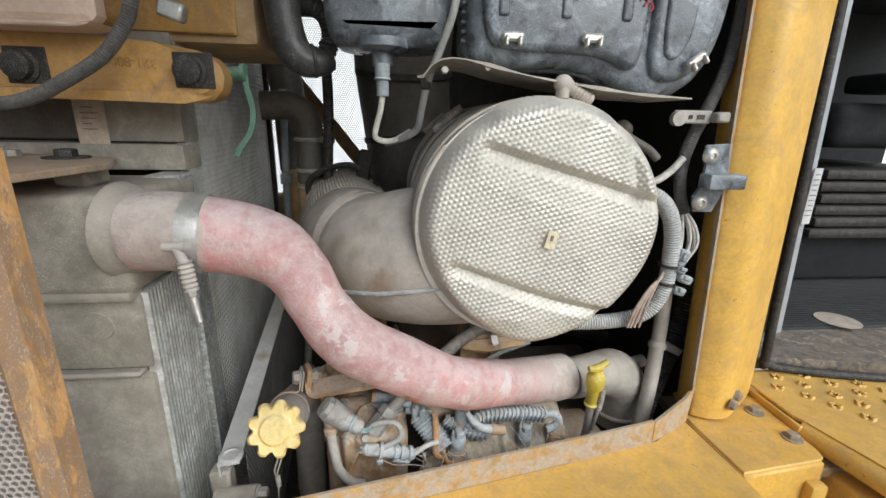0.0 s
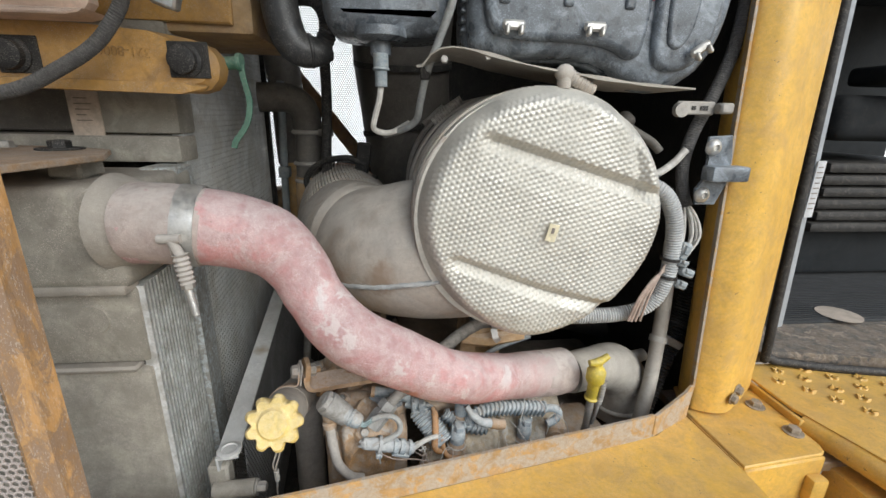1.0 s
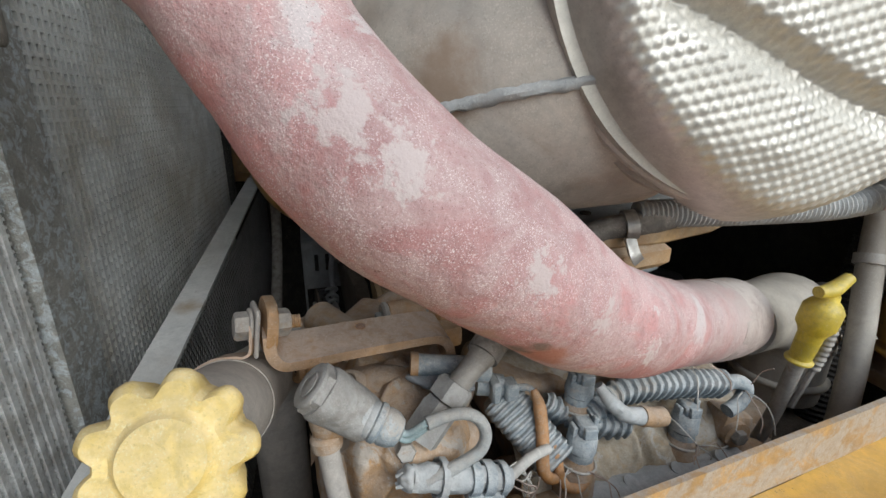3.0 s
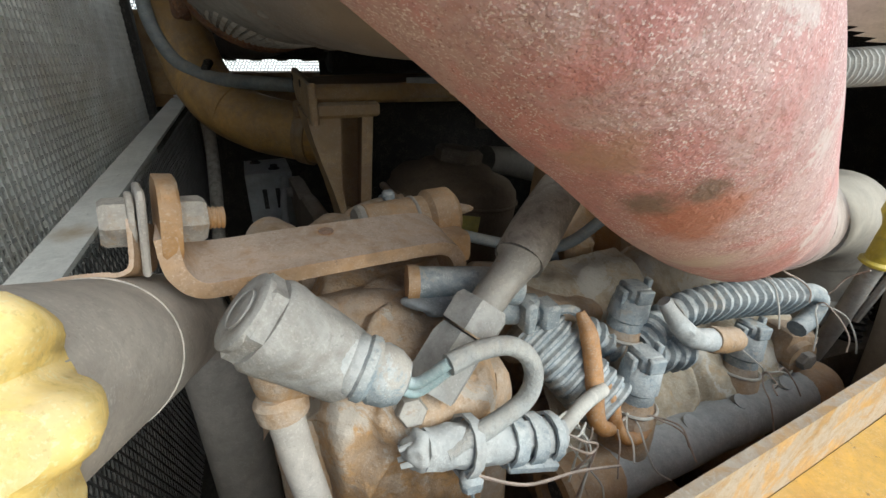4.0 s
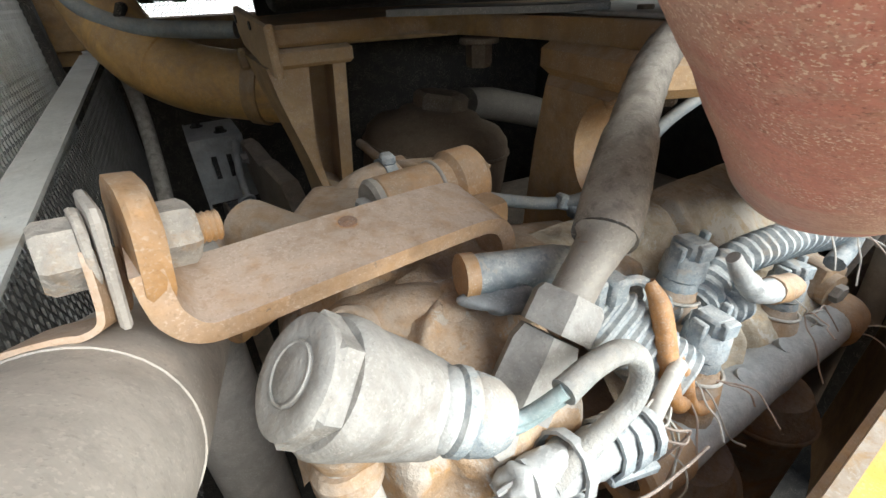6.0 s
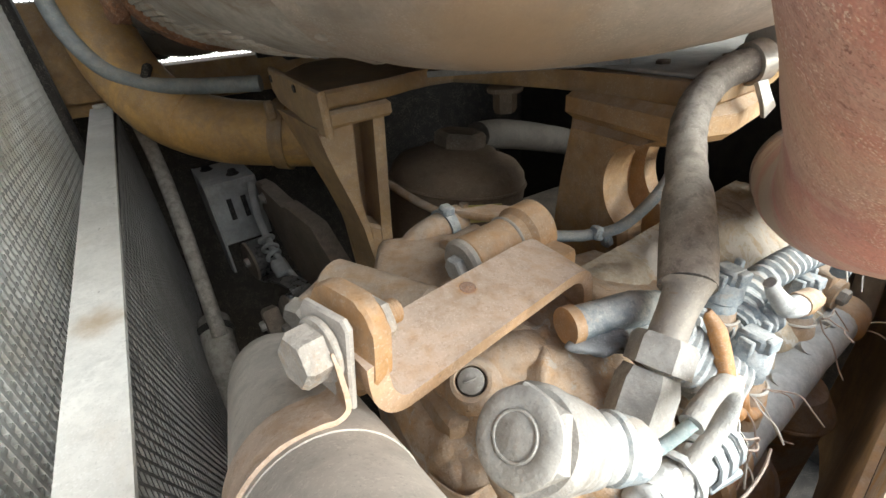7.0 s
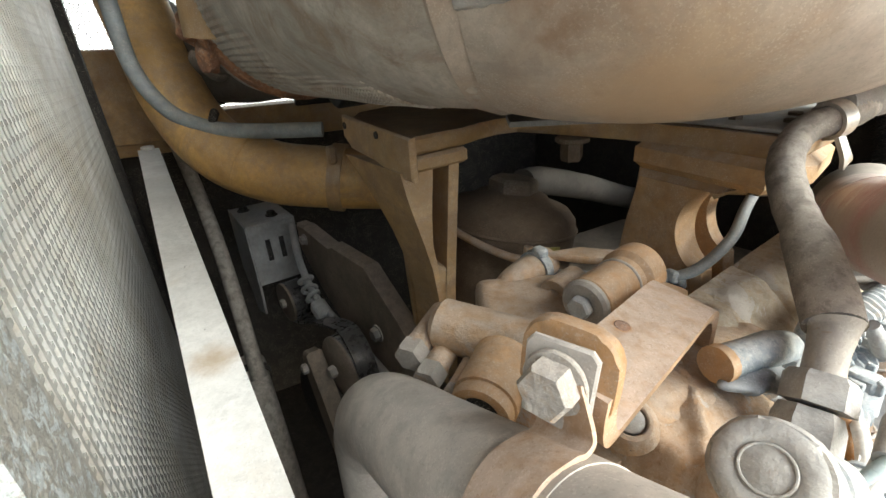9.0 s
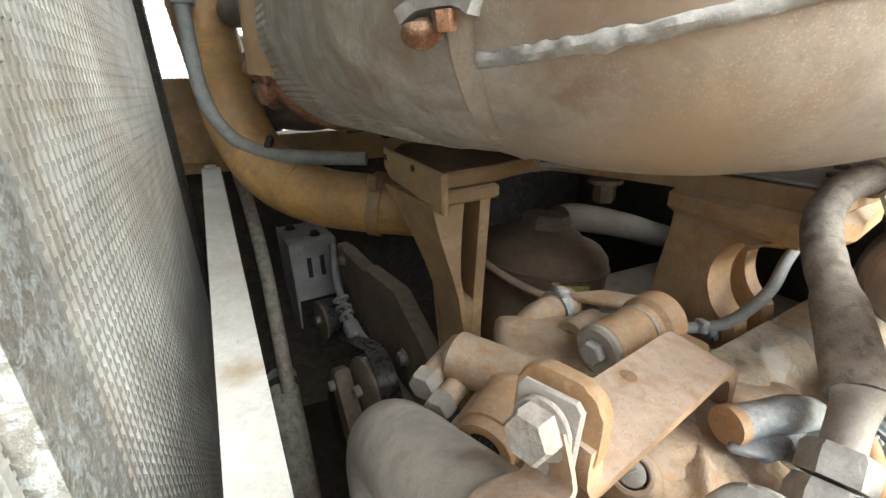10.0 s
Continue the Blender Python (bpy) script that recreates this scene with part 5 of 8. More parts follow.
# ---- air cleaner ----
ac = thing("air_cleaner", (0.3, 0.75, 2.4), "black plastic air cleaner housing with wire latches", "air cleaner")
bm = B()
mm = basis((0, 0.70, 0), (1, 0, 0), (0, 0, 1))
ACO = [(0.137, 2.60), (0.134, 2.45), (0.145, 2.425), (0.20, 2.421), (0.28, 2.423), (0.322, 2.416), (0.350, 2.400), (0.385, 2.387), (0.42, 2.387), (0.458, 2.399), (0.485, 2.430), (0.503, 2.480), (0.510, 2.60)]
add_pillow(bm, ACO, 0.15, mm, 0.018)
part("housing", bm, BLACK, ac)
bm = B()
add_pillow(bm, [(0.262 + (x - 0.262) * 1.035, 2.52 + (z - 2.52) * 1.04) for x, z in ACO], 0.012, basis((0, 0.668, 0), (1, 0, 0), (0, 0, 1)), 0.005, 3)
part("rim", bm, BLACK, ac)
bm = B()
add_pillow(bm, [(0.150, 2.60), (0.150, 2.448), (0.20, 2.440), (0.29, 2.440), (0.330, 2.434), (0.358, 2.418), (0.378, 2.432), (0.382, 2.60)], 0.022, basis((0, 0.622, 0), (1, 0, 0), (0, 0, 1)), 0.010)
part("cover", bm, BLACK, ac)
bm = B()
add_pillow(bm, [(0.388, 2.60), (0.386, 2.44), (0.395, 2.412), (0.425, 2.405), (0.455, 2.418), (0.478, 2.455), (0.490, 2.60)], 0.020, basis((0, 0.623, 0), (1, 0, 0), (0, 0, 1)), 0.009)
part("end_panel", bm, BLACK, ac)
bm = B()
add_pillow(bm, [(0.402, 2.60), (0.400, 2.448), (0.415, 2.432), (0.432, 2.442), (0.444, 2.475), (0.450, 2.60)], 0.010, basis((0, 0.613, 0), (1, 0, 0), (0, 0, 1)), 0.005)
part("handle_recess", bm, BLACK, ac)
for x in (0.178, 0.262, 0.345):
    bm = B()
    add_box(bm, (x, 0.612, 2.545), (0.014, 0.010, 0.13), None, 0.004, 3)
    part("rib", bm, BLACK, ac)
for x, z, tilt in ((0.190, 2.455, 0), (0.298, 2.457, 0), (0.449, 2.436, -35)):
    rot = Matrix.Translation((x, 0.604, z)) @ Matrix.Rotation(radians(tilt), 4, "Y")
    bm = B()
    add_box(bm, (0, 0, 0), (0.030, 0.008, 0.012), None, 0.003)
    add_box(bm, (-0.009, -0.003, -0.006), (0.006, 0.010, 0.012), None, 0.002)
    add_box(bm, (0.009, -0.003, -0.006), (0.006, 0.010, 0.012), None, 0.002)
    bm.transform(rot)
    lt = part("latch", bm, ZINC, ac, "white latch with wire bail")
    bm = B()
    add_tube(bm, [(-0.013, 0, -0.002), (-0.014, -0.006, 0.02), (-0.010, -0.006, 0.048), (0.010, -0.006, 0.050), (0.013, -0.006, 0.02), (0.013, 0, -0.002)], 0.0017, 8, 5)
    add_tube(bm, [(-0.016, 0, 0.02), (-0.018, -0.003, -0.01), (-0.016, 0.006, -0.032)], 0.0017, 8, 4)
    add_tube(bm, [(0.016, 0, 0.02), (0.018, -0.003, -0.01), (0.012, 0.006, -0.032)], 0.0017, 8, 4)
    bm.transform(rot)
    part("wire_bail", bm, ZINC, lt)
bm = B()
add_box(bm, (0.246, 0.6095, 2.512), (0.062, 0.002, 0.020), None, 0.0)
part("label", bm, SHEET, ac, "white printed label")
for k in range(2):
    bm = B()
    add_box(bm, (0.246, 0.608, 2.508 + k * 0.006), (0.05, 0.001, 0.0018), None, 0.0)
    part("text_line", bm, INK, ac)
REDINK = surface("red_paint_marks", (0.50, 0.015, 0.03), 0.5, 0, 0.1, scale=40, bump=0.05)
rnd = random.Random(8)
for k in range(6):
    bm = B()
    x, z = 0.334 + k * 0.0085, 2.533 - k * 0.007
    add_tube(bm, [(x - 0.003, 0.6095, z + 0.006), (x + 0.002, 0.6095, z), (x + 0.003 * rnd.uniform(-1, 1), 0.6095, z - 0.006)], 0.0013, 6, 3)
    part("paint_mark", bm, REDINK, ac)

dome = thing("precleaner_bowl", (0.03, 0.73, 2.42), "black plastic dust bowl with a drain valve", "dust bowl")
bm = B()
mm = basis((0, 0.745, 0), (1, 0, 0), (0, 0, 1))
add_pillow(bm, [(-0.066, 2.50), (-0.060, 2.462), (-0.045, 2.449), (0.02, 2.446), (0.10, 2.450), (0.122, 2.462), (0.125, 2.62), (-0.070, 2.62)], 0.13, mm, 0.030, 5)
part("bowl", bm, BLACK, dome)
bm = B()
add_lathe(bm, [(0.038, 0), (0.038, 0.012), (0.03, 0.018)], (0.018, 0.70, 2.460), (0, 0, -1), 26)
add_lathe(bm, [(0.015, 0), (0.015, 0.02), (0.012, 0.022)], (0.018, 0.70, 2.445), (0, 0, -1), 18)
part("drain_neck", bm, BLACK, dome)
bm = B()
add_cyl(bm, (0.018, 0.69, 2.426), (0.018, 0.69, 2.405), 0.011)
add_cyl(bm, (0.018, 0.69, 2.405), (0.018, 0.69, 2.381), 0.009)
add_torus(bm, (0.018, 0.69, 2.405), (0, 0, 1), 0.0105, 0.002)
part("drain_valve", bm, BLUEGREY, dome)
bm = B()
add_tube(bm, [(0.018, 0.69, 2.385), (0.014, 0.69, 2.36), (0.008, 0.695, 2.34), (0.006, 0.70, 2.32), (0.03, 0.72, 2.315), (0.06, 0.74, 2.33)], 0.0045, 8, 5)
part("wire", bm, WIRE_PALE, dome)
bm = B()
for k in range(7):
    add_box(bm, (0.135, 0.668, 2.455 + k * 0.012), (0.014, 0.03, 0.006), None, 0.002)
part("hinge_rib", bm, BLACK, dome)

# thin heat shield under the air cleaner
hs = thing("heat_shield", (0.25, 0.65, 2.39), "thin bent grey heat shield plate under the air cleaner", "heat shield")
bm = B()
add_strip(bm, [(0.085, 0.66, 2.412), (0.115, 0.65, 2.424), (0.20, 0.65, 2.408), (0.27, 0.65, 2.398), (0.36, 0.65, 2.388), (0.44, 0.65, 2.384)], 0.13, 0.003, (0, 1, 0), 6)
rough_up(bm, 0.003, 22)
part("plate", bm, ALU, hs)
for x, z in ((0.10, 2.409), (0.155, 2.414)):
    bolt(hs, (x, 0.59, z), (0, -1, 0.3), 0.005, 0.004, STEEL)

# braided cable that drops in front of the bowl
cb = thing("braided_cable", (0.09, 0.66, 2.35), "dark braided cable hanging before the air cleaner", "cable")
bm = B()
add_tube(bm, [(0.125, 0.625, 2.56), (0.115, 0.63, 2.49), (0.098, 0.645, 2.44), (0.083, 0.66, 2.40), (0.075, 0.68, 2.36), (0.07, 0.70, 2.335), (0.05, 0.72, 2.32), (0.02, 0.75, 2.31)], 0.0055, 10, 6)
part("cable", bm, BRAID, cb)
bm = B()
add_box(bm, (0.080, 0.66, 2.398), (0.014, 0.012, 0.016), None, 0.002)
part("tie", bm, RUBBER, cb)

# black hoses at the top
th = thing("breather_hose", (-0.1, 0.75, 2.42), "black rubber elbow hose with a corrugated branch", "hose")
bm = B()
add_tube(bm, [(-0.131, 0.74, 2.62), (-0.131, 0.74, 2.515), (-0.124, 0.74, 2.462), (-0.108, 0.743, 2.436), (-0.084, 0.75, 2.432), (-0.066, 0.76, 2.438)], [0.0265, 0.0265, 0.0265, 0.0255, 0.022, 0.018], 22, 7)
part("elbow", bm, HOSEBLACK, th)
bm = B()
add_tube(bm, [(-0.084, 0.75, 2.432), (-0.068, 0.752, 2.450), (-0.063, 0.754, 2.474), (-0.070, 0.757, 2.498), (-0.088, 0.765, 2.512), (-0.12, 0.80, 2.52)], 0.0125, 16, 7, ridge=0.0022, ridge_step=0.0060)
part("corrugated_branch", bm, HOSEBLACK, th)
bm = B()
add_torus(bm, (-0.090, 0.748, 2.433), (0.9, 0.25, 0.1), 0.0225, 0.003)
part("clamp", bm, HOSEBLACK, th)

# upright coolant pipes behind the radiator
up = thing("coolant_pipe", (-0.14, 1.05, 1.9), "dark dusty coolant pipe with clamps and a yellow lower end", "pipe")
bm = B()
add_tube(bm, [(-0.26, 1.04, 2.372), (-0.20, 1.05, 2.372), (-0.168, 1.055, 2.35), (-0.162, 1.06, 2.30), (-0.165, 1.06, 2.19)], 0.031, 18, 6)
part("pipe", bm, DUCT, up)
for z in (2.23, 2.30, 2.19):
    bm = B()
    add_torus(bm, (-0.164, 1.06, z), (0, 0, 1), 0.031, 0.005)
    add_cyl(bm, (-0.135, 1.04, z), (-0.105, 1.035, z), 0.008)
    part("clamp", bm, STEEL, up)
bm = B()
add_tube(bm, [(-0.110, 1.0, 2.50), (-0.108, 1.0, 2.38), (-0.115, 1.0, 2.25), (-0.12, 1.02, 2.15)], 0.011, 12, 5)
part("thin_hose", bm, RUBBER, up)
bm = B()
add_tube(bm, [(-0.165, 1.06, 2.20), (-0.168, 1.065, 2.12), (-0.17, 1.07, 2.08)], 0.033, 18, 4)
part("yellow_end", bm, YELLOW_DIRT_SHADE, up)

# ---- wiring to the cab side of the canister ----
wh = thing("wiring_harness", (0.50, 0.7, 1.95), "grey corrugated wiring harness with bare wires and connectors", "harness")
bm = B()
add_tube(bm, [(0.572, 0.69, 2.62), (0.569, 0.69, 2.535), (0.562, 0.69, 2.445), (0.542, 0.69, 2.378), (0.522, 0.69, 2.325), (0.514, 0.69, 2.278), (0.519, 0.688, 2.235), (0.530, 0.685, 2.205)], 0.0095, 14, 7, ridge=0.0007, ridge_step=0.0036)
part("braided_sleeve", bm, BRAID_DARK, wh)
bm = B()
add_tube(bm, [(0.440, 0.67, 2.245), (0.468, 0.658, 2.230), (0.490, 0.655, 2.195), (0.499, 0.655, 2.140), (0.497, 0.655, 2.085), (0.478, 0.66, 2.035), (0.43, 0.67, 2.012), (0.34, 0.68, 2.005), (0.22, 0.70, 2.00)], 0.0125, 14, 7, ridge=0.0016, ridge_step=0.0045)
part("corrugated_conduit", bm, PALE, wh)
rnd = random.Random(5)
for k in range(7):
    bm = B()
    a, b = rnd.uniform(-0.01, 0.01), rnd.uniform(-0.01, 0.01)
    add_tube(bm, [(0.529 + a * 0.3, 0.687, 2.210), (0.538 + a, 0.682 + b, 2.185), (0.541 + a * 1.4, 0.675 + b, 2.155), (0.528 + a, 0.665, 2.125), (0.500 + a * 0.3, 0.655, 2.100 + b)], 0.0026, 8, 5)
    part("wire", bm, WIRE_PALE, wh)
for k in range(6):
    bm = B()
    a = rnd.uniform(-0.012, 0.012)
    add_tube(bm, [(0.487, 0.650, 2.105 + a * 0.5), (0.468 + a * 0.4, 0.642, 2.085), (0.452 + a * 0.8, 0.640, 2.050), (0.446 + a, 0.645, 2.010)], 0.0022, 7, 5)
    part("wire", bm, WIRE, wh)
for p, s in (((0.515, 0.648, 2.135), (0.016, 0.014, 0.03)), ((0.524, 0.645, 2.098), (0.024, 0.016, 0.014)), ((0.520, 0.648, 2.075), (0.02, 0.014, 0.014)), ((0.512, 0.643, 2.115), (0.018, 0.012, 0.012))):
    bm = B()
    add_box(bm, p, s, Matrix.Rotation(0.3, 3, "Y"), 0.003)
    add_box(bm, (p[0], p[1] - 0.008, p[2] + 0.004), (s[0] * 0.6, 0.006, s[2] * 0.5), Matrix.Rotation(0.3, 3, "Y"), 0.001)
    part("connector", bm, BLUEGREY, wh)
bm = B()
add_band(bm, (0.4985, 0.655, 2.12), (0.05, 0, 1), 0.0155, 0.005, 0.0016, 20)
part("cable_tie", bm, RUBBER, wh)
bm = B()
add_band(bm, (0.497, 0.655, 2.088), (0.1, 0, 1), 0.0155, 0.005, 0.0016, 20)
part("cable_tie", bm, RUBBER, wh)
bm = B()
add_tube(bm, [(0.430, 0.69, 2.262), (0.460, 0.68, 2.258), (0.488, 0.68, 2.275), (0.508, 0.68, 2.298)], 0.006, 10, 5)
part("bare_lead", bm, WIRE_PALE, wh)
bm = B()
add_tube(bm, [(0.392, 0.70, 2.345), (0.42, 0.69, 2.325), (0.45, 0.69, 2.31), (0.468, 0.69, 2.295)], 0.007, 12, 4)
add_blob(bm, (0.405, 0.70, 2.34), (0.018, 0.014, 0.016), (0, 0, 0), 3, 0.004, 60)
part("sensor_plug", bm, DUCT, wh)
bm = B()
add_box(bm, (0.500, 0.665, 2.362), (0.062, 0.006, 0.020), None, 0.002)
add_cyl(bm, (0.473, 0.665, 2.359), (0.473, 0.655, 2.359), 0.011)
add_box(bm, (0.540, 0.655, 2.362), (0.022, 0.02, 0.016), None, 0.003)
part("support_clip", bm, STEEL, wh)
bm = B()
add_box(bm, (0.512, 0.6615, 2.362), (0.012, 0.002, 0.007), None, 0.0)
add_box(bm, (0.495, 0.6615, 2.362), (0.006, 0.002, 0.006), None, 0.0)
part("clip_slot", bm, RUBBER, wh)

# upright grey tube
vt = thing("drain_tube", (0.53, 0.7, 1.7), "grey steel tube with a clamp bracket", "tube")
bm = B()
add_tube(bm, [(0.565, 0.755, 2.12), (0.558, 0.735, 2.02), (0.550, 0.72, 1.93), (0.527, 0.69, 1.84), (0.50, 0.665, 1.76), (0.48, 0.65, 1.68)], 0.0135, 14, 6)
part("tube", bm, ALU, vt)
bm = B()
add_band(bm, (0.550, 0.72, 1.93), (0.25, 0.3, 1), 0.0138, 0.012, 0.003, 24)
add_box(bm, (0.588, 0.735, 1.915), (0.06, 0.008, 0.016), Matrix.Rotation(0.5, 3, "Y"), 0.002)
part("clamp", bm, STEEL, vt)
cor = thing("corrugated_hose", (0.62, 0.75, 1.7), "black corrugated hose behind the sill corner", "hose")
bm = B()
add_tube(bm, [(0.66, 0.80, 2.05), (0.645, 0.79, 1.95), (0.60, 0.76, 1.86), (0.55, 0.73, 1.74), (0.52, 0.70, 1.62)], 0.017, 14, 6, ridge=0.003, ridge_step=0.007)
part("hose", bm, RUBBER, cor)

# ---- intake duct behind the canister ----
duct = thing("intake_duct", (0.08, 1.26, 2.1), "large dark dusty intake duct behind the canister", "duct")
bm = B()
add_tube(bm, [(0.10, 1.24, 2.02), (0.09, 1.25, 2.20), (0.065, 1.25, 2.36), (0.055, 1.22, 2.50), (0.06, 1.15, 2.66)], [0.125, 0.125, 0.120, 0.125, 0.125], 34, 7)
part("duct", bm, DUCT, duct)
for p, d in (((0.075, 1.25, 2.31), (-0.15, 0, 1)), ((0.058, 1.225, 2.47), (0, -0.2, 1))):
    bm = B()
    add_band(bm, p, d, 0.124, 0.014, 0.004, 44)
    part("clamp", bm, DARK, duct)

# ---- dark hoses between the yellow pipe and the exhaust ----
for pts in ([(-0.26, 1.46, 2.160), (-0.222, 1.40, 2.131), (-0.187, 1.30, 2.085), (-0.15, 1.22, 2.075)], [(-0.235, 1.40, 2.030), (-0.203, 1.36, 2.029), (-0.137, 1.25, 2.026), (-0.09, 1.18, 2.035)]):
    xh = thing("crossing_hose", pts[0], "dark oily rubber hose behind the exhaust", "hose", "hoses behind the exhaust")
    bm = B()
    add_tube(bm, pts, 0.024, 18, 6)
    part("hose", bm, DUCT, xh)
    bm = B()
    add_band(bm, Vector(pts[0]).lerp(Vector(pts[1]), 0.6), Vector(pts[1]) - Vector(pts[0]), 0.0246, 0.012, 0.002, 24)
    part("clamp", bm, DARK, xh)

# ---- engine ----
eng = thing("engine_block", (0.3, 0.95, 1.2), "dust covered engine block and front gear cover", "engine")
bm = B()
add_slab(bm, (0.06, 0.74, 1.25), (0.66, 1.25, 1.650), 0.02, 2)
part("block", bm, BLOCK, eng)
bm = B()
add_slab(bm, (-0.085, 0.66, 1.25), (0.055, 0.83, 1.795), 0.022, 3)
rough_up(bm, 0.003, 24)
part("gear_housing", bm, CASTING, eng)
# lumpy front cover casting
bm = B()
add_blob(bm, (-0.005, 0.715, 1.805), (0.065, 0.040, 0.030), (0, 5, 0), 4, 0.009, 34)
part("cover_shoulder", bm, CASTING, eng)
bolt(eng, (-0.0165, 0.6395, 1.8035), (0.0, -0.93, 0.36), 0.0078, 0.009, STEEL, 0.0)
# gear cover under the bracket: a rounded casting with a bolt lobe, a curved ridge and caked dirt
COVERPALE = surface("pale_caked_casting", (0.38, 0.27, 0.15), 0.7, 0, 0.55, dust_col=(0.46, 0.415, 0.34), scale=24, bump=0.6, second=(0.48, 0.27, 0.08), second_amt=0.25, second_edge=0.10, cake=(0.50, 0.465, 0.41), cake_amt=0.5)
COVER = surface("caked_orange_casting", (0.42, 0.235, 0.09), 0.65, 0, 0.55, dust_col=(0.44, 0.365, 0.295), scale=24, bump=0.7, second=(0.50, 0.25, 0.055), second_amt=0.44, second_edge=0.08, chips=(0.12, 0.08, 0.05), cake=(0.47, 0.42, 0.36), cake_amt=0.42, grime=0.5)
gc = thing("gear_cover", (-0.03, 0.62, 1.70), "dust caked cast gear cover with bare orange paint", "cover")
prof, _ = smooth_path([(0, 0.612, 1.66), (0, 0.598, 1.74), (0, 0.588, 1.80), (0, 0.582, 1.845), (0, 0.588, 1.862), (0, 0.606, 1.872), (0, 0.640, 1.879), (0, 0.690, 1.884), (0, 0.735, 1.880)], 9)
vs, fs = [], []
NU = 80
for j, p in enumerate(prof):
    d = (prof[min(j + 1, len(prof) - 1)] - prof[max(j - 1, 0)]).normalized()
    nrm = Vector((0, -d.z, d.y))
    for i in range(NU + 1):
        x = -0.088 + 0.128 * i / NU
        q = Vector((x, p.y, p.z))
        h = 0.0024 * noise.noise(q * 60) + 0.0040 * noise.noise(q * 24)
        h += 0.0013 * noise.noise(q * 170)
        # the left part lies further back, behind the drop pipe
        sft = min(1.0, max(0.0, (-0.046 - x) / 0.022))
        h -= 0.030 * sft * sft * (3 - 2 * sft)
        # rolled edges
        h -= 0.030 * max(0.0, (x - 0.022) / 0.018) ** 2 + 0.02 * max(0.0, (-0.076 - x) / 0.012) ** 2
        # lobe round the bolt and the ridge that curves down from it
        rb = math.hypot(x + 0.0155, q.z - 0.5 * (q.y - 0.582) - 1.853)
        h += 0.0045 * max(0.0, 1 - (rb / 0.017) ** 4)
        xr = -0.018 - 0.030 * (1 - math.exp(-max(0.0, 1.845 - q.z) / 0.030))
        if q.z < 1.850 and q.y < 0.62:
            h += 0.0060 * math.exp(-((x - xr) / 0.0045) ** 2) - 0.004 * math.exp(-((x - xr - 0.016) / 0.010) ** 2)
        # crusted ribs on the shoulder
        if q.y > 0.60:
            h += 0.005 * max(0.0, 1 - abs(x + 0.012 - (q.y - 0.64) * 0.9) / 0.006) + 0.004 * max(0.0, 1 - abs(q.y - 0.672 - x * 0.5) / 0.006)
        vs.append(q + nrm * h)
for j in range(len(prof) - 1):
    for i in range(NU):
        k = j * (NU + 1) + i
        fs.append((k, k + 1, k + NU + 2, k + NU + 1))
raw("casting", vs, fs, COVER, gc, smooth=True)
bm = B()
add_slab(bm, (-0.075, 0.635, 1.45), (0.030, 0.74, 1.862), 0.012, 2)
part("core", bm, CASTING, gc)
for z, x in ((1.72, -0.052), (1.70, 0.012)):
    bolt(gc, (x, 0.594, z), (0, -1, 0.15), 0.0078, 0.008, BOLTD, 0.011)
# side cover of the head
bm = B()
add_box(bm, (0.27, 0.725, 1.655), (0.36, 0.085, 0.055), Euler((0.35, 0.03, 0.1)).to_matrix(), 0.014, 3)
rough_up(bm, 0.003, 30)
part("side_cover", bm, CASTING, eng)
bm = B()
add_box(bm, (0.30, 0.785, 1.665), (0.36, 0.10, 0.06), Euler((0.0, 0.02, 0.05)).to_matrix(), 0.016, 3)
rough_up(bm, 0.003, 24)
part("rocker_cover", bm, CASTING, eng)
bm = B()
add_box(bm, (0.115, 0.765, 1.770), (0.09, 0.09, 0.05), Euler((0.1, 0.25, 0.2)).to_matrix(), 0.012, 3)
rough_up(bm, 0.003, 24)
part("cover_pad", bm, CASTING, eng)

# crusted head casting behind the rail
vs, fs = [], []
prof, _ = smooth_path([Vector((0, y, z)) for y, z in ((-0.004, 1.690), (0.004, 1.712), (0.018, 1.730), (0.042, 1.748), (0.070, 1.770), (0.095, 1.796), (0.125, 1.802))], 7)
NU = 90
for p in prof:
    for i in range(NU + 1):
        x = 0.092 + 0.278 * i / NU
        q = Vector((x, p.y + 0.656 + 0.11 * (x - 0.115), p.z))
        h = 0.0050 * noise.noise(q * 22) + 0.0028 * noise.noise(q * 70) + 0.0012 * noise.noise(q * 190)
        h += 0.006 * max(0.0, 1 - abs(math.hypot(x - 0.195, (p.y - 0.020) * 1.5) - 0.030) / 0.006)
        h -= 0.012 * max(0.0, 1 - abs(x - 0.232) / 0.008)
        vs.append(q + Vector((0, -0.5, 0.85)) * h)
for j in range(len(prof) - 1):
    for i in range(NU):
        k = j * (NU + 1) + i
        fs.append((k, k + 1, k + NU + 2, k + NU + 1))
raw("head_casting", vs, fs, COVERPALE, eng, smooth=True)

# long rail casting low down
rail = thing("fuel_rail", (0.22, 0.64, 1.66), "dusty grey cast tube with an orange ported end", "rail")
bm = B()
add_tube(bm, [(0.115, 0.637, 1.690), (0.18, 0.644, 1.689), (0.28, 0.655, 1.686), (0.355, 0.663, 1.682)], [0.0205, 0.0195, 0.0185, 0.019], 22, 6, rough=0.0015, rough_scale=50)
part("tube", bm, PALE, rail)
bm = B()
add_lathe(bm, [(0.010, 0.006), (0.013, 0.0), (0.021, 0.0), (0.0240, 0.003), (0.0240, 0.010), (0.0205, 0.013), (0.0215, 0.040), (0.019, 0.045)], (0.088, 0.634, 1.691), (1, 0.10, -0.02), 28)
part("port_end", bm, ORANGE, rail)
bm = B()
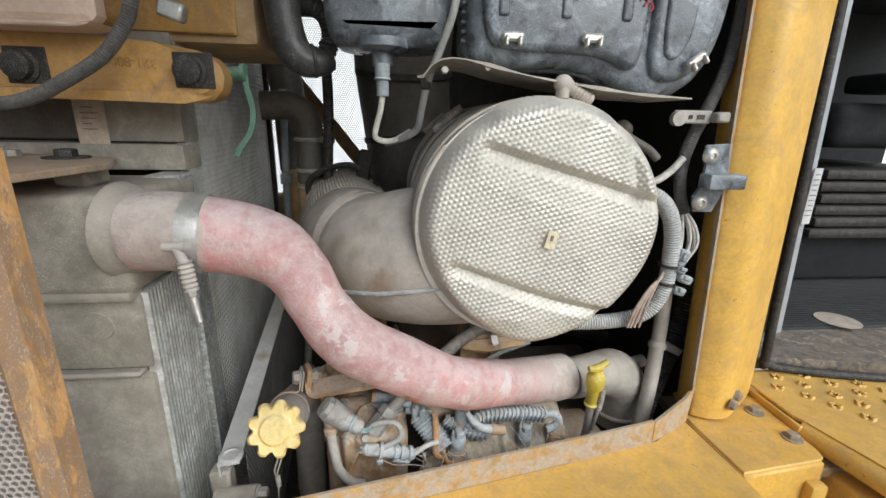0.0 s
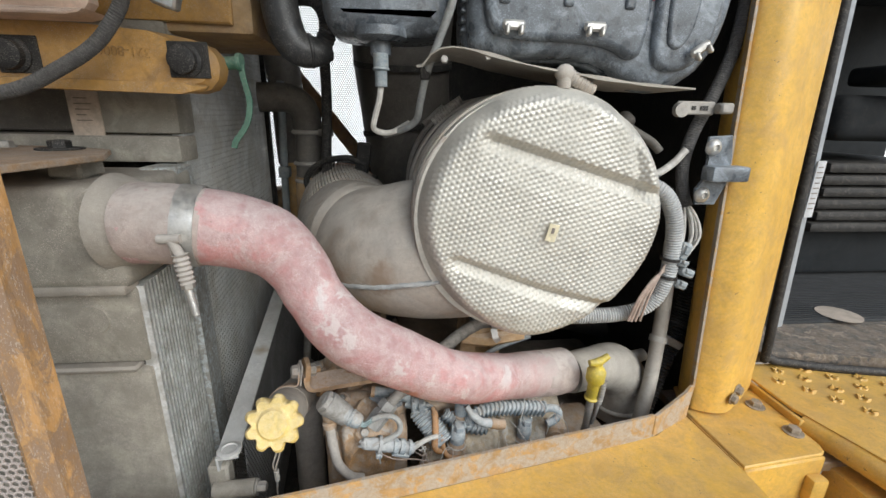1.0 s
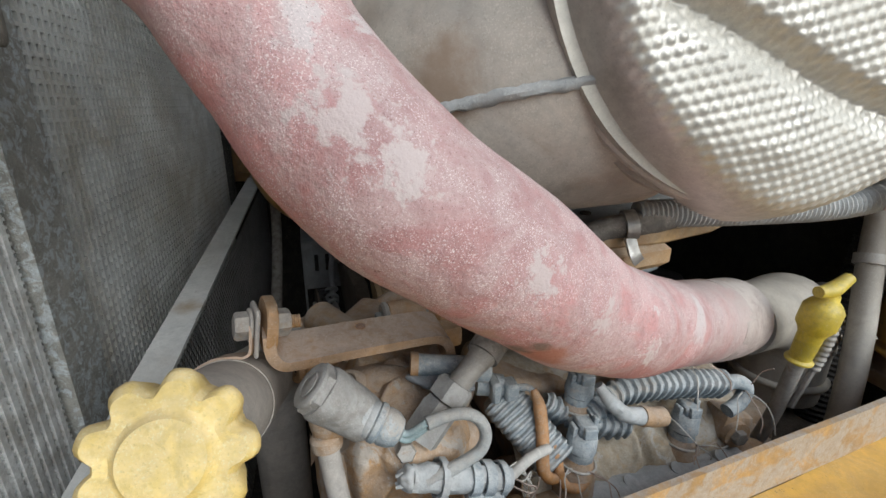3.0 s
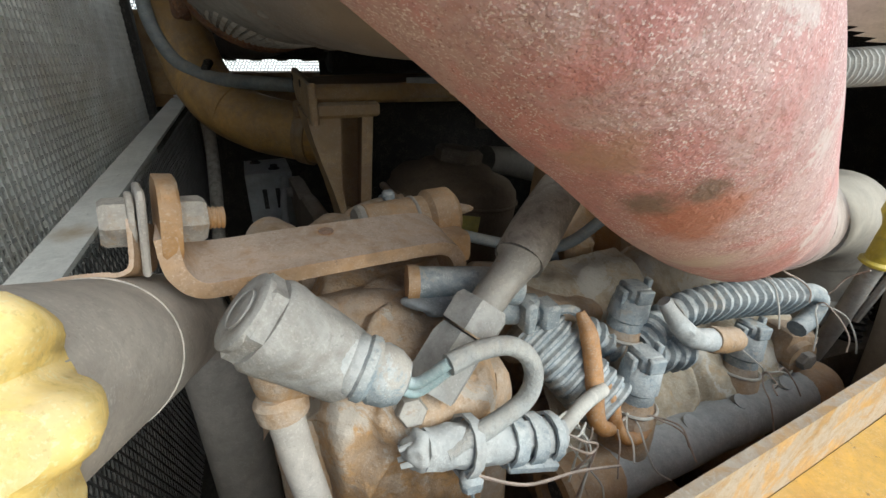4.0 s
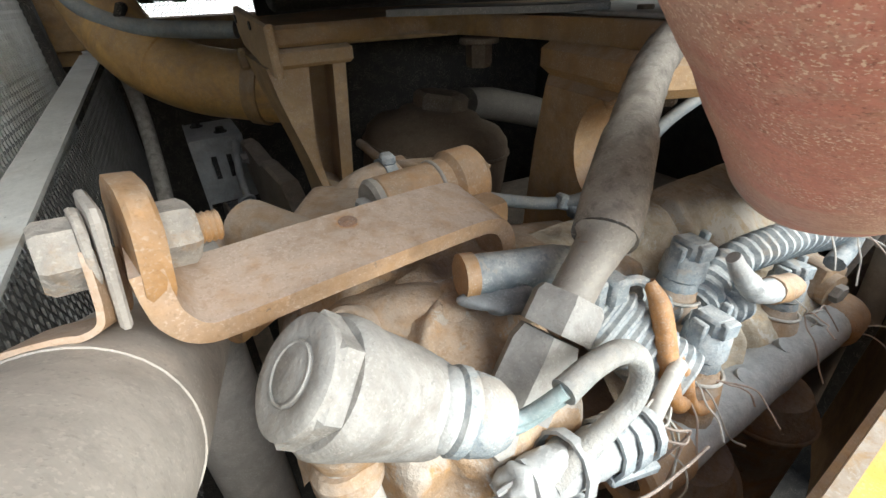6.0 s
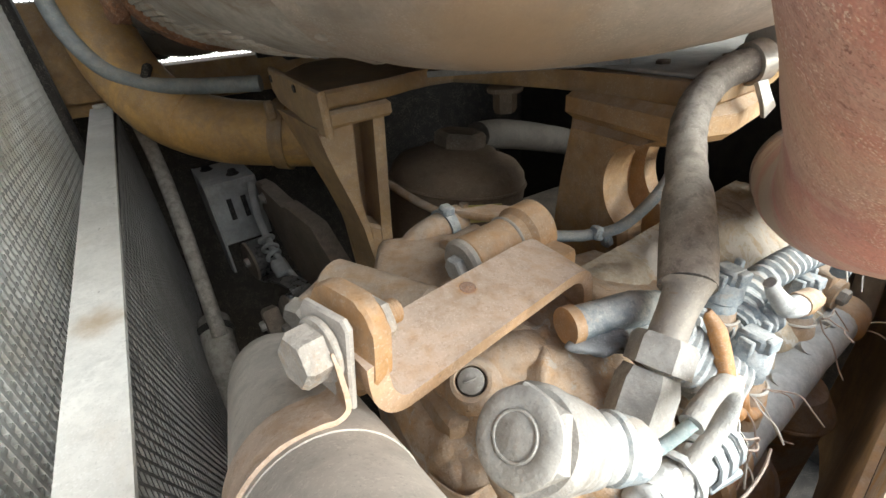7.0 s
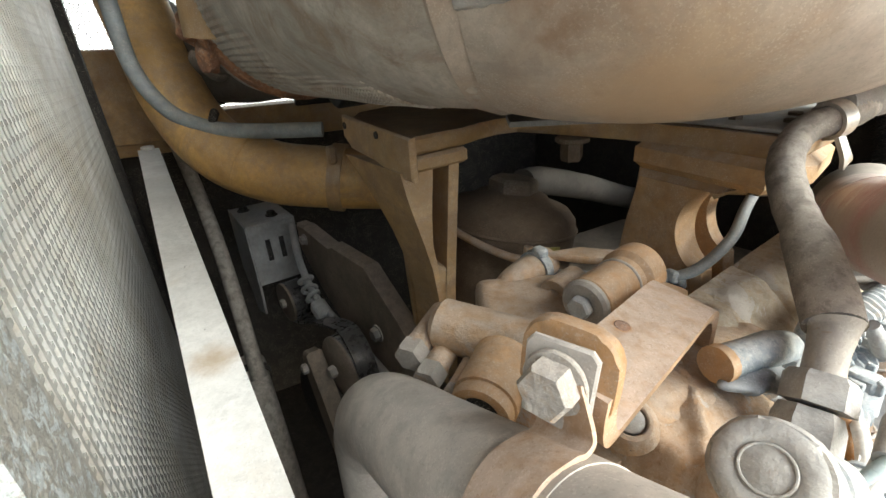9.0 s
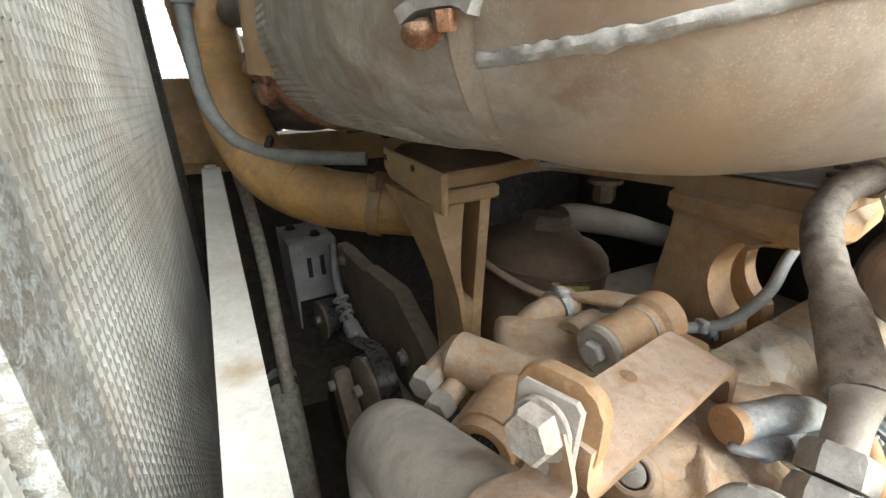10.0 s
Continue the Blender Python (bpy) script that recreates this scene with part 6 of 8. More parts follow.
add_lathe(bm, [(0.0095, 0), (0.0095, 0.002)], (0.0935, 0.6346, 1.691), (-1, -0.10, 0.02), 20)
part("port", bm, RUBBER, rail)
bm = B()
add_lathe(bm, [(0.019, 0), (0.023, 0.008), (0.021, 0.030), (0.013, 0.042)], (0.345, 0.662, 1.683), (1, 0.10, -0.02), 24)
part("far_end", bm, ORANGE, rail)
for k in range(4):
    bm = B()
    add_cyl(bm, (0.15 + k * 0.055, 0.642 + k * 0.006, 1.700), (0.15 + k * 0.055, 0.638 + k * 0.006, 1.7095 - k * 0.001), 0.006, seg=10)
    part("rail_stud", bm, PALE, rail)

# filters below the rail
for k, (x, y) in enumerate(((0.187, 0.619), (0.309, 0.634))):
    fl = thing("oil_filter", (x, y, 1.516), "dusty tan spin-on filter below the rail", "filter", "filters")
    bm = B()
    add_lathe(bm, [(0.035, 1.45), (0.040, 1.455), (0.041, 1.641), (0.044, 1.646), (0.044, 1.658), (0.041, 1.662), (0.040, 1.664), (0.032, 1.680), (0.01, 1.686)], (x, y, 0), (0, 0, 1), 32)
    part("can", bm, CASTING, fl)
    bm = B()
    add_torus(bm, (x, y, 1.652), (0, 0, 1), 0.043, 0.003)
    part("rim", bm, CASTING, fl)

# ---- fill tube with its cap ----
ft = thing("fill_tube", (-0.14, 0.66, 1.75), "dust covered filler tube with a fluted yellow cap", "filler")
TA, TB = Vector((-0.1275, 0.520, 1.9395)), Vector((-0.1445, 0.752, 1.831))
td = (TB - TA).normalized()
bm = B()
add_tube(bm, [TA, TA.lerp(TB, 0.33), TA.lerp(TB, 0.68), TB, TB + Vector((-0.003, 0.024, -0.026)), TB + Vector((-0.005, 0.032, -0.08)), TB + Vector((-0.006, 0.034, -0.34))], [0.0300, 0.0305, 0.0308, 0.0310, 0.0310, 0.030, 0.029], 34, 8)
part("tube", bm, TUBE, ft)
bm = B()
add_torus(bm, TA.lerp(TB, 0.70), td, 0.0303, 0.0006, 40, 6)
part("seam_ring", bm, TUBE, ft)
bm = B()
cc = TA + td * -0.004
a_, u_, v_ = tri_frame(-td)
rings = []
for h, ra, rb in ((-0.006, 0.030, 0.030), (-0.004, 0.0345, 0.030), (0.010, 0.0385, 0.0305), (0.014, 0.037, 0.029), (0.0165, 0.0335, 0.027), (0.0150, 0.023, 0.022), (0.0165, 0.020, 0.020), (0.0195, 0.018, 0.018), (0.0195, 0.004, 0.004)):
    ring = []
    for i in range(96):
        a = 2 * math.pi * i / 96
        w = max(0.0, 1 - (abs(math.sin(4.5 * a)) ** 4) * 1.15)
        ring.append(cc + a_ * h + (u_ * math.cos(a) + v_ * math.sin(a)) * (rb + (ra - rb) * w))
    rings.append(ring)
add_rings(bm, rings)
cap = part("cap", bm, CAPY, ft, "fluted yellow plastic filler cap")
for k in range(9):
    a = 2 * math.pi * (k + 0.5) / 9
    rd_ = u_ * math.cos(a) + v_ * math.sin(a)
    bm = B()
    add_box(bm, cc + a_ * 0.0150 + rd_ * 0.0255, (0.0190, 0.0052, 0.0050), Matrix((rd_, a_.cross(rd_), a_)).transposed(), 0.0015)
    part("spoke", bm, CAPY, cap)
bm = B()
add_torus(bm, cc + a_ * 0.0195, a_, 0.0075, 0.0009, 24, 6)
add_box(bm, cc + a_ * 0.0195 - v_ * 0.002, (0.003, 0.003, 0.010), None, 0.0005)
part("emblem_ring", bm, CAPY, cap)
bm = B()
add_tube(bm, [cc - v_ * 0.030, cc + Vector((0.0, -0.012, -0.042)), cc + Vector((-0.006, -0.012, -0.062)), cc + Vector((-0.004, -0.008, -0.078))], 0.0013, 6, 5)
add_tube(bm, [cc - v_ * 0.030 + Vector((0.006, 0, 0)), cc + Vector((0.004, -0.012, -0.045)), cc + Vector((-0.002, -0.012, -0.064)), cc + Vector((-0.004, -0.008, -0.078))], 0.0013, 6, 5)
add_tube(bm, [cc + Vector((-0.004, -0.008, -0.076)), cc + Vector((-0.004, -0.006, -0.093))], 0.0036, 8, 1)
add_tube(bm, [cc + Vector((-0.004, -0.006, -0.09)), cc + Vector((-0.008, 0.0, -0.125)), cc + Vector((-0.004, 0.01, -0.16))], 0.0013, 6, 4)
part("retaining_cable", bm, STEEL, ft, "thin steel retaining cable")
# strap that holds the tube to the bracket
bm = B()
sc = TA.lerp(TB, 0.375)
add_band(bm, sc, td, 0.0304, 0.034, 0.0006, 44)
part("strap", bm, TUBE, ft)
BX = Vector((0.92, 0.36, -0.15)).normalized()
BC = Vector((-0.1130, 0.6295, 1.9460))
bm = B()
sx = (Vector((1, 0, 0)) - td * td.x).normalized()
sn = td.cross(sx) if td.cross(sx).z > 0 else sx.cross(td)
upb = (Vector((0, 0, 1)) - BX * BX.z).normalized()
sideb = upb.cross(BX)


def on_tube(q, r):
    return sc + (sx * math.cos(radians(q)) + sn * math.sin(radians(q))) * r


def by_tube(x, h):
    return sc + sx * x + sn * h


add_strip(bm, [on_tube(q, 0.0316) for q in range(196, 91, -12)] + [on_tube(80, 0.0318), on_tube(72, 0.0322), by_tube(0.0142, 0.0322), by_tube(0.0154, 0.0360), by_tube(0.0156, 0.0430), by_tube(0.0156, 0.0520)], 0.0285, 0.0018, td, 6)
part("strap_ear", bm, BARTOP, ft)
bm = B()
m_ear = Matrix((sideb, upb, BX)).transposed().to_4x4()
m_ear.translation = BC - BX * 0.0048
add_prism(bm, [(-0.0128, -0.0200), (0.0128, -0.0185), (0.0136, 0.0105), (0.0110, 0.0140), (-0.0105, 0.0150), (-0.0134, 0.0120)], 0.0030, m_ear, 0.0008)
part("strap_eye", bm, TUBE, ft)

# ---- flat bracket with two bends ----
br = thing("flat_bracket", (-0.03, 0.66, 1.84), "dusty orange flat steel bracket with a bolted lug", "bracket")
P = [(-0.1095, 0.6315, 1.9440), (-0.1095, 0.6318, 1.9360), (-0.1080, 0.6322, 1.9280), (-0.1030, 0.6340, 1.9208), (-0.0930, 0.6372, 1.9185), (-0.0600, 0.6465, 1.9175), (-0.0200, 0.6580, 1.9155), (0.0060, 0.6660, 1.9135), (0.0180, 0.6695, 1.9110), (0.0250, 0.6715, 1.9040), (0.0280, 0.6725, 1.8900), (0.0290, 0.6730, 1.8600)]
bm = B()
add_strip(bm, P, 0.0370, 0.0082, (-0.22, 0.955, 0.17), 6)
bmesh.ops.bevel(bm, geom=[e for e in bm.edges if e.calc_face_angle(0) > 1.0], offset=0.0012, segments=2, affect="EDGES", profile=0.6)
part("bar", bm, BARTOP, br)
bm = B()
m_lug = Matrix((sideb, upb, BX)).transposed().to_4x4()
m_lug.translation = BC + BX * 0.0042
add_prism(bm, [(math.copysign(0.0182 * abs(math.cos(radians(q))) ** 0.55, math.cos(radians(q))), math.copysign(0.0185 * abs(math.sin(radians(q))) ** 0.55, math.sin(radians(q)))) for q in range(5, 365, 10)], 0.0075, m_lug, 0.0012)
part("lug", bm, ORANGE, br)
bm = B()
bp = BC - BX * 0.0068
add_cyl(bm, bp, bp - BX * 0.0026, 0.0122, seg=26, bev=0.0006)
add_hex(bm, bp - BX * 0.0026, -BX, 0.0102, 0.0092)
rough_up(bm, 0.0005, 300)
part("bolt", bm, BOLTD, br)
bm = B()
add_hex(bm, BC + BX * 0.0086, BX, 0.0104, 0.0105)
rough_up(bm, 0.0004, 260)
part("nut", bm, BOLTD, br)
bm = B()
add_tube(bm, [BC + BX * 0.017, BC + BX * 0.0265], 0.0045, 14, 1, ridge=0.0007, ridge_step=0.0018)
part("thread", bm, ORANGE, br)
bm = B()
add_lathe(bm, [(0.0024, 0), (0.0036, 0.0004), (0.0042, 0.0001)], (-0.0446, 0.6600, 1.9225), (0.02, -0.18, 0.98), 16)
part("rust_spot", bm, RUSTY, br)

# bosses and pivot cylinder behind the bracket
pv = thing("tensioner_housing", (-0.04, 0.77, 1.75), "dusty orange cast housing with round bosses and a bolted pivot", "housing")
PX = Vector((0.98, 0.19, 0.02)).normalized()
P0 = Vector((-0.0300, 0.7455, 1.879))
bm = B()
add_cyl(bm, P0, P0 + PX * 0.046, 0.0165, seg=30, bev=0.001)
part("pivot_sleeve", bm, ORANGE, pv)
bm = B()
add_cyl(bm, P0 - PX * 0.0055, P0 + PX * 0.0015, 0.0165, seg=30, bev=0.002)
part("pivot_washer", bm, STEEL, pv)
bm = B()
add_torus(bm, P0 + PX * 0.035, PX, 0.0163, 0.0013)
part("groove_ring", bm, STEEL, pv)
bolt(pv, P0 - PX * 0.0055, -PX, 0.0080, 0.006, PALE, 0.0)
bm = B()
add_cyl(bm, P0 + PX * 0.042, P0 + PX * 0.066, 0.0200, seg=30, bev=0.004)
add_box(bm, P0 + PX * 0.052 + Vector((0, -0.012, -0.012)), (0.026, 0.05, 0.022), Matrix.Rotation(0.2, 3, "Z"), 0.006, 2)
part("ear", bm, ORANGE, pv)
bm = B()
add_cyl(bm, (-0.104, 0.815, 1.853), (-0.055, 0.742, 1.850), 0.0185, seg=28, bev=0.006)
part("round_boss", bm, CASTING, pv)
bm = B()
add_box(bm, (-0.030, 0.785, 1.843), (0.095, 0.075, 0.042), Matrix.Rotation(-0.45, 3, "Z"), 0.010, 3)
add_box(bm, (-0.035, 0.765, 1.79), (0.10, 0.085, 0.09), None, 0.02, 3)
part("body", bm, CASTING, pv)
bm = B()
QX = Vector((0.80, 0.58, 0.08)).normalized()
Q0 = Vector((-0.121, 0.732, 1.8455))
add_lathe(bm, [(0.0095, 0.008), (0.0110, 0.001), (0.0135, 0.0), (0.0175, 0.0005), (0.0185, 0.002), (0.0185, 0.006), (0.0175, 0.0065), (0.0178, 0.008), (0.0195, 0.0085), (0.0195, 0.045)], Q0, QX, 30)
part("port_boss", bm, ORANGE, pv)
bm = B()
add_lathe(bm, [(0.0098, 0), (0.0098, 0.001)], Q0 + QX * 0.005, -QX, 20)
part("port", bm, DARK, pv)
for k, (p, r, h) in enumerate((((-0.134, 0.800, 1.842), 0.0115, 0.012), ((-0.132, 0.778, 1.838), 0.0105, 0.012), ((-0.128, 0.756, 1.836), 0.0075, 0.010))):
    bm = B()
    add_hex(bm, Vector(p) + QX * 0.012, -QX, r, h)
    part("fitting", bm, STEEL, pv)
    bm = B()
    add_cyl(bm, Vector(p) + QX * 0.012, Vector(p) + QX * 0.055, r * 0.82)
    part("fitting_neck", bm, CASTING, pv)
bm = B()
add_tube(bm, [(-0.048, 0.818, 1.812), (-0.044, 0.820, 1.838), (-0.032, 0.824, 1.854), (-0.014, 0.826, 1.861), (0.012, 0.830, 1.863)], 0.0125, 18, 6)
part("elbow_pipe", bm, CASTING, pv)
bm = B()
add_band(bm, (-0.002, 0.828, 1.862), (1, 0.2, 0.1), 0.0130, 0.008, 0.002, 24)
add_box(bm, (-0.002, 0.824, 1.877), (0.010, 0.012, 0.008), None, 0.002)
part("hose_clamp", bm, BLUEGREY, pv)
bm = B()
add_lathe(bm, [(0.0040, 0.003), (0.0050, 0), (0.0110, 0), (0.0118, 0.001), (0.0118, 0.03)], (-0.021, 0.786, 1.862), (0.95, 0.25, 0.0), 24)
part("small_boss", bm, CASTING, pv)
bm = B()
add_prism(bm, [(0.0, 0.828), (0.035, 0.818), (0.062, 0.788), (0.045, 0.778), (0.02, 0.803)], 0.006, Matrix.Translation((0, 0, 1.872)), 0.002)
part("clip_plate", bm, CASTING, pv)

# threaded plug and cast ridges on the cover below the bracket
NP = Vector((-0.30, -0.34, 0.89)).normalized()
cpv = Vector((-0.0575, 0.6385, 1.8850))
plug = thing("cover_plug", cpv, "pale threaded plug in a cast boss below the bracket", "plug")
bm = B()
add_lathe(bm, [(0.0150, -0.007), (0.0125, -0.0015), (0.0105, 0.0008), (0.0086, 0.0010), (0.0078, 0.0004), (0.0076, -0.004)], cpv, NP, 32)
rough_up(bm, 0.0006, 140)
part("boss", bm, CASTING, plug)
bm = B()
add_lathe(bm, [(0.0066, -0.004), (0.0066, 0.0004), (0.0058, 0.0010), (0.0012, 0.0010)], cpv, NP, 24)
add_box(bm, cpv + NP * 0.0017, (0.0075, 0.0010, 0.0008), None, 0.0)
part("plug", bm, SENSOR, plug)
# ---- sensor fitting ----
sf = thing("pressure_sensor", (-0.075, 0.62, 1.78), "dust caked grey sensor with a hex cap and blue plug", "sensor")
hc = Vector((-0.0920, 0.6205, 1.8995))
hx = Vector((-0.62, -0.13, 0.775)).normalized()
bm = B()
add_lathe(bm, [(0.0150, -0.062), (0.0190, -0.056), (0.0205, -0.040), (0.0210, -0.022), (0.0222, -0.016), (0.0225, -0.010), (0.0205, -0.007)], hc, hx, 34)
rough_up(bm, 0.0009, 90)
part("body", bm, SENSOR, sf)
bm = B()
add_lathe(bm, [(0.0205, -0.008), (0.0205, -0.001), (0.0178, 0.0012)], hc, hx, 6)
add_lathe(bm, [(0.0186, -0.001), (0.0186, 0.0018), (0.0170, 0.0030), (0.0108, 0.0030), (0.0100, 0.0024), (0.0092, 0.0030)], hc, hx, 36)
part("hex_cap", bm, SENSOR, sf)
bm = B()
add_torus(bm, hc + hx * 0.0032, hx, 0.0092, 0.0006, 36, 6)
part("cap_ring", bm, SENSOR, sf)
pb = hc - hx * 0.036
px = Vector((0.82, -0.20, -0.50)).normalized()
bm = B()
add_lathe(bm, [(0.0165, 0), (0.0160, 0.012), (0.0140, 0.018), (0.0155, 0.020), (0.0155, 0.023), (0.0125, 0.025)], pb, px, 28)
part("side_port", bm, PALE, sf)
bm = B()
add_lathe(bm, [(0.0140, 0), (0.0165, 0.002), (0.0165, 0.006), (0.0146, 0.008), (0.0156, 0.010), (0.0145, 0.018), (0.0110, 0.0240), (0.004, 0.0265)], pb + px * 0.023, px, 26)
part("blue_plug", bm, BLUEGREY, sf, "blue grey rubber plug")
pe = pb + px * 0.046
for dv in (0.0036, -0.0036):
    bm = B()
    o = Vector((0.1, -0.3, 1.0)).normalized() * dv
    add_tube(bm, [pe - px * 0.004 + o, pe + px * 0.008 + o * 1.1, Vector((-0.008, 0.610, 1.8565)) + o * 0.8], 0.0031, 10, 6)
    part("lead", bm, TEAL, sf)
bm = B()
add_tube(bm, [(-0.008, 0.610, 1.8575), (0.008, 0.615, 1.858), (0.025, 0.6195, 1.854), (0.0365, 0.621, 1.844), (0.041, 0.621, 1.829), (0.036, 0.6195, 1.815), (0.022, 0.617, 1.8075), (0.004, 0.613, 1.803), (-0.014, 0.608, 1.801)], [0.0056, 0.0052, 0.0052, 0.0052, 0.0054, 0.0054, 0.0054, 0.006, 0.006], 16, 7)
part("sleeve", bm, BRAID, sf)
# pipe that drops from the fitting
bm = B()
add_blob(bm, (-0.086, 0.630, 1.862), (0.0165, 0.017, 0.022), (0, 0, 0), 4, 0.003, 50)
part("pipe_head", bm, CASTING, sf)
bm = B()
add_tube(bm, [(-0.090, 0.626, 1.858), (-0.090, 0.622, 1.835), (-0.0885, 0.620, 1.79), (-0.085, 0.620, 1.755), (-0.067, 0.622, 1.722), (-0.044, 0.628, 1.708)], 0.0090, 18, 6)
part("down_pipe", bm, TUBE, sf)
bm = B()
add_lathe(bm, [(0.0105, 0), (0.0124, 0.001), (0.0128, 0.004), (0.0130, 0.010), (0.0105, 0.013)], (-0.090, 0.6225, 1.838), (-0.02, 0.12, 0.98), 26)
part("collar", bm, CASTING, sf)

# ---- connector bundle lying on the cover ----
cn = thing("connector", (0.02, 0.60, 1.765), "pale taped connector with zip tie and thin wires", "connector")
c0, c1 = Vector((-0.013, 0.567, 1.852)), Vector((0.062, 0.577, 1.829))
bm = B()
add_tube(bm, [c0, c0.lerp(c1, 0.3), c0.lerp(c1, 0.7), c1], [0.0085, 0.0105, 0.0100, 0.0090], 12, 6, rough=0.0022, rough_scale=130)
part("body", bm, PALE, cn)
bm = B()
add_blob(bm, c0 + Vector((-0.001, 0, 0)), (0.0075, 0.0088, 0.0088), (0, 15, 0), 4, 0.0028, 170)
part("cut_end", bm, PALE, cn, "ragged cut end")
rnd = random.Random(5)
for k in range(4):
    bm = B()
    o = Vector((0, 0.0045 * math.cos(k * 1.7), 0.0045 * math.sin(k * 1.7)))
    add_tube(bm, [c0 + o, c0 + o * 1.1 + Vector((-0.006, 0, 0)), c0 + o + Vector((-rnd.uniform(0.008, 0.011), 0, -0.001))], [0.0016, 0.0015, 0.0012], 7, 3)
    part("wire_end", bm, PALE, cn)
for f, w, r in ((0.28, 0.005, 0.0128), (0.60, 0.007, 0.0112), (0.74, 0.008, 0.0116), (0.90, 0.005, 0.0112)):
    bm = B()
    add_band(bm, c0.lerp(c1, f), c1 - c0, r, w, 0.0015, 12)
    part("rib", bm, BLUEGREY if f > 0.5 else PALE, cn)
bm = B()
add_box(bm, c0.lerp(c1, 0.72) + Vector((0, -0.009, -0.007)), (0.028, 0.008, 0.005), Matrix.Rotation(0.25, 3, "Y"), 0.001)
part("latch", bm, BLUEGREY, cn)
bm = B()
add_box(bm, c0.lerp(c1, 0.25) + Vector((0.002, -0.010, -0.012)), (0.010, 0.009, 0.009), None, 0.002)
add_tube(bm, [c0.lerp(c1, 0.25) + Vector((0.002, -0.010, -0.014)), c0.lerp(c1, 0.25) + Vector((0.004, -0.010, -0.028))], 0.0010, 6, 1)
part("tie_head", bm, BLUEGREY, cn)
rnd = random.Random(11)
for k in range(5):
    bm = B()
    q = c1 + Vector((0.0, rnd.uniform(-0.005, 0.005), rnd.uniform(-0.005, 0.005)))
    add_tube(bm, [q, q + Vector((0.012, rnd.uniform(-0.008, 0.008), rnd.uniform(-0.010, 0.006))), q + Vector((0.020, rnd.uniform(-0.010, 0.005), rnd.uniform(-0.026, -0.005))), q + Vector((0.010, rnd.uniform(-0.016, 0.0), -0.030 - rnd.uniform(0, 0.01)))], 0.0007, 5, 6)
    part("wire", bm, WIRE if k % 2 else WIRE_PALE, cn)
bm = B()
add_tube(bm, [c1, c1 + Vector((0.020, 0.010, 0.006)), c1 + Vector((0.040, 0.020, 0.004))], 0.0042, 10, 4)
part("lead", bm, WIRE_PALE, cn)
bm = B()
add_tube(bm, [c0 + Vector((0.02, -0.008, -0.012)), c0 + Vector((0.045, -0.014, -0.020)), c0 + Vector((0.075, -0.010, -0.026)), c0 + Vector((0.11, 0.0, -0.045))], 0.0008, 5, 6)
part("wire", bm, WIRE, cn)

# ---- corrugated conduit along the top ----
def bellows(bm, pts, w, h, step, amp, up=(0, 0, 1), lean=0.0):
    """A ribbed sleeve with a rounded box section, drawn along a path."""
    path, _ = smooth_path([Vector(p) for p in pts], 24)
    length = sum((b - a).length for a, b in zip(path, path[1:]))
    n = int(length / step) * 4
    rings = []
    run, k = 0.0, 0
    for i in range(n + 1):
        want = length * i / n
        while k < len(path) - 2 and run + (path[k + 1] - path[k]).length < want:
            run += (path[k + 1] - path[k]).length
            k += 1
        d = path[k + 1] - path[k]
        c = path[k] + d * min(1.0, (want - run) / d.length)
        d.normalize()
        v = Vector(up)
        v = (v - d * v.dot(d)).normalized()
        u = d.cross(v)
        g = (-amp, -amp, amp, amp)[i % 4]
        ring = []
        for j in range(20):
            a = 2 * math.pi * (j + 0.5) / 20
            x = math.copysign(abs(math.cos(a)) ** 0.55, math.cos(a))
            y = math.copysign(abs(math.sin(a)) ** 0.55, math.sin(a))
            p = c + u * x * (w / 2 + g) + v * y * (h / 2 + g) + d * lean * abs(x)
            ring.append(p + d * 0.0008 * noise.noise(p * 90) + v * 0.0012 * noise.noise(p * 45))
        rings.append(ring)
    add_rings(bm, rings)


cd = thing("wiring_conduit", (0.2, 0.67, 1.75), "blue grey corrugated conduit with plugs on the engine", "conduit")
bm = B()
bellows(bm, [(0.083, 0.697, 1.820), (0.101, 0.679, 1.799), (0.122, 0.658, 1.774)], 0.036, 0.036, 0.0062, 0.0010, (0.4, 0.5, 1), -0.003)
part("boot", bm, BLUEGREY, cd)
bm = B()
bellows(bm, [(0.168, 0.684, 1.794), (0.190, 0.687, 1.806), (0.215, 0.686, 1.812), (0.26, 0.682, 1.812), (0.312, 0.677, 1.807)], 0.021, 0.026, 0.0072, 0.0013, (0, -0.6, 1), -0.004)
part("sleeve", bm, BLUEGREY, cd)
bm = B()
bellows(bm, [(0.130, 0.700, 1.800), (0.15, 0.69, 1.790), (0.18, 0.678, 1.784), (0.205, 0.673, 1.785)], 0.020, 0.024, 0.0070, 0.0013, (0, -0.6, 1), -0.004)
part("branch", bm, BLUEGREY, cd)
bm = B()
add_tube(bm, [(0.160, 0.668, 1.838), (0.172, 0.662, 1.822), (0.186, 0.660, 1.810), (0.206, 0.660, 1.803), (0.224, 0.660, 1.800)], [0.004, 0.0065, 0.0072, 0.0078, 0.0066], 12, 6, rough=0.0012, rough_scale=120)
part("taped_lead", bm, PALE, cd)
bm = B()
add_tube(bm, [(0.203, 0.660, 1.804), (0.214, 0.660, 1.801), (0.228, 0.660, 1.799)], [0.0086, 0.0092, 0.0080], 12, 4, rough=0.0012, rough_scale=140)
part("tape", bm, CASTING, cd)
bm = B()
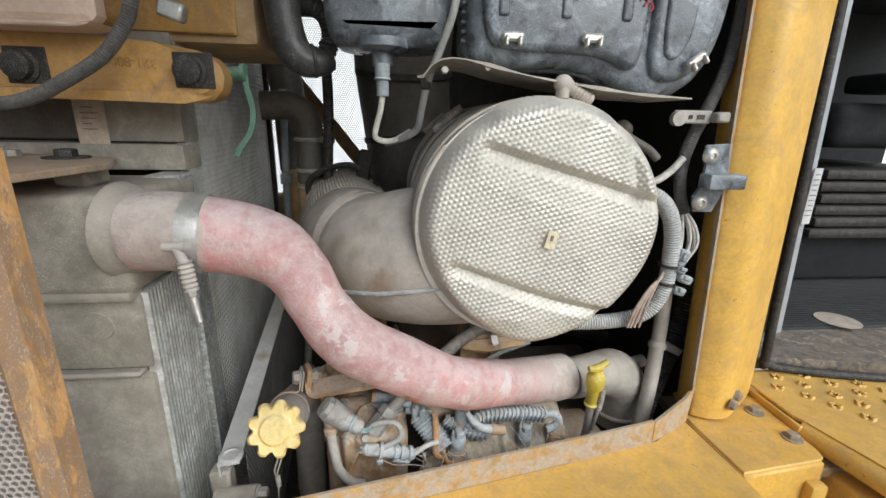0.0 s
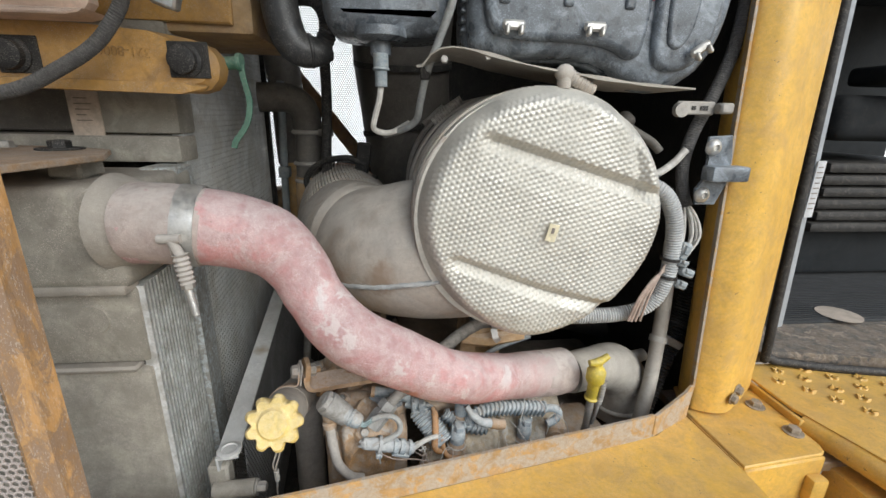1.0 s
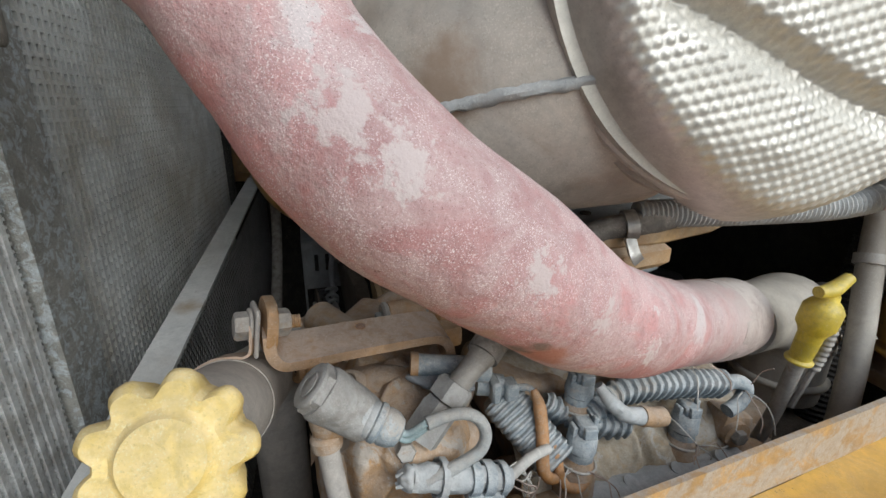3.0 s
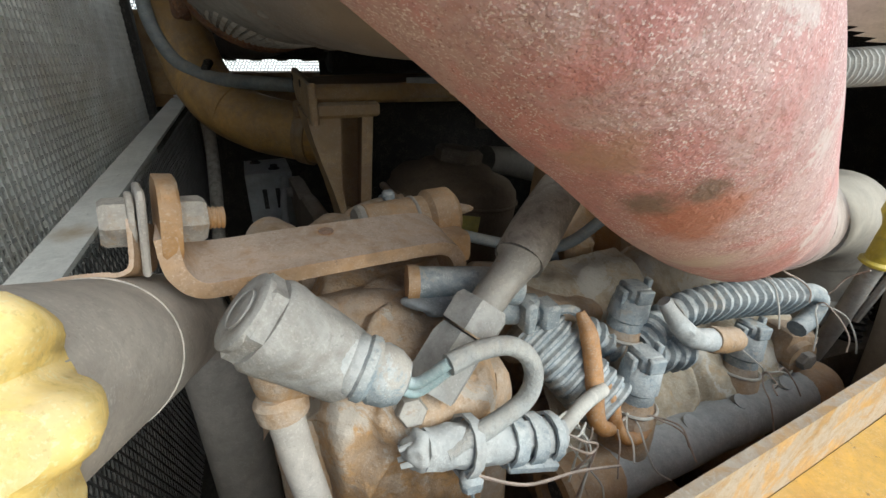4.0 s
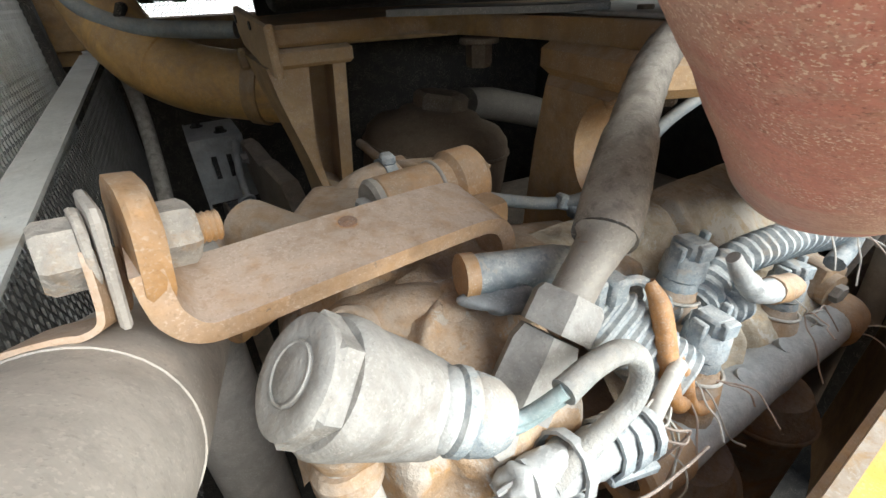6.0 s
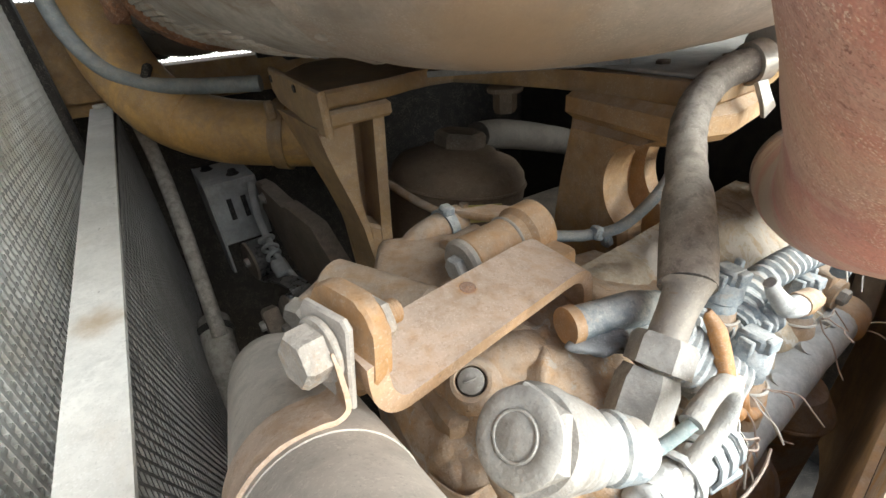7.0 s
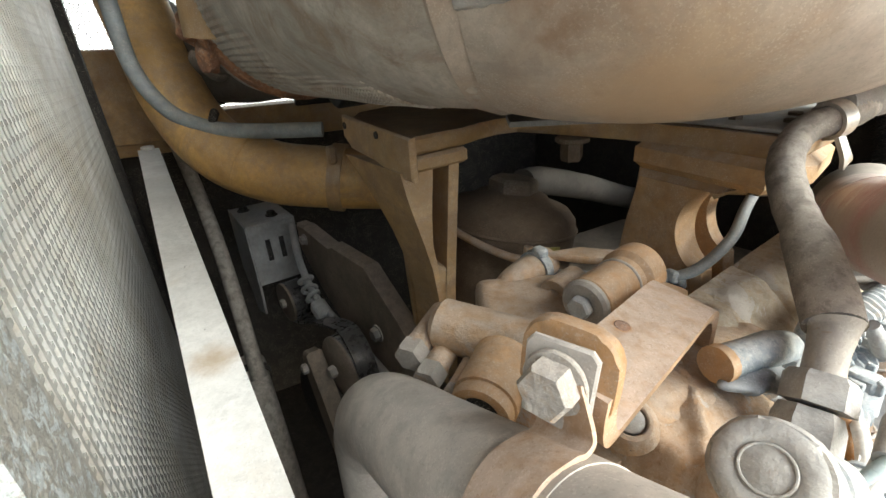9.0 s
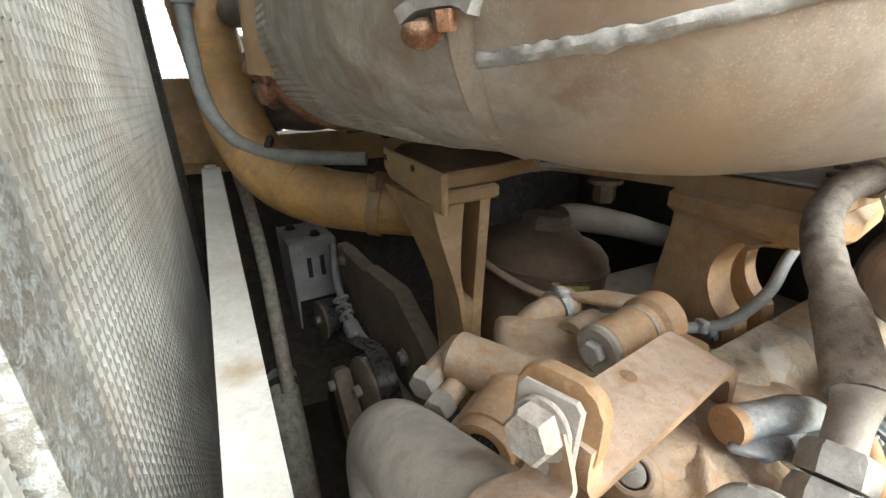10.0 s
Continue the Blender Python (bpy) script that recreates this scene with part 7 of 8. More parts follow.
add_tube(bm, [(0.300, 0.678, 1.806), (0.322, 0.674, 1.810), (0.334, 0.672, 1.802), (0.328, 0.670, 1.788), (0.312, 0.668, 1.782)], 0.0072, 10, 5)
part("loop", bm, BLUEGREY, cd)
bm = B()
add_tube(bm, [(0.104, 0.676, 1.838), (0.1065, 0.668, 1.826), (0.106, 0.658, 1.805), (0.1035, 0.648, 1.783), (0.108, 0.645, 1.774), (0.115, 0.645, 1.771)], [0.003, 0.0055, 0.0055, 0.0055, 0.005, 0.004], 12, 6)
part("orange_lead", bm, WIRE_ORANGE, cd, "worn orange conduit")
bm = B()
add_tube(bm, [(0.116, 0.657, 1.795), (0.1175, 0.650, 1.785), (0.119, 0.646, 1.772), (0.125, 0.643, 1.762), (0.136, 0.643, 1.758), (0.146, 0.646, 1.762)], 0.0042, 10, 6)
part("orange_lead", bm, WIRE_ORANGE, cd)
bm = B()
add_cyl(bm, (0.060, 0.695, 1.838), (0.082, 0.69, 1.836), 0.0095, seg=12)
add_box(bm, (0.072, 0.686, 1.838), (0.008, 0.020, 0.020), None, 0.002)
add_box(bm, (0.086, 0.684, 1.836), (0.012, 0.016, 0.016), None, 0.002)
part("side_connector", bm, BLUEGREY, cd)
bm = B()
add_tube(bm, [(0.088, 0.684, 1.836), (0.100, 0.680, 1.838), (0.106, 0.674, 1.834)], 0.003, 8, 4)
part("lead", bm, BLUEGREY, cd)


def plug(at, tilt, label, tall=0.035):
    """An upright engine plug: tapered boot, ribbed body and a capped head."""
    t = thing("plug", at, label, "plug", "engine plugs")
    p, d = Vector(at), Vector(tilt).normalized()
    b2 = B()
    add_lathe(b2, [(0.022, -0.050), (0.0185, -0.030), (0.0175, -0.012), (0.0165, 0), (0.0135, 0.004), (0.0125, 0.010)], p, d, 20)
    rough_up(b2, 0.0010, 110)
    part("seat", b2, CASTING, t)
    b2 = B()
    add_lathe(b2, [(0.0105, 0.006), (0.0125, 0.010), (0.0115, 0.016), (0.0135, 0.018), (0.0125, tall), (0.010, tall + 0.003)], p, d, 14)
    part("body", b2, BLUEGREY, t)
    a, u, v = tri_frame(d)
    b2 = B()
    q = p + d * (tall + 0.006)
    R = Matrix((u, v, a)).transposed()
    add_box(b2, q, (0.018, 0.016, 0.012), R, 0.002)
    add_box(b2, q + u * 0.010 + a * 0.001, (0.005, 0.012, 0.010), R, 0.001)
    add_box(b2, q - v * 0.010 - a * 0.006, (0.010, 0.004, 0.018), R, 0.001)
    add_box(b2, q + v * 0.009 + a * 0.003, (0.006, 0.004, 0.014), R, 0.001)
    part("head", b2, BLUEGREY, t)
    b2 = B()
    add_torus(b2, p + d * 0.004, d, 0.0155, 0.0011, 24, 6)
    part("wire_ring", b2, WIRE_PALE, t)
    return t


plug((0.136, 0.608, 1.800), (0.10, 0.05, 1), "blue grey engine plug in a dusty seat", 0.032)
plug((0.262, 0.636, 1.778), (0.12, 0.1, 1), "blue grey engine plug with bare wires", 0.034)
plug((0.148, 0.643, 1.830), (0.1, 0.0, 1), "dust caked upper engine plug", 0.030)
rnd = random.Random(21)
wi = thing("loose_wires", (0.2, 0.64, 1.75), "loose thin pale and copper wires", "wires")
for c, k in (((0.140, 0.636, 1.758), 6), ((0.275, 0.68, 1.82), 4), ((0.276, 0.655, 1.745), 6), ((0.33, 0.67, 1.79), 4), ((0.10, 0.615, 1.745), 3), ((0.35, 0.65, 1.70), 2)):
    for q in range(k):
        p = Vector(c)
        bm = B()
        pts = [p]
        d = Vector((rnd.uniform(-1, 1), rnd.uniform(-1, 0.3), rnd.uniform(-0.2, 1))).normalized()
        for s in range(5):
            d = (d + Vector((rnd.uniform(-0.6, 0.6), rnd.uniform(-0.6, 0.6), rnd.uniform(-0.8, 0.2)))).normalized()
            pts.append(pts[-1] + d * 0.010)
        add_tube(bm, pts, 0.0006, 5, 7)
        part("wire", bm, WIRE if q % 2 else WIRE_PALE, wi)

# ---- hydraulic hose with fittings ----
hh = thing("hydraulic_hose", (0.05, 0.66, 1.80), "dusty rubber hose on steel hex fittings", "hose")
bm = B()
add_tube(bm, [(0.062, 0.622, 1.928), (0.086, 0.643, 1.941), (0.115, 0.668, 1.953), (0.145, 0.690, 1.966), (0.172, 0.701, 1.978), (0.195, 0.702, 1.987), (0.219, 0.694, 1.992), (0.26, 0.695, 2.000), (0.33, 0.72, 2.02)], 0.0112, 22, 8, rough=0.0008, rough_scale=160)
part("hose", bm, RUBBER_DUSTY, hh)
bm = B()
add_tube(bm, [(0.046, 0.608, 1.918), (0.060, 0.620, 1.927), (0.084, 0.641, 1.940), (0.092, 0.648, 1.943)], [0.0130, 0.0136, 0.0130, 0.0120], 22, 4)
part("crimp_sleeve", bm, RUBBER_DUSTY, hh)
bm = B()
add_tube(bm, [(0.024, 0.599, 1.898), (0.036, 0.604, 1.909), (0.044, 0.607, 1.916), (0.047, 0.609, 1.919)], [0.0088, 0.0088, 0.0100, 0.0128], 18, 3)
part("ferrule", bm, STEEL, hh)
fx = Vector((0.62, 0.28, 0.73)).normalized()
bm = B()
add_hex(bm, Vector((0.0165, 0.5955, 1.8905)), fx, 0.0150, 0.0155)
part("swivel_nut", bm, SENSOR, hh)
bm = B()
add_hex(bm, Vector((-0.004, 0.588, 1.866)), fx, 0.0146, 0.031)
part("adapter", bm, SENSOR, hh)
bm = B()
add_band(bm, (0.212, 0.6965, 1.9905), (1, -0.25, 0.2), 0.0116, 0.011, 0.003, 28)
add_strip(bm, [(0.209, 0.688, 1.980), (0.212, 0.682, 1.966), (0.218, 0.682, 1.958)], 0.011, 0.003, (1, 0, 0), 3)
part("clamp", bm, ZINC, hh, "white hose clamp")

# stub with orange sleeve
stb = thing("hose_stub", (0.02, 0.68, 1.82), "blue grey hose stub with an orange sleeve", "hose")
bm = B()
add_tube(bm, [(-0.008, 0.6785, 1.8715), (0.012, 0.676, 1.870), (0.034, 0.674, 1.867), (0.055, 0.674, 1.860)], [0.0098, 0.0098, 0.0108, 0.0095], 16, 4)
part("hose", bm, BLUEGREY, stb)
bm = B()
add_tube(bm, [(-0.0135, 0.679, 1.872), (-0.007, 0.6785, 1.8715)], 0.0108, 16, 1)
part("sleeve", bm, ORANGE, stb)
bm = B()
add_blob(bm, (0.014, 0.668, 1.858), (0.030, 0.011, 0.0055), (0, 12, -5), 5, 0.007, 110)
part("dirt_cake", bm, SLATE, stb)

# thin hose on the far side
tn = thing("thin_hose", (0.12, 0.75, 1.84), "thin grey braided hose with blue clips", "hose")
bm = B()
add_tube(bm, [(0.02, 0.835, 1.85), (0.06, 0.81, 1.846), (0.10, 0.795, 1.838), (0.132, 0.786, 1.833), (0.155, 0.770, 1.842), (0.185, 0.762, 1.868), (0.225, 0.775, 1.888), (0.30, 0.80, 1.90)], 0.0052, 12, 6)
part("hose", bm, BLUEHOSE, tn)
bm = B()
add_box(bm, (0.138, 0.782, 1.835), (0.011, 0.012, 0.012), Matrix.Rotation(0.4, 3, "Y"), 0.002)
add_box(bm, (0.146, 0.778, 1.828), (0.009, 0.010, 0.016), Matrix.Rotation(-0.4, 3, "Y"), 0.002)
part("clip", bm, BLUEGREY, tn)

# ---- pedestals and mounting plate ----
pd = thing("exhaust_mount", (0.1, 0.93, 1.7), "dusty yellow cast pedestals and plate under the canister", "mount")
bm = B()
add_prism(bm, [(-0.010, 1.16), (-0.054, 1.075), (-0.056, 1.040), (-0.043, 0.910), (0.024, 0.922), (0.050, 0.938), (0.080, 0.950), (0.108, 0.946), (0.124, 0.912), (0.136, 0.863), (0.150, 0.832), (0.160, 0.800), (0.164, 0.750), (0.160, 0.706), (0.180, 0.694), (0.260, 0.706), (0.345, 0.738), (0.42, 0.785), (0.42, 1.13), (0.1, 1.22)], 0.017, Matrix.Translation((0, 0, 1.9745)), 0.003)
part("plate", bm, YELLOW_DIRT_SHADE, pd)
bm = B()
add_prism(bm, [(0.906, 1.985), (1.048, 1.996), (1.048, 1.972), (1.030, 1.960), (0.975, 1.957), (0.945, 1.946), (0.906, 1.944)], 0.008, basis((0.0795, 0, 0), (-0.139, 1, 0), (0, 0, 1)), 0.002)
part("side_flange", bm, YELLOW_DIRT_SHADE, pd)
bm = B()
add_prism(bm, [(-0.045, 0.904), (0.022, 0.916), (0.022, 0.985), (-0.045, 0.985)], 0.0155, Matrix.Translation((0, 0, 1.9580)), 0.003)
part("pad", bm, YELLOW_DIRT_SHADE, pd)
bm = B()
# tall leg: bright right flange, set back web and a wedge shaped gusset towards the radiator
add_rings(bm, [[Vector(p) for p in ((a, 0.922, z), (a + 0.0118, 0.922, z), (a + 0.0118, 0.985, z), (a, 0.985, z))] for z, a in ((1.951, 0.0035), (1.90, -0.0005), (1.85, -0.0045), (1.80, -0.0080), (1.68, -0.0110))])
part("right_flange", bm, YELLOW_DIRT_SHADE, pd, angle=20)
bm = B()
add_prism(bm, [(-0.040, 1.951), (0.0060, 1.951), (-0.0060, 1.68), (-0.026, 1.68), (-0.032, 1.80)], 0.010, basis((0, 0.974, 0), (1, 0, 0), (0, 0, 1)), 0.002)
part("leg_web", bm, YELLOW_DIRT_SHADE, pd)
bm = B()
add_rings(bm, [[Vector(p) for p in ((a, 0.914, z), (b, 0.914, z), (b, 0.966, z), (c, y, z))] for z, a, b, c, y in ((1.951, -0.054, -0.019, -0.068, 1.045), (1.925, -0.049, -0.0215, -0.061, 1.010), (1.90, -0.0425, -0.0235, -0.053, 0.992), (1.87, -0.034, -0.0245, -0.044, 0.978), (1.84, -0.027, -0.0205, -0.037, 0.968), (1.80, -0.022, -0.018, -0.032, 0.960), (1.68, -0.020, -0.016, -0.030, 0.955))])
part("gusset", bm, YELLOW_DIRT_SHADE, pd, angle=20)
bm = B()
add_prism(bm, [(-0.021, 1.842), (-0.0035, 1.832), (-0.0085, 1.68), (-0.022, 1.68)], 0.036, basis((0, 0.940, 0), (1, 0, 0), (0, 0, 1)), 0.004)
part("lower_lip", bm, YELLOW_DIRT_SHADE, pd)
for p in ((-0.0677, 1.030, 1.985), (-0.0577, 0.958, 1.982)):
    bm = B()
    add_lathe(bm, [(0.0038, 0), (0.0038, 0.0012)], p, (-1, -0.139, 0), 12)
    part("hole", bm, RUBBER, pd)
bm = B()
# near leg, turned to the side, with an open arch
arch = [(0.738 + 0.035 * math.cos(radians(q)), 1.892 + 0.041 * math.sin(radians(q))) for q in range(-80, 81, 8)]
W = [(0.826, 1.9375), (0.829, 1.88), (0.836, 1.82), (0.850, 1.76), (0.744, 1.76), (0.738, 1.82)] + arch + [(0.720, 1.9335), (0.712, 1.9375)]
add_prism(bm, W, 0.030, basis((0.178, 0, 0), (0, 1, 0), (0, 0, 1)), 0.007)
part("near_leg", bm, LEG, pd)
bm = B()
add_prism(bm, [(y + 0.012, z) for y, z in W], 0.016, basis((0.238, 0, 0), (0, 1, 0), (0, 0, 1)), 0.004)
part("near_web", bm, LEG, pd)
bm = B()
add_slab(bm, (0.185, 0.800, 1.77), (0.240, 0.835, 1.936), 0.008, 2)
part("near_back", bm, LEG, pd)
bm = B()
add_prism(bm, [(0.156, 0.704), (0.162, 0.828), (0.27, 0.850), (0.275, 0.712), (0.20, 0.692)], 0.028, Matrix.Translation((0, 0, 1.9515)), 0.007)
part("near_pad", bm, LEG, pd)
bm = B()
add_prism(bm, [(0.140, 0.742), (0.146, 0.86), (0.28, 0.87), (0.27, 0.725)], 0.020, Matrix.Translation((0, 0, 1.760)), 0.005)
part("near_foot", bm, CASTING, pd)
bolt(pd, (0.185, 0.735, 1.775), (0, 0, 1), 0.009, 0.008, BLOCK, 0.014)
bolt(pd, (0.131, 0.882, 1.965), (0, 0, -1), 0.012, 0.020, BLOCK, 0.018)
bolt(pd, (0.200, 0.728, 1.937), (0, 0, -1), 0.010, 0.008, BLOCK, 0.013)
bm = B()
add_prism(bm, [(0.170, 0.700), (0.180, 0.698), (0.260, 0.710), (0.345, 0.742), (0.41, 0.79), (0.41, 0.90), (0.17, 0.90)], 0.003, Matrix.Translation((0, 0, 1.9850)), 0.001)
part("top_plate", bm, PALE, pd, "pale dust covered top plate")
for p in ((0.210, 0.722), (0.250, 0.738), (0.200, 0.760)):
    bolt(pd, (*p, 1.9865), (0, 0, 1), 0.006, 0.003, BLOCK, 0.0)
# dark strap below the canister
ms = thing("mount_strap", (0.2, 0.8, 1.97), "dark bent mounting strap under the canister", "strap")
bm = B()
add_strip(bm, [(0.06, 0.90, 1.9885), (0.11, 0.868, 1.9885), (0.15, 0.845, 1.9880), (0.19, 0.815, 1.9885), (0.205, 0.803, 1.9890)], 0.060, 0.005, (0.5, 0.8, 0), 6)
part("strap", bm, SLATE, ms)

# ---- oil reservoir ----
tk = thing("reservoir", (0.15, 1.06, 1.6), "dusty brown round plastic reservoir with a warning label", "reservoir")
RX, RY = 0.130, 0.985
RAX = Vector((0.15, 0.0, 1.0)).normalized()
bm = B()
add_lathe(bm, [(0.080, -0.25), (0.087, -0.23), (0.089, -0.06), (0.089, -0.030), (0.086, -0.014), (0.076, -0.003), (0.052, 0.004), (0.046, 0.011), (0.036, 0.014), (0.01, 0.015)], (RX, RY, 1.868), RAX, 44)
part("body", bm, RESERVOIR, tk)
bm = B()
add_tube(bm, [(0.195, 1.045, 1.868), (0.26, 1.078, 1.852), (0.40, 1.115, 1.806), (0.53, 1.15, 1.756), (0.69, 1.19, 1.70)], [0.020, 0.023, 0.024, 0.024, 0.024], 20, 6, rough=0.001, rough_scale=30)
part("outlet_pipe", bm, DUCT, tk, "dusty outlet pipe")
bm = B()
add_torus(bm, Vector((RX, RY, 1.868)) - RAX * 0.028, RAX, 0.089, 0.0022, 44, 6)
part("rim", bm, RESERVOIR, tk)
bm = B()
add_hex(bm, Vector((RX, RY, 1.868)) + RAX * 0.010, RAX, 0.033, 0.022)
part("filler_cap", bm, BLOCK, tk, "dark six-sided filler cap")
bm = B()
LP = Vector((0.112, RY - 0.0878, 1.825))
add_prism(bm, [(-0.021, -0.011), (0.021, -0.011), (0.021, 0.011), (-0.021, 0.011)], 0.0012, basis(LP, (1, -0.20, -0.15), (0.15, 0, 1)), 0.0)
lb = part("label", bm, LABELY, tk, "yellow warning label")
bm = B()
add_prism(bm, [(-0.018, -0.009), (-0.002, -0.009), (-0.010, 0.009)], 0.0012, basis(LP + Vector((0, -0.001, 0)), (1, -0.20, -0.15), (0.15, 0, 1)), 0.0)
part("pictogram", bm, INK, lb)
bm = B()
add_prism(bm, [(0.002, -0.008), (0.017, -0.008), (0.017, 0.008), (0.002, 0.008)], 0.0012, basis(LP + Vector((0, -0.001, 0)), (1, -0.20, -0.15), (0.15, 0, 1)), 0.0)
part("pictogram", bm, INK, lb)
bm = B()
add_tube(bm, [(0.03, 0.985, 1.855), (0.045, 0.935, 1.845), (0.062, 0.898, 1.838), (0.078, 0.882, 1.836)], 0.005, 10, 5)
part("bleed_line", bm, CASTING, tk)
bm = B()
add_cyl(bm, (0.076, 0.884, 1.832), (0.078, 0.884, 1.852), 0.005)
add_hex(bm, Vector((0.076, 0.884, 1.832)), (0, 0, -1), 0.008, 0.010)
part("bleed_valve", bm, CASTING, tk)

# ---- big yellow pipe ----
yp = thing("yellow_pipe", (-0.2, 1.2, 1.9), "dusty yellow painted steel pipe bend behind the radiator", "pipe")
bm = B()
add_tube(bm, [(-0.260, 1.335, 2.235), (-0.256, 1.328, 2.18), (-0.248, 1.315, 2.12), (-0.230, 1.26, 2.015), (-0.195, 1.21, 1.950), (-0.138, 1.175, 1.916), (-0.07, 1.145, 1.902), (0.02, 1.11, 1.890)], [0.043] * 8, 30, 8)
part("pipe", bm, YELLOW_PIPE, yp)
bm = B()
add_tube(bm, [(-0.258, 1.331, 2.20), (-0.262, 1.338, 2.26), (-0.267, 1.345, 2.36), (-0.280, 1.35, 2.50)], 0.046, 24, 6)
part("rubber_sleeve", bm, DUCT, yp, "dark rubber sleeve hose")
for c, d in (((-0.236, 1.28, 2.045), (0.25, -0.45, -0.85)), ((-0.165, 1.19, 1.930), (0.75, -0.5, -0.45))):
    bm = B()
    add_torus(bm, c, d, 0.0432, 0.0014, 40, 6)
    part("seam", bm, YELLOW_PIPE, yp)
bm = B()
add_band(bm, (-0.055, 1.14, 1.900), (0.85, -0.45, -0.15), 0.0435, 0.018, 0.004, 36)
add_box(bm, (-0.070, 1.105, 1.940), (0.012, 0.012, 0.024), None, 0.003)
part("clamp", bm, YELLOW_DIRT_SHADE, yp)
yh = thing("overflow_hose", (-0.2, 1.2, 1.95), "blue grey rubber hose curving over the yellow pipe", "hose")
bm = B()
add_tube(bm, [(-0.262, 1.25, 2.42), (-0.268, 1.245, 2.22), (-0.270, 1.24, 2.125), (-0.266, 1.23, 2.055), (-0.241, 1.21, 2.006), (-0.20, 1.185, 1.982), (-0.150, 1.165, 1.974), (-0.07, 1.13, 1.970)], 0.0098, 16, 7)
part("hose", bm, BLUEHOSE, yh)
bm = B()
add_box(bm, (-0.268, 1.245, 2.185), (0.03, 0.03, 0.030), None, 0.006, 2)
part("clip", bm, BLUEHOSE, yh)
bm = B()
add_box(bm, (-0.195, 1.190, 1.990), (0.010, 0.024, 0.030), Matrix.Rotation(0.5, 3, "Y"), 0.003)
part("clip", bm, DARK, yh)

# ---- belt drive side ----
ab = thing("alternator_guard", (-0.13, 1.42, 1.6), "pale slotted steel guard box above the belt", "guard box")
bm = B()
add_prism(bm, [(1.355, 1.62), (1.345, 1.680), (1.345, 1.796), (1.47, 1.800), (1.47, 1.68), (1.41, 1.60)], 0.004, basis((-0.165, 0, 0), (0, 1, 0), (0, 0, 1)), 0.001)
part("side", bm, PALE, ab)
bm = B()
add_slab(bm, (-0.165, 1.345, 1.794), (-0.082, 1.47, 1.799), 0.001)
part("top", bm, PALE, ab)
bm = B()
add_slab(bm, (-0.165, 1.342, 1.684), (-0.082, 1.346, 1.799), 0.001)
part("front", bm, PALE, ab)
for x in (-0.136, -0.112):
    bm = B()
    add_prism(bm, [(-0.0042, -0.020), (0.0042, -0.020), (0.0042, 0.020), (-0.0042, 0.020)], 0.002, basis((x, 1.3415, 1.748), (1, 0, 0), (0.0, 0, 1)), 0.0008)
    part("slot", bm, RUBBER, ab)
for p in ((-0.145, 1.440, 1.799), (-0.112, 1.375, 1.799)):
    bolt(ab, p, (0, 0, 1), 0.008, 0.007, DARK, 0.011)
bd = thing("belt_drive", (-0.12, 1.15, 1.4), "black ribbed belt over idler and tensioner pulleys", "belt drive")
bm = B()
add_lathe(bm, [(0.010, -0.001), (0.013, 0.001), (0.034, 0.002), (0.034, 0.032), (0.02, 0.034)], (-0.142, 1.290, 1.655), (1, 0.1, 0), 34)
part("idler_pulley", bm, PULLEY, bd)
bm = B()
add_lathe(bm, [(0.0335, -0.0015), (0.0352, -0.001), (0.0352, 0.003), (0.0335, 0.0035)], (-0.142, 1.290, 1.655), (1, 0.1, 0), 34)
part("idler_rim", bm, BRKT, bd)
bolt(bd, (-0.143, 1.290, 1.655), (-1, -0.1, 0), 0.008, 0.008, STEEL, 0.0)
bm = B()
add_lathe(bm, [(0.010, -0.002), (0.012, 0.0), (0.046, 0.004), (0.047, 0.006), (0.047, 0.036), (0.02, 0.038)], (-0.136, 1.090, 1.635), (1, 0.1, 0), 40)
part("tensioner_pulley", bm, PULLEY, bd)
bm = B()
add_lathe(bm, [(0.012, -0.004), (0.043, -0.001), (0.0475, 0.003), (0.0480, 0.006), (0.044, 0.006)], (-0.137, 1.090, 1.635), (1, 0.1, 0), 40)
part("pulley_face", bm, BRKT, bd)
bolt(bd, (-0.141, 1.090, 1.635), (-1, -0.1, 0), 0.009, 0.010, STEEL, 0.0)
bm = B()
add_strip(bm, [(-0.112, 1.03, 1.58), (-0.112, 1.045, 1.655), (-0.112, 1.08, 1.687), (-0.112, 1.12, 1.683), (-0.118, 1.20, 1.655), (-0.12, 1.26, 1.625), (-0.12, 1.32, 1.60)], 0.028, 0.004, (1, 0, 0), 6)
part("belt", bm, PULLEY, bd)
bm = B()
add_prism(bm, [(1.05, 1.53), (1.02, 1.46), (1.07, 1.45), (1.12, 1.56), (1.155, 1.61), (1.150, 1.645), (1.125, 1.655), (1.09, 1.60)], 0.024, basis((-0.155, 0, 0), (0, 1, 0), (0, 0, 1)), 0.004)
part("tensioner_arm", bm, BRKT, bd)
bolt(bd, (-0.167, 1.135, 1.625), (-1, 0, 0), 0.008, 0.008, STEEL, 0.0)
bm = B()
add_lathe(bm, [(0.02, 0), (0.075, 0.004), (0.078, 0.03), (0.03, 0.034)], (-0.15, 1.20, 1.48), (1, 0.1, 0), 36)
part("crank_pulley", bm, DARK, bd)
bp_ = thing("alternator_bracket", (-0.06, 1.15, 1.5), "dusty brown cast alternator bracket plate", "bracket")
bm = B()
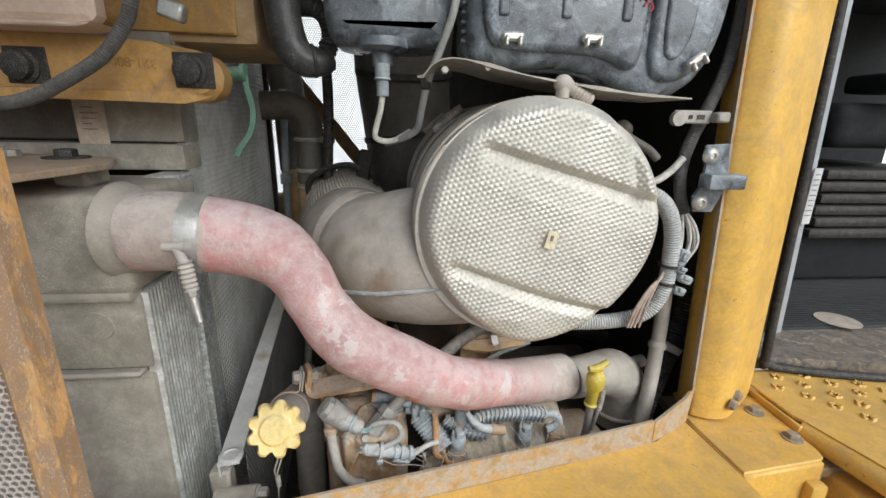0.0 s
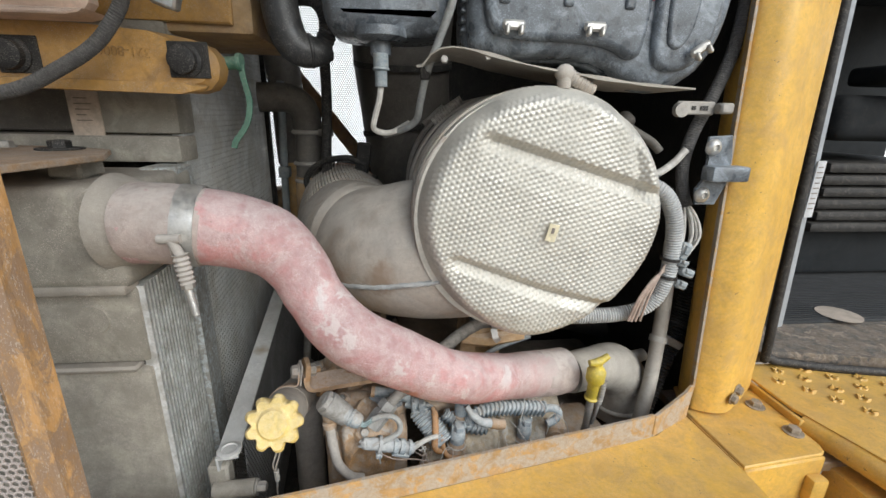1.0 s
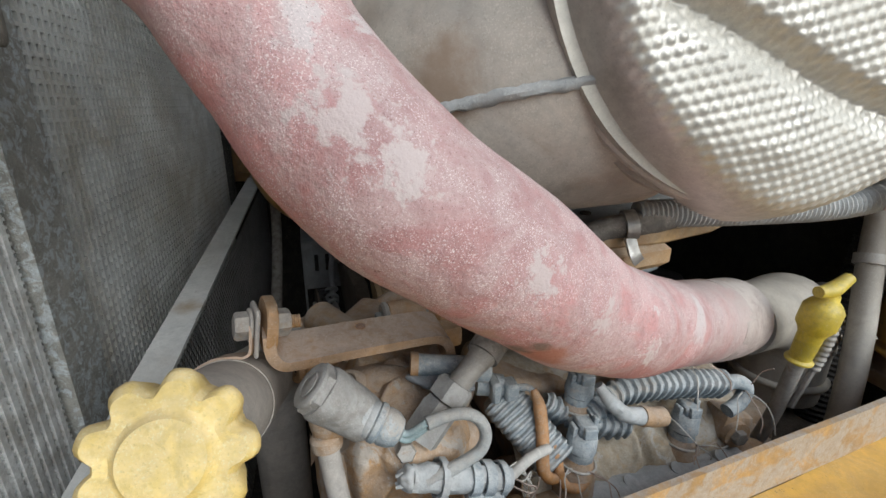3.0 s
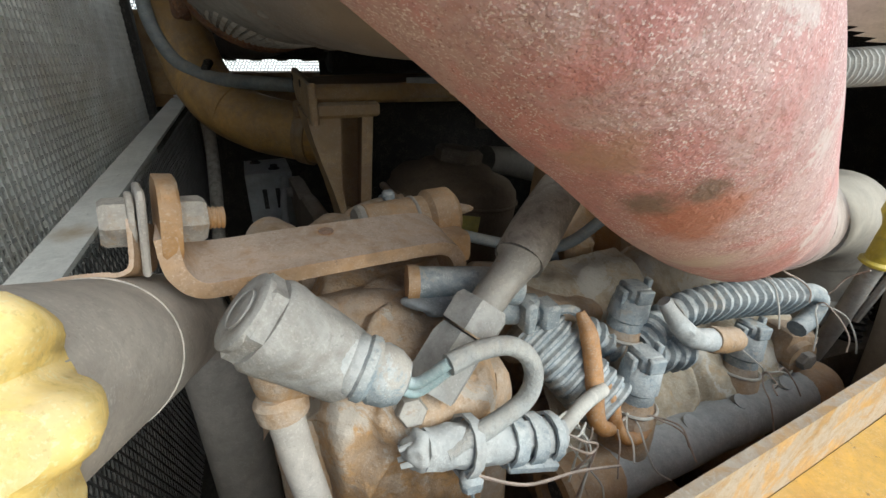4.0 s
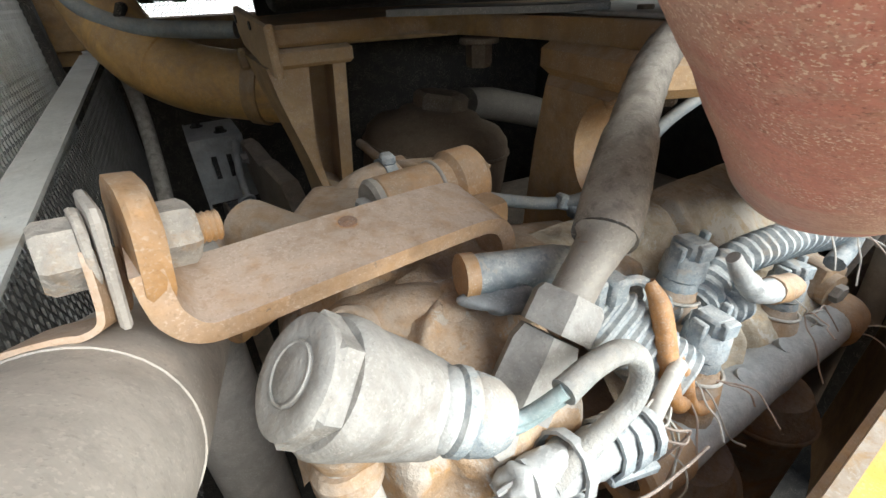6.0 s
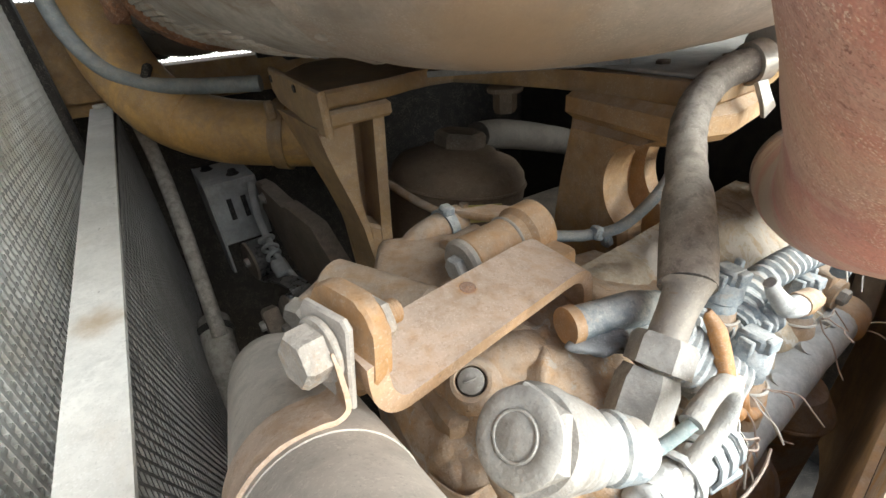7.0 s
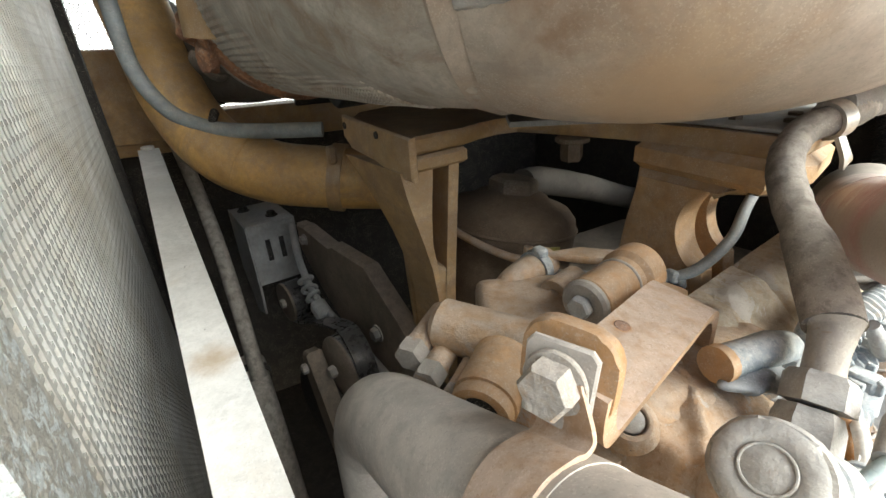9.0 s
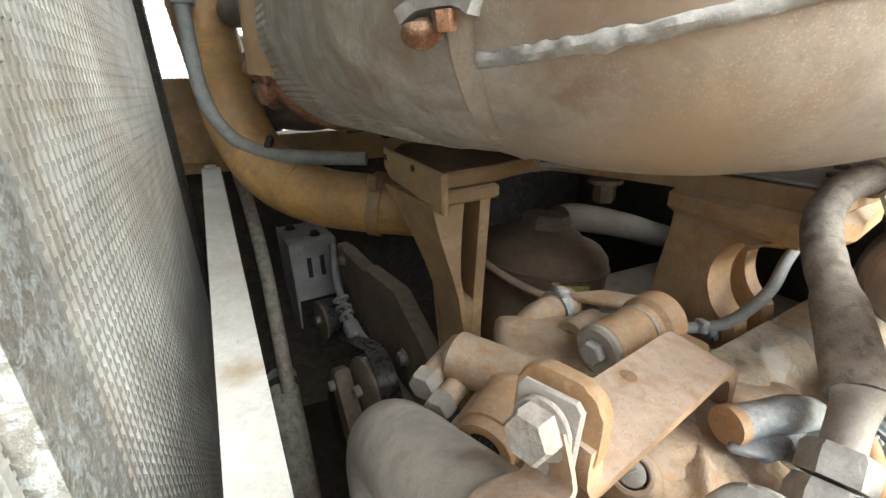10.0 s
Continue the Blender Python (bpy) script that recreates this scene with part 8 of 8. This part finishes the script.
add_prism(bm, [(1.335, 1.800), (1.30, 1.803), (1.21, 1.785), (1.20, 1.800), (1.10, 1.800), (1.085, 1.778), (1.03, 1.745), (0.99, 1.715), (0.975, 1.68), (0.985, 1.62), (1.05, 1.60), (1.12, 1.62), (1.25, 1.69), (1.33, 1.75)], 0.024, basis((-0.062, 0, 0), (0, 1, 0), (0, 0, 1)), 0.004)
part("plate", bm, BRKT, bp_)
bolt(bp_, (-0.074, 1.085, 1.700), (-1, 0, 0), 0.010, 0.008, STEEL, 0.013)
bolt(bp_, (-0.074, 1.30, 1.78), (-1, 0, 0), 0.008, 0.007, STEEL, 0.010)
bm = B()
add_tube(bm, [(-0.080, 1.335, 1.80), (-0.092, 1.30, 1.755), (-0.094, 1.27, 1.715), (-0.092, 1.24, 1.69), (-0.09, 1.16, 1.675), (-0.088, 1.08, 1.66), (-0.085, 1.02, 1.64)], 0.006, 10, 6)
part("sensor_wire", bm, PALE, bp_)
bm = B()
add_box(bm, (-0.098, 1.225, 1.685), (0.024, 0.034, 0.022), Matrix.Rotation(0.4, 3, "X"), 0.004)
part("sensor_plug", bm, PALE, bp_)
for c, d in (((-0.096, 1.275, 1.72), (0, 1, 0.9)), ((-0.097, 1.262, 1.708), (0.2, 1, 0.6)), ((-0.098, 1.25, 1.70), (-0.3, 1, 0.6))):
    bm = B()
    add_torus(bm, c, d, 0.011, 0.0035)
    part("wire_coil", bm, PALE, bp_)

# dark lower hose beside the guard
lh = thing("radiator_hose", (-0.2, 1.05, 1.5), "large dark dusty lower radiator hose", "hose")
bm = B()
add_tube(bm, [(-0.200, 1.16, 1.66), (-0.198, 1.10, 1.64), (-0.195, 1.06, 1.58), (-0.193, 1.03, 1.50), (-0.19, 1.0, 1.38)], 0.024, 20, 6)
part("hose", bm, RUBBER_DUSTY, lh)
bm = B()
add_band(bm, (-0.200, 1.135, 1.6525), (0, 1, 0.35), 0.0265, 0.012, 0.002, 28)
part("clamp", bm, DARK, lh)
uh = thing("bypass_hose", (-0.22, 1.3, 1.6), "thin dark hose along the radiator shroud", "hose")
bm = B()
add_tube(bm, [(-0.235, 1.42, 1.95), (-0.222, 1.38, 1.86), (-0.212, 1.30, 1.78), (-0.207, 1.22, 1.70), (-0.205, 1.16, 1.62)], 0.011, 12, 6)
part("hose", bm, RUBBER_DUSTY, uh)

# ---- intake elbow, dipstick ----
ie = thing("intake_elbow", (0.45, 0.71, 1.8), "cast aluminium intake elbow with a stub and raised marks", "elbow")
bm = B()
add_tube(bm, [(0.345, 0.66, 1.902), (0.40, 0.68, 1.897), (0.445, 0.697, 1.887), (0.472, 0.71, 1.860), (0.480, 0.715, 1.825), (0.482, 0.716, 1.77)], [0.036, 0.0385, 0.046, 0.050, 0.049, 0.049], 34, 8)
part("elbow", bm, ALU, ie)
bm = B()
add_cyl(bm, (0.46, 0.70, 1.895), (0.520, 0.715, 1.900), 0.014, 0.012)
part("stub", bm, ALU, ie)
bm = B()
add_torus(bm, (0.482, 0.716, 1.795), (0, 0, 1), 0.050, 0.005)
part("flange_ring", bm, ALU, ie)
rnd = random.Random(4)
for k in range(9):
    a, b = 0.2 + (k % 3) * 0.28, 1.878 - (k // 3) * 0.017
    d = Vector((math.sin(a), -math.cos(a), 0))
    bm = B()
    add_box(bm, Vector((0.474, 0.712, b)) + d * 0.0505, (0.007, 0.003, 0.006), Matrix.Rotation(a, 3, "Z"), 0.0012)
    part("raised_mark", bm, ALU, ie)

ds = thing("dipstick", (0.37, 0.62, 1.75), "yellow plastic dipstick handle on a steel tube", "dipstick")
d0, d1 = Vector((0.3895, 0.6570, 1.771)), Vector((0.3840, 0.6290, 1.960))
dd = (d1 - d0).normalized()
bm = B()
add_tube(bm, [d0 + Vector((-0.02, 0.01, -0.08)), d0, d0.lerp(d1, 0.47)], 0.0072, 12, 4)
part("tube", bm, STEEL, ds)
q = d0.lerp(d1, 0.45)
bm = B()
add_lathe(bm, [(0.0095, 0), (0.0125, 0.002), (0.0125, 0.004), (0.0098, 0.006), (0.0108, 0.034), (0.013, 0.040), (0.0165, 0.046), (0.0165, 0.064), (0.013, 0.070), (0.009, 0.074), (0.008, 0.080)], q, dd, 20)
part("grip", bm, DIPY, ds)
bm = B()
add_tube(bm, [q + dd * 0.080 + Vector((-0.017, -0.002, 0.004)), q + dd * 0.085, q + dd * 0.085 + Vector((0.018, 0.002, 0.010))], [0.0055, 0.0075, 0.0055], 10, 5)
part("handle", bm, DIPY, ds)
bm = B()
add_tube(bm, [(0.400, 0.632, 1.900), (0.400, 0.634, 1.875), (0.399, 0.637, 1.850)], 0.0045, 10, 3, ridge=0.0012, ridge_step=0.006)
add_tube(bm, [(0.399, 0.637, 1.850), (0.396, 0.645, 1.80)], 0.003, 8, 1)
part("latch_spring", bm, STEEL, ds)
br2 = thing("bolted_lug", (0.31, 0.66, 1.76), "dusty cast lug with a cross bolt", "lug")
bm = B()
add_box(bm, (0.325, 0.65, 1.785), (0.035, 0.03, 0.035), Matrix.Rotation(0.2, 3, "Y"), 0.006, 2)
add_cyl(bm, (0.322, 0.63, 1.785), (0.322, 0.66, 1.785), 0.014)
part("lug", bm, CASTING, br2)
bolt(br2, (0.322, 0.63, 1.785), (0, -1, 0), 0.008, 0.006, STEEL, 0.0)

# ---- final seats of the engine parts ----
def seat_at(t, old, to, size=1.0, turn=(0, 0, 0)):
    """Moves a finished thing so that its point old comes to rest at to, turned and sized about it."""
    m = Matrix.Translation(to) @ Euler([radians(a) for a in turn]).to_matrix().to_4x4() @ Matrix.Scale(size, 4) @ Matrix.Translation(-Vector(old))
    t.matrix_basis = m @ Matrix.Translation(t.location)


seat_at(eng, (-0.0165, 0.6395, 1.8035), (-0.015, 0.585, 1.860), 0.95, (-3, 0, 2))
seat_at(rail, (0.088, 0.634, 1.691), (0.075, 0.591, 1.759), 0.98, (0, 0, 2))
seat_at(pv, (0, 0, 0), (0.010, -0.040, 0.025))
seat_at(sf, (-0.092, 0.6205, 1.8995), (-0.074, 0.578, 1.926), 0.83, (0, -5, -3))
seat_at(cd, (0.104, 0.676, 1.838), (0.096, 0.622, 1.872), 1.0, (0, 0, 5))
seat_at(wi, (0, 0, 0), (-0.010, -0.035, 0.045))
seat_at(stb, (-0.0135, 0.679, 1.872), (-0.006, 0.632, 1.900), 0.92)
seat_at(tn, (0, 0, 0), (0.006, -0.026, 0.016))
seat_at(ab, (-0.165, 1.345, 1.68), (-0.187, 1.307, 1.683), 1.0, (0, 0, 8))
seat_at(bd, (-0.142, 1.29, 1.655), (-0.156, 1.246, 1.673), 1.0, (0, 0, 8))
seat_at(bp_, (-0.074, 1.30, 1.803), (-0.103, 1.245, 1.803), 1.0, (0, 0, 11))
seat_at(ie, (0.039, 0.001, 2.347), (0.039, 0.001, 2.347), 1.062)
seat_at(lh, (0, 0, 0), (-0.035, 0.02, -0.04))
seat_at(uh, (0, 0, 0), (-0.020, -0.040, 0.010))
